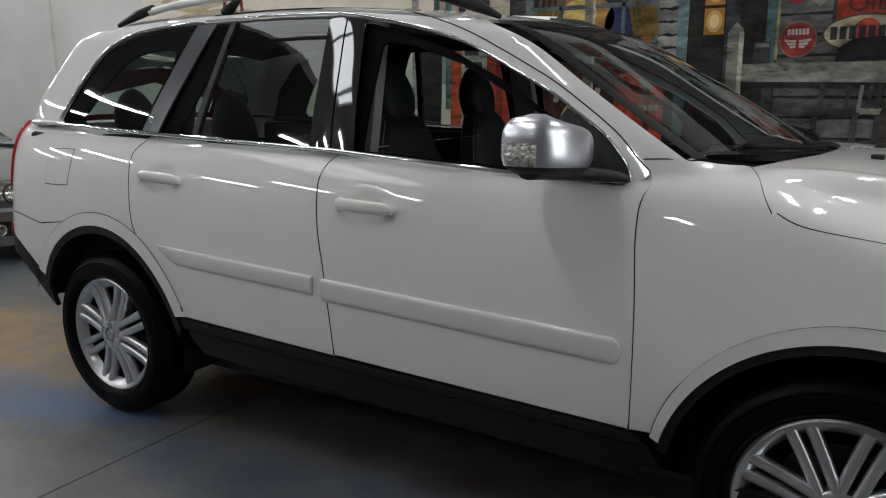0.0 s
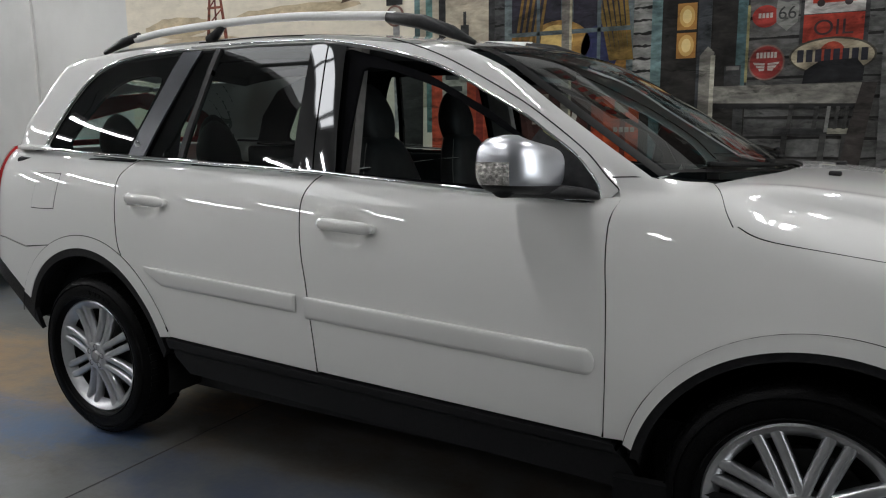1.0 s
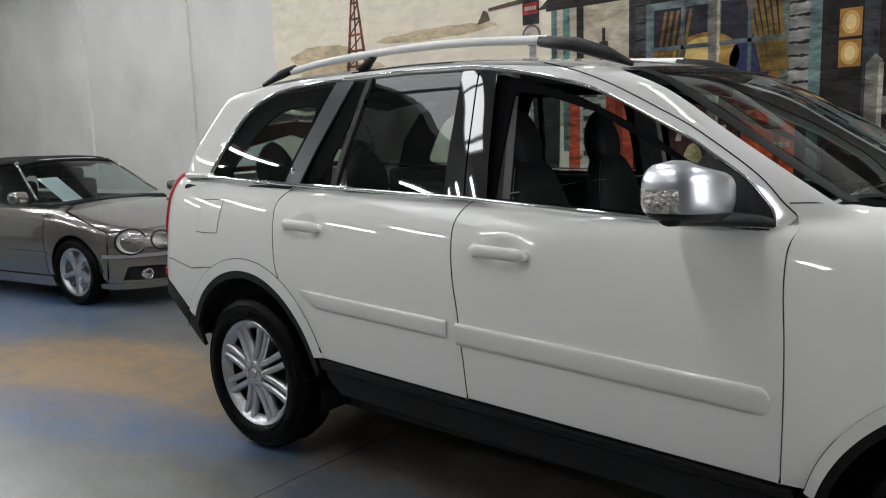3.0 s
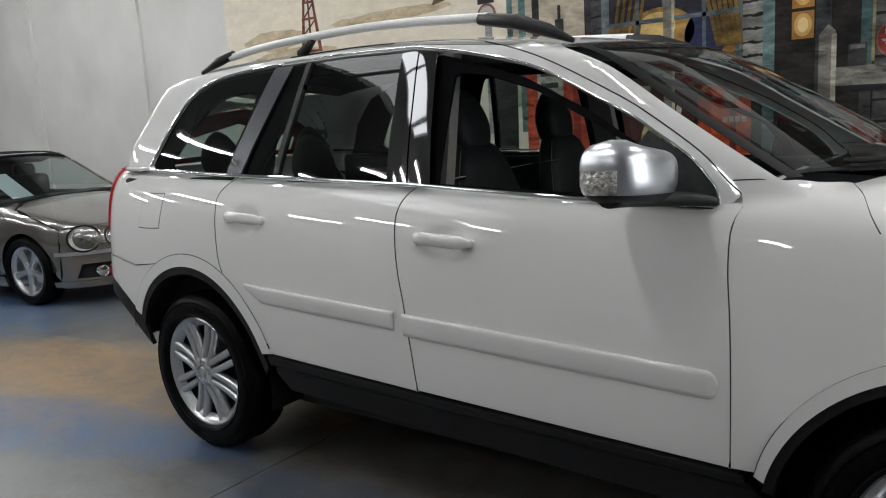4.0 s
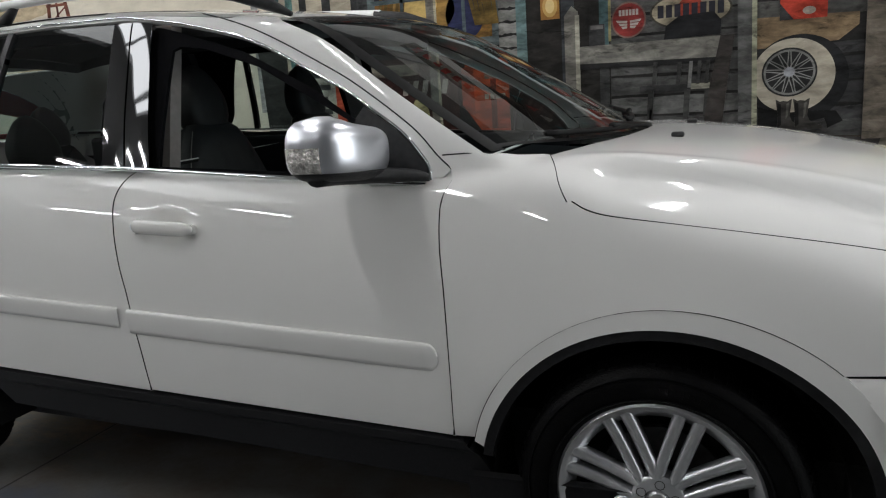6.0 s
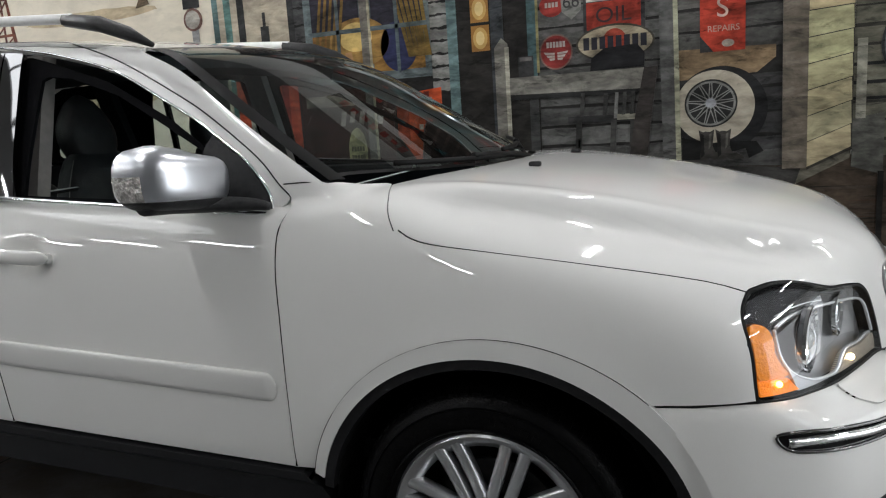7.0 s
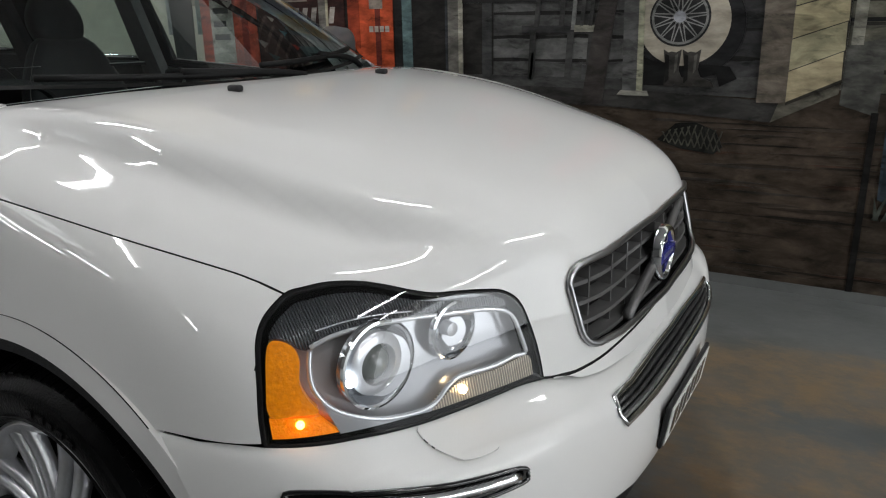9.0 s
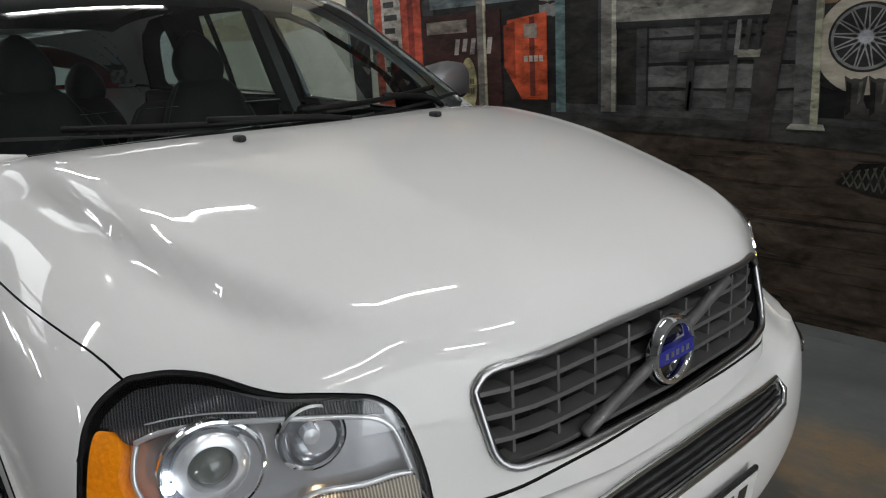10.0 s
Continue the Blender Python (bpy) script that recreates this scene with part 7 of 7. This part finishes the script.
for i in range(26):
    a = radians(i * 360 / 26)
    b = a + (0.32 if i % 2 else -0.32)
    p, q = (0.405 + 0.03 * math.cos(a), 1.357 + 0.028 * math.sin(a)), (0.405 + 0.128 * math.cos(b), 1.355 + 0.120 * math.sin(b))
    n = (-(q[1] - p[1]), q[0] - p[0])
    L = math.hypot(*n) / 0.0028
    patch("wire_spoke", [(p[0] + n[0] / L, p[1] + n[1] / L), (p[0] - n[0] / L, p[1] - n[1] / L), (q[0] - n[0] / L, q[1] - n[1] / L), (q[0] + n[0] / L, q[1] + n[1] / L)], (0.30, 0.30, 0.29), 9, parent=sw_)
patch("wheel_boss", oval(0.405, 1.357, 0.030, 0.028, 20), (0.42, 0.43, 0.46), 10, parent=sw_)
for bx in (0.0, 0.095):
    bt = patch("painted_boot", [(0.335 + bx, 1.20), (0.36 + bx, 1.185), (0.375 + bx, 1.19), (0.40 + bx, 1.185), (0.425 + bx, 1.20), (0.415 + bx, 1.10), (0.43 + bx, 1.065), (0.49 + bx, 1.04), (0.50 + bx, 1.02), (0.42 + bx, 1.018), (0.40 + bx, 1.03), (0.385 + bx, 1.018), (0.345 + bx, 1.018), (0.35 + bx, 1.10)], (0.060, 0.056, 0.05), 9 + bx * 4, "old grey boot")
    patch("boot_shade", [(0.345 + bx, 1.18), (0.365 + bx, 1.17), (0.37 + bx, 1.05), (0.35 + bx, 1.03)], (0.018, 0.017, 0.016), 9.7 + bx * 4, parent=bt)
    patch("boot_light", [(0.395 + bx, 1.17), (0.41 + bx, 1.18), (0.405 + bx, 1.10), (0.393 + bx, 1.08)], (0.13, 0.125, 0.11), 9.7 + bx * 4, parent=bt)
patch("wheel_shade", [(0.24, 1.02), (0.36, 1.02), (0.60, 1.08), (0.62, 1.02), (0.70, 1.06), (0.66, 1.12), (0.3, 1.14), (0.24, 1.16)], (0.012, 0.012, 0.012), 6.6, "dark shade under the wheel")
# corner of the shack with cream clapboard end
cp = patch("corner_post", [(0.80, 0.95), (0.93, 0.95), (0.925, 2.5), (0.79, 2.5)], (0.17, 0.145, 0.115), 12, "brown corner post")
z = 0.95
for i in range(11):
    h = 0.147
    t = max(0, 0.11 - 0.016 * i)
    patch("clapboard", [(0.93, z + 0.006), (1.155, z + t + 0.006), (1.15, z + h + max(0, t - 0.016)), (0.927, z + h)], (0.50 * rng.uniform(0.85, 1.1), 0.45 * rng.uniform(0.9, 1.05), 0.27), 11, "", 0.25, 5, cp)
    z += h
patch("clapboard_shadow", [(0.93, 0.94), (1.16, 1.05), (1.155, 2.5), (0.93, 2.5)], (0.06, 0.055, 0.045), 10, parent=cp)
pf = patch("porch_floor", [(-1.30, 1.00), (0.25, 0.985), (0.80, 0.97), (0.90, 0.95), (1.16, 1.06), (1.10, 1.08), (0.3, 1.05), (-1.3, 1.06)], (0.075, 0.075, 0.072), 5, "grey porch floor edge")
patch("porch_face", [(-1.30, 0.93), (0.10, 0.90), (0.87, 0.855), (0.90, 0.955), (0.25, 0.99), (-1.30, 1.01)], (0.050, 0.048, 0.045), 5.5, parent=pf)
patch("porch_corner", [(0.87, 0.855), (1.15, 1.0), (1.16, 1.065), (0.90, 0.955)], (0.15, 0.14, 0.11), 6, parent=pf)
bk_ = patch("painted_basket", [(0.33, 0.74), (0.45, 0.70), (0.62, 0.68), (0.66, 0.72), (0.62, 0.80), (0.52, 0.84), (0.42, 0.83)], (0.020, 0.020, 0.018), 6, "grey wire basket", 0.7, 22)
for i in range(9):
    a = 0.36 + i * 0.032
    patch("basket_wire", [(a, 0.735 - i * 0.005), (a + 0.007, 0.735 - i * 0.005), (a + 0.040, 0.825 - abs(i - 4) * 0.007), (a + 0.033, 0.825 - abs(i - 4) * 0.007)], (0.10, 0.098, 0.075), 7, parent=bk_)
    patch("basket_wire", [(a + 0.03, 0.725 - i * 0.004), (a + 0.037, 0.725 - i * 0.004), (a - 0.002, 0.815 - abs(i - 4) * 0.008), (a - 0.009, 0.815 - abs(i - 4) * 0.008)], (0.085, 0.083, 0.065), 7.5, parent=bk_)
# yard behind: pale boards, fence, tyres, drums
patch("yard_backing", rect(1.16, 5.0, 0.98, 2.82), (0.045, 0.043, 0.036), 1, "dark gaps between the yard boards", 0.4, 5)
boards(1.16, 5.0, 1.0, 2.8, 0.105, (0.155, 0.15, 0.115), 2, 0.004, "yard_board")
for x in (1.20, 2.02, 2.8):
    patch("yard_post", rect(x - 0.025, x + 0.025, 1.22, 1.66), (0.34, 0.33, 0.27), 4, "pale fence post")
for z in (1.33, 1.42, 1.52):
    patch("fence_wire", rect(1.16, 3.4, z - 0.009, z + 0.009), (0.025, 0.025, 0.025), 3, "dark fence rail")
patch("yard_wall", [(1.16, 0.95), (1.32, 0.9), (1.32, 1.25), (1.16, 1.22)], (0.13, 0.13, 0.115), 3, "grey low wall")
for cx, cz, r in ((1.56, 1.62, 0.27), (1.80, 1.66, 0.24)):
    ty = patch("painted_tyre", oval(cx, cz, r, r * 0.98, 36), (0.040, 0.042, 0.045), 5, "old grey tyre on the drum")
    for k in range(3):
        ring("tyre_groove", cx, cz, r * (0.95 - 0.1 * k), r * (0.93 - 0.1 * k), 0.008, (0.12, 0.125, 0.13), 6, parent=ty)
    patch("tyre_hole", oval(cx, cz, r * 0.52, r * 0.5, 28), (0.015, 0.015, 0.015), 6, parent=ty)
dr = patch("painted_drum", [(1.37, 0.52), (1.46, 0.48), (1.80, 0.48), (1.89, 0.54), (1.93, 1.33), (1.85, 1.38), (1.62, 1.40), (1.42, 1.38), (1.35, 1.33)], (0.050, 0.068, 0.085), 7, "blue oil drum with an orange disc")
patch("drum_light", [(1.68, 0.50), (1.86, 0.53), (1.90, 1.33), (1.70, 1.36)], (0.10, 0.16, 0.185), 8, parent=dr)
patch("drum_dark", [(1.38, 0.54), (1.48, 0.51), (1.48, 1.35), (1.37, 1.32)], (0.035, 0.045, 0.055), 8, parent=dr)
for z in (0.66, 0.69, 0.72, 1.12, 1.15, 1.18):
    patch("drum_rib", [(1.365, z), (1.62, z - 0.02), (1.905, z), (1.905, z + 0.013), (1.62, z - 0.007), (1.365, z + 0.013)], (0.03, 0.035, 0.04), 9, parent=dr)
ring("drum_lip", 1.64, 1.35, 0.29, 0.04, 0.012, (0.02, 0.022, 0.025), 9, parent=dr)
patch("drum_disc", oval(1.625, 0.955, 0.172, 0.150, 40), (0.34, 0.23, 0.12), 10, "orange-cream disc", parent=dr)
ring("disc_rim", 1.625, 0.955, 0.180, 0.158, 0.012, (0.04, 0.04, 0.04), 11, parent=dr)
bars(1.63, 1.0, 0.28, 0.085, 4, (0.06, 0.05, 0.05), 12, dr)
lettering("OIL", 1.63, 0.89, 0.09, (0.06, 0.05, 0.04), 12, dr)
patch("dark_drum", [(1.98, 0.40), (2.55, 0.40), (2.57, 1.24), (2.3, 1.28), (1.97, 1.24)], (0.030, 0.032, 0.035), 7, "dark oil drum")
for z in (0.62, 0.9, 1.1):
    patch("dark_drum_rib", rect(1.98, 2.56, z, z + 0.015), (0.07, 0.07, 0.075), 8)
for i in range(90):
    x = rng.uniform(1.33, 2.6)
    h = rng.uniform(0.06, 0.17)
    l = rng.uniform(-0.05, 0.05)
    c = rng.uniform(0.6, 1.3)
    patch("grass_blade", [(x - 0.012, 0.42), (x + 0.012, 0.42), (x + l, 0.44 + h)], (0.075 * c, 0.085 * c, 0.07 * c), 9 + (i % 4) * 0.5)
patch("panel_joint", rect(1.295, 1.325, 0.05, 0.92), (0.018, 0.017, 0.016), 6, "dark upright joint")

# ---- silver convertible with a black soft top, parked behind ----
SILVER = mat("silver_paint", (0.25, 0.24, 0.225), 0.22, 0.75, 1.0, scale=700, vary=0.06)
FABRIC = mat("black_soft_top", (0.014, 0.014, 0.015), 0.85, scale=50, vary=0.3, bump=0.3, bscale=500)
FABRIC.node_tree.nodes["Principled BSDF"].inputs["Specular IOR Level"].default_value = 0.1
conv = empty("convertible", "silver two-door convertible with black fabric roof, parked by the wall", "car", -7.1, 0.98, 0, 9)

CW = Curve((-3.75, 0.66), (-3.5, 0.80), (-3.0, 0.85), (-2.0, 0.87), (-1.0, 0.872), (0.0, 0.865), (0.4, 0.83), (0.7, 0.74))
CT = Curve((0.1, 0.07), (0.25, 0.03), (0.45, 0.004), (0.58, 0.0), (0.72, 0.012), (0.85, 0.05), (1.0, 0.13))
CB = Curve((-3.8, 0.93), (-3.0, 0.975), (-2.0, 0.965), (-0.8, 0.945), (-0.4, 0.925), (0.0, 0.875), (0.4, 0.79), (0.65, 0.71), (0.9, 0.60))
CN = Curve((0.0, 0.80), (0.3, 0.775), (0.5, 0.70), (0.65, 0.60), (0.78, 0.45), (0.9, 0.2))


def conv_body(p):
    x, y, z = p[..., 0], np.abs(p[..., 1]), p[..., 2]
    return smax(0.03, y - (CW(x) - CT(z)), (z - (CB(x) - 0.06 * (y / 0.8) ** 2)) * 0.97, (x - (CN(y) - 0.25 * np.clip(z - 0.55, 0, 1) + 0.03)) * 0.85, -x - 3.7)


def conv_cabin(p):
    x, y, z = p[..., 0], np.abs(p[..., 1]), p[..., 2]
    return smax(0.03, (y - (0.74 - 0.42 * (z - 0.93))) * 0.9, z - (1.375 - 0.03 * (y / 0.6) ** 2 - 0.05 * np.clip((-1.9 - x), 0, 2) ** 2), (x - (-0.42 - (z - 0.92) / 0.56 - 0.20 * (y / 0.7) ** 2)) * 0.5, (-x - (3.1 - (z - 0.95) * 1.1)) * 0.7)


CONV_WR = 0.315
C_LINE = [(-0.42, 0.905), (-0.25, 0.862), (0.1, 0.79), (0.30, 0.735), (0.42, 0.68)]
C_LINE3 = on(SIDE, conv_body, C_LINE)
C_FRONT = [(float(C_LINE3[-1][1]), 0.68), (-0.68, 0.695), (-0.55, 0.70), (-0.3, 0.705), (0.0, 0.708)]
C_FRONT3 = on(FRONT, conv_body, C_FRONT)
C_EDGE3 = on(SIDE, conv_body, [(0.42, 0.62), (0.42, 0.45), (0.38, 0.22)])
for left in MIRRORED:
    arch_f, arch_r = arc(0, CONV_WR, 0.345, -6, 186, 26), arc(-2.715, CONV_WR, 0.345, 186, -6, 26)
    wing = arch_f + [(-0.42, 0.26)] + C_LINE + [(0.42, 0.62), (0.42, 0.45), (0.38, 0.22)]
    panel("front_wing", wing, SIDE, conv_body, SILVER, conv, left=left, edge_material=SEAL_AND_GAP, step=0.05)
    panel("door", [(-0.425, 0.26), (-0.425, 0.90), (-0.6, 0.915), (-1.75, 0.93), (-1.80, 0.6), (-1.72, 0.26)], SIDE, conv_body, SILVER, conv, left=left, edge_material=SEAL_AND_GAP, step=0.06)
    panel("rear_quarter", [(-1.73, 0.26), (-1.81, 0.6), (-1.76, 0.93), (-3.3, 0.94), (-3.6, 0.85), (-3.6, 0.35)] + arch_r, SIDE, conv_body, SILVER, conv, left=left, step=0.06)
    panel("side_skirt", [(-0.36, 0.25), (-0.36, 0.155), (-2.35, 0.155), (-2.35, 0.25)], SIDE, conv_body, SILVER, conv, "silver side skirt", 0.06, 0, 0.04, 0.012, left)
    panel("side_strip", [(-0.40, 0.45), (-1.80, 0.47), (-1.80, 0.505), (-0.40, 0.485)], SIDE, conv_body, SILVER, conv, "silver rubbing strip", 0.05, 0, 0.01, 0.010, left)
    panel("side_window", [(-0.75, 0.96), (-2.1, 0.965), (-2.2, 1.20), (-1.75, 1.31), (-1.35, 1.32)], SIDE, conv_cabin, CLEAR, conv, "clear side pane", 0.06, 0, 0, -0.004, left)
    pts = on(SIDE, conv_cabin, [(-0.72, 0.955), (-0.93, 1.09), (-1.13, 1.22), (-1.31, 1.325)], 0.006)
    tube("screen_pillar", flip(pts, left), 0.014, SILVER, conv, "silver windscreen pillar", 8)
    s = -1 if left else 1
    part("door_mirror", box_bm(-0.74, -0.60, *sorted((s * -1.0, s * -0.84)), 0.945, 1.06, 0.045, 3), SILVER, conv, "silver door mirror", True)
    # twin oval lamps
    for cy, cz, ry, rz, nm in ((-0.675, 0.600, 0.135, 0.112, "outer_headlamp"), (-0.455, 0.600, 0.092, 0.086, "inner_headlamp")):
        c = on(FRONT, conv_body, [(cy, cz)], 0.0)[0]
        h = lathe(nm, [(0.0005, 0.030), (0.03, 0.026), (0.06, 0.012), (0.082, -0.010), (0.09, -0.03)], LENS, conv, "clear oval headlamp", 28, "x")
        r = lathe("lamp_bowl", [(0.0005, -0.05), (0.03, -0.045), (0.06, -0.03), (0.084, -0.008)], SILVER_RING, h, "bright bowl", 28, "x")
        lathe("lamp_bulb", [(0.0005, 0.0), (0.02, -0.008), (0.026, -0.03)], GLOSS_BLACK, r, "dark lens", 16, "x")
        lathe("lamp_ring", [(0.084, -0.012), (0.089, 0.003), (0.096, -0.003), (0.098, -0.03)], SEAL_AND_GAP, h, "black surround", 28, "x")
        h.scale = (1, ry / 0.092, rz / 0.088)
        h.location = (c[0] + 0.004, c[1] * (-1 if left else 1), c[2])
        h.rotation_euler = (0, radians(-14), radians((-34 if abs(cy) > 0.55 else -18) * (-1 if left else 1)))
    fg = lathe("fog_lamp", [(0.0005, 0.006), (0.035, 0.004), (0.045, 0.0), (0.05, 0.01), (0.054, 0.0), (0.054, -0.03)], REFLECTOR, conv, "round fog lamp", 24, "x")
    fg.location = (0.68, s * -0.585, 0.30)

hc = [(p[0], p[1]) for p in C_LINE3] + [(p[0], p[1]) for p in C_FRONT3[1:]]
bonnet_c = hc + [(x, -y) for x, y in hc[::-1][1:]]
panel("bonnet", bonnet_c, TOP, conv_body, SILVER, conv, "silver bonnet", 0.05, 0.002, 0.02, edge_material=SEAL_AND_GAP)
fe = C_FRONT[::-1] + [(float(p[1]), float(p[2])) for p in C_EDGE3]
fr_c = fe + [(-y, z) for y, z in fe[::-1][:-1]]
gr_hole = [(-0.30, 0.53), (0.30, 0.53), (0.36, 0.66), (-0.36, 0.66)]
low_hole = [(-0.28, 0.24), (0.28, 0.24), (0.34, 0.38), (-0.34, 0.38)]
fog_hole = [(-0.74, 0.25), (-0.38, 0.24), (-0.36, 0.33), (-0.48, 0.372), (-0.71, 0.375)]
panel("front_bumper", fr_c, FRONT, conv_body, SILVER, conv, "silver front bumper", 0.035, 0.0, 0.03, holes=(gr_hole, low_hole, fog_hole, [(-y, z) for y, z in fog_hole]))
panel("bumper_backing", [(-0.76, 0.22), (0.76, 0.22), (0.6, 0.67), (-0.6, 0.67)], FRONT, conv_body, BLACK_PLASTIC, conv, "black opening", 0.08, 0, 0, -0.045)
panel("bumper_strip", [(-0.82, 0.455), (0.82, 0.455), (0.82, 0.485), (-0.82, 0.485)], FRONT, conv_body, SATIN, conv, "bright bumper strip", 0.05, 0, 0.01, 0.010)
panel("front_lip", [(-0.82, 0.17), (0.82, 0.17), (0.80, 0.225), (-0.80, 0.225)], FRONT, conv_body, SILVER, conv, "silver front lip", 0.06, 0, 0.02, 0.018)
for z in (0.555, 0.585, 0.615, 0.645):
    tube("grille_slat", on(FRONT, conv_body, [(y, z) for y in np.linspace(-0.33, 0.33, 9)], -0.012), 0.007, CHROME, conv, "chrome grille slat", 6)
ws_c = spline([(-1.31, -0.565), (-1.20, 0), (-1.31, 0.565)], 5) + spline([(-0.70, 0.715), (-0.50, 0.35), (-0.45, 0), (-0.50, -0.35), (-0.70, -0.715)], 5)
panel("windscreen", ws_c, TOP, conv_cabin, SCREEN, conv, "clear windscreen", 0.06, 0, 0)
tube("screen_header", on(TOP, conv_cabin, [(-1.30, -0.55), (-1.22, -0.25), (-1.20, 0), (-1.22, 0.25), (-1.30, 0.55)], 0.004), 0.016, SATIN, conv, "bright screen header", 6)
top_c = spline([(-1.22, -0.54), (-1.17, 0), (-1.22, 0.54)], 5) + [(-1.7, 0.60), (-2.3, 0.60), (-2.8, 0.60), (-3.0, 0.3), (-3.0, -0.3), (-2.8, -0.60), (-2.3, -0.60), (-1.7, -0.60)]
panel("soft_top", top_c, TOP, conv_cabin, FABRIC, conv, "black fabric roof", 0.06, 0, 0.05, 0.012)
for left in MIRRORED:
    panel("soft_top_side", [(-1.30, 1.335), (-1.75, 1.315), (-2.2, 1.205), (-2.1, 0.96), (-3.0, 0.97), (-2.85, 1.18), (-2.4, 1.33), (-1.8, 1.375)], SIDE, conv_cabin, FABRIC, conv, "black fabric roof side", 0.06, 0, 0.02, 0.010, left)
box("cabin_tub", -3.0, -0.6, -0.70, 0.70, 0.30, 0.85, CABIN, conv, "dark cabin", 0.03)
box("dashboard", -0.95, -0.5, -0.68, 0.68, 0.70, 0.93, CABIN, conv, "dark dashboard", 0.04)
for y in (-0.36, 0.36):
    part("seat_back", box_bm(-1.75, -1.58, y - 0.22, y + 0.22, 0.7, 1.12, 0.06, 3), LEATHER, conv, "dark seat back", True)
    part("headrest", box_bm(-1.78, -1.66, y - 0.12, y + 0.12, 1.08, 1.24, 0.05, 3), LEATHER, conv, "dark headrest", True)
paper = box("paper_sheet", -0.19, 0.19, -0.15, 0.15, 0, 0.002, mat("white_paper", (0.88, 0.89, 0.90), 0.8, scale=5, vary=0.03), conv, "white sheet behind the windscreen")
paper.matrix_basis = pose(-0.86, -0.36, 1.04, 0, 40, 20)
for x in (0.0, -2.715):
    for left in MIRRORED:
        w = new("wheel")
        w.parent = conv
        w["label"] = "silver five-spoke wheel"
        w.location = (x, 0.765 if left else -0.765, CONV_WR)
        w.rotation_euler = (0, radians(20), math.pi if left else 0)
        lathe("tyre", [(0.225, -0.075), (0.24, -0.10), (0.28, -0.108), (0.305, -0.09), (0.315, -0.06), (0.315, 0.07), (0.29, 0.10), (0.22, 0.08)], RUBBER, w, "black tyre", 48)
        lathe("rim", [(0.195, -0.06), (0.21, -0.088), (0.226, -0.092), (0.23, -0.08), (0.20, 0.05), (0.03, 0.05)], ALLOY, w, "", 40)
        lathe("hub", [(0.0005, -0.08), (0.05, -0.078), (0.065, -0.065), (0.065, 0.0)], ALLOY, w, "", 24)
        for k in range(5):
            bm = bmesh.new()
            prev = None
            for r, hw, yy in ((0.045, 0.034, -0.078), (0.12, 0.028, -0.074), (0.21, 0.040, -0.084)):
                cur = [bm.verts.new(v) for v in ((r, yy + 0.03, -hw), (r, yy, -hw * 0.7), (r, yy, hw * 0.7), (r, yy + 0.03, hw))]
                if prev:
                    for i in range(4):
                        bm.faces.new((prev[i], prev[(i + 1) % 4], cur[(i + 1) % 4], cur[i]))
                prev = cur
            sp = part("spoke", bm, ALLOY, w)
            sp.rotation_euler = (0, radians(72 * k), 0)
        n = 16
        V = [(x + 0.35 * math.cos(math.pi * k / n), yy * (1 if left else -1), CONV_WR + 0.35 * math.sin(math.pi * k / n)) for k in range(n + 1) for yy in (0.84, 0.45)]
        mesh_object("wheel_housing", V, [(2 * k, 2 * k + 1, 2 * k + 3, 2 * k + 2) for k in range(n)], BLACK_PLASTIC, conv, "dark wheel housing")
box("underbody", -3.4, 0.5, -0.62, 0.62, 0.16, 0.34, BLACK_PLASTIC, conv, "dark underbody")
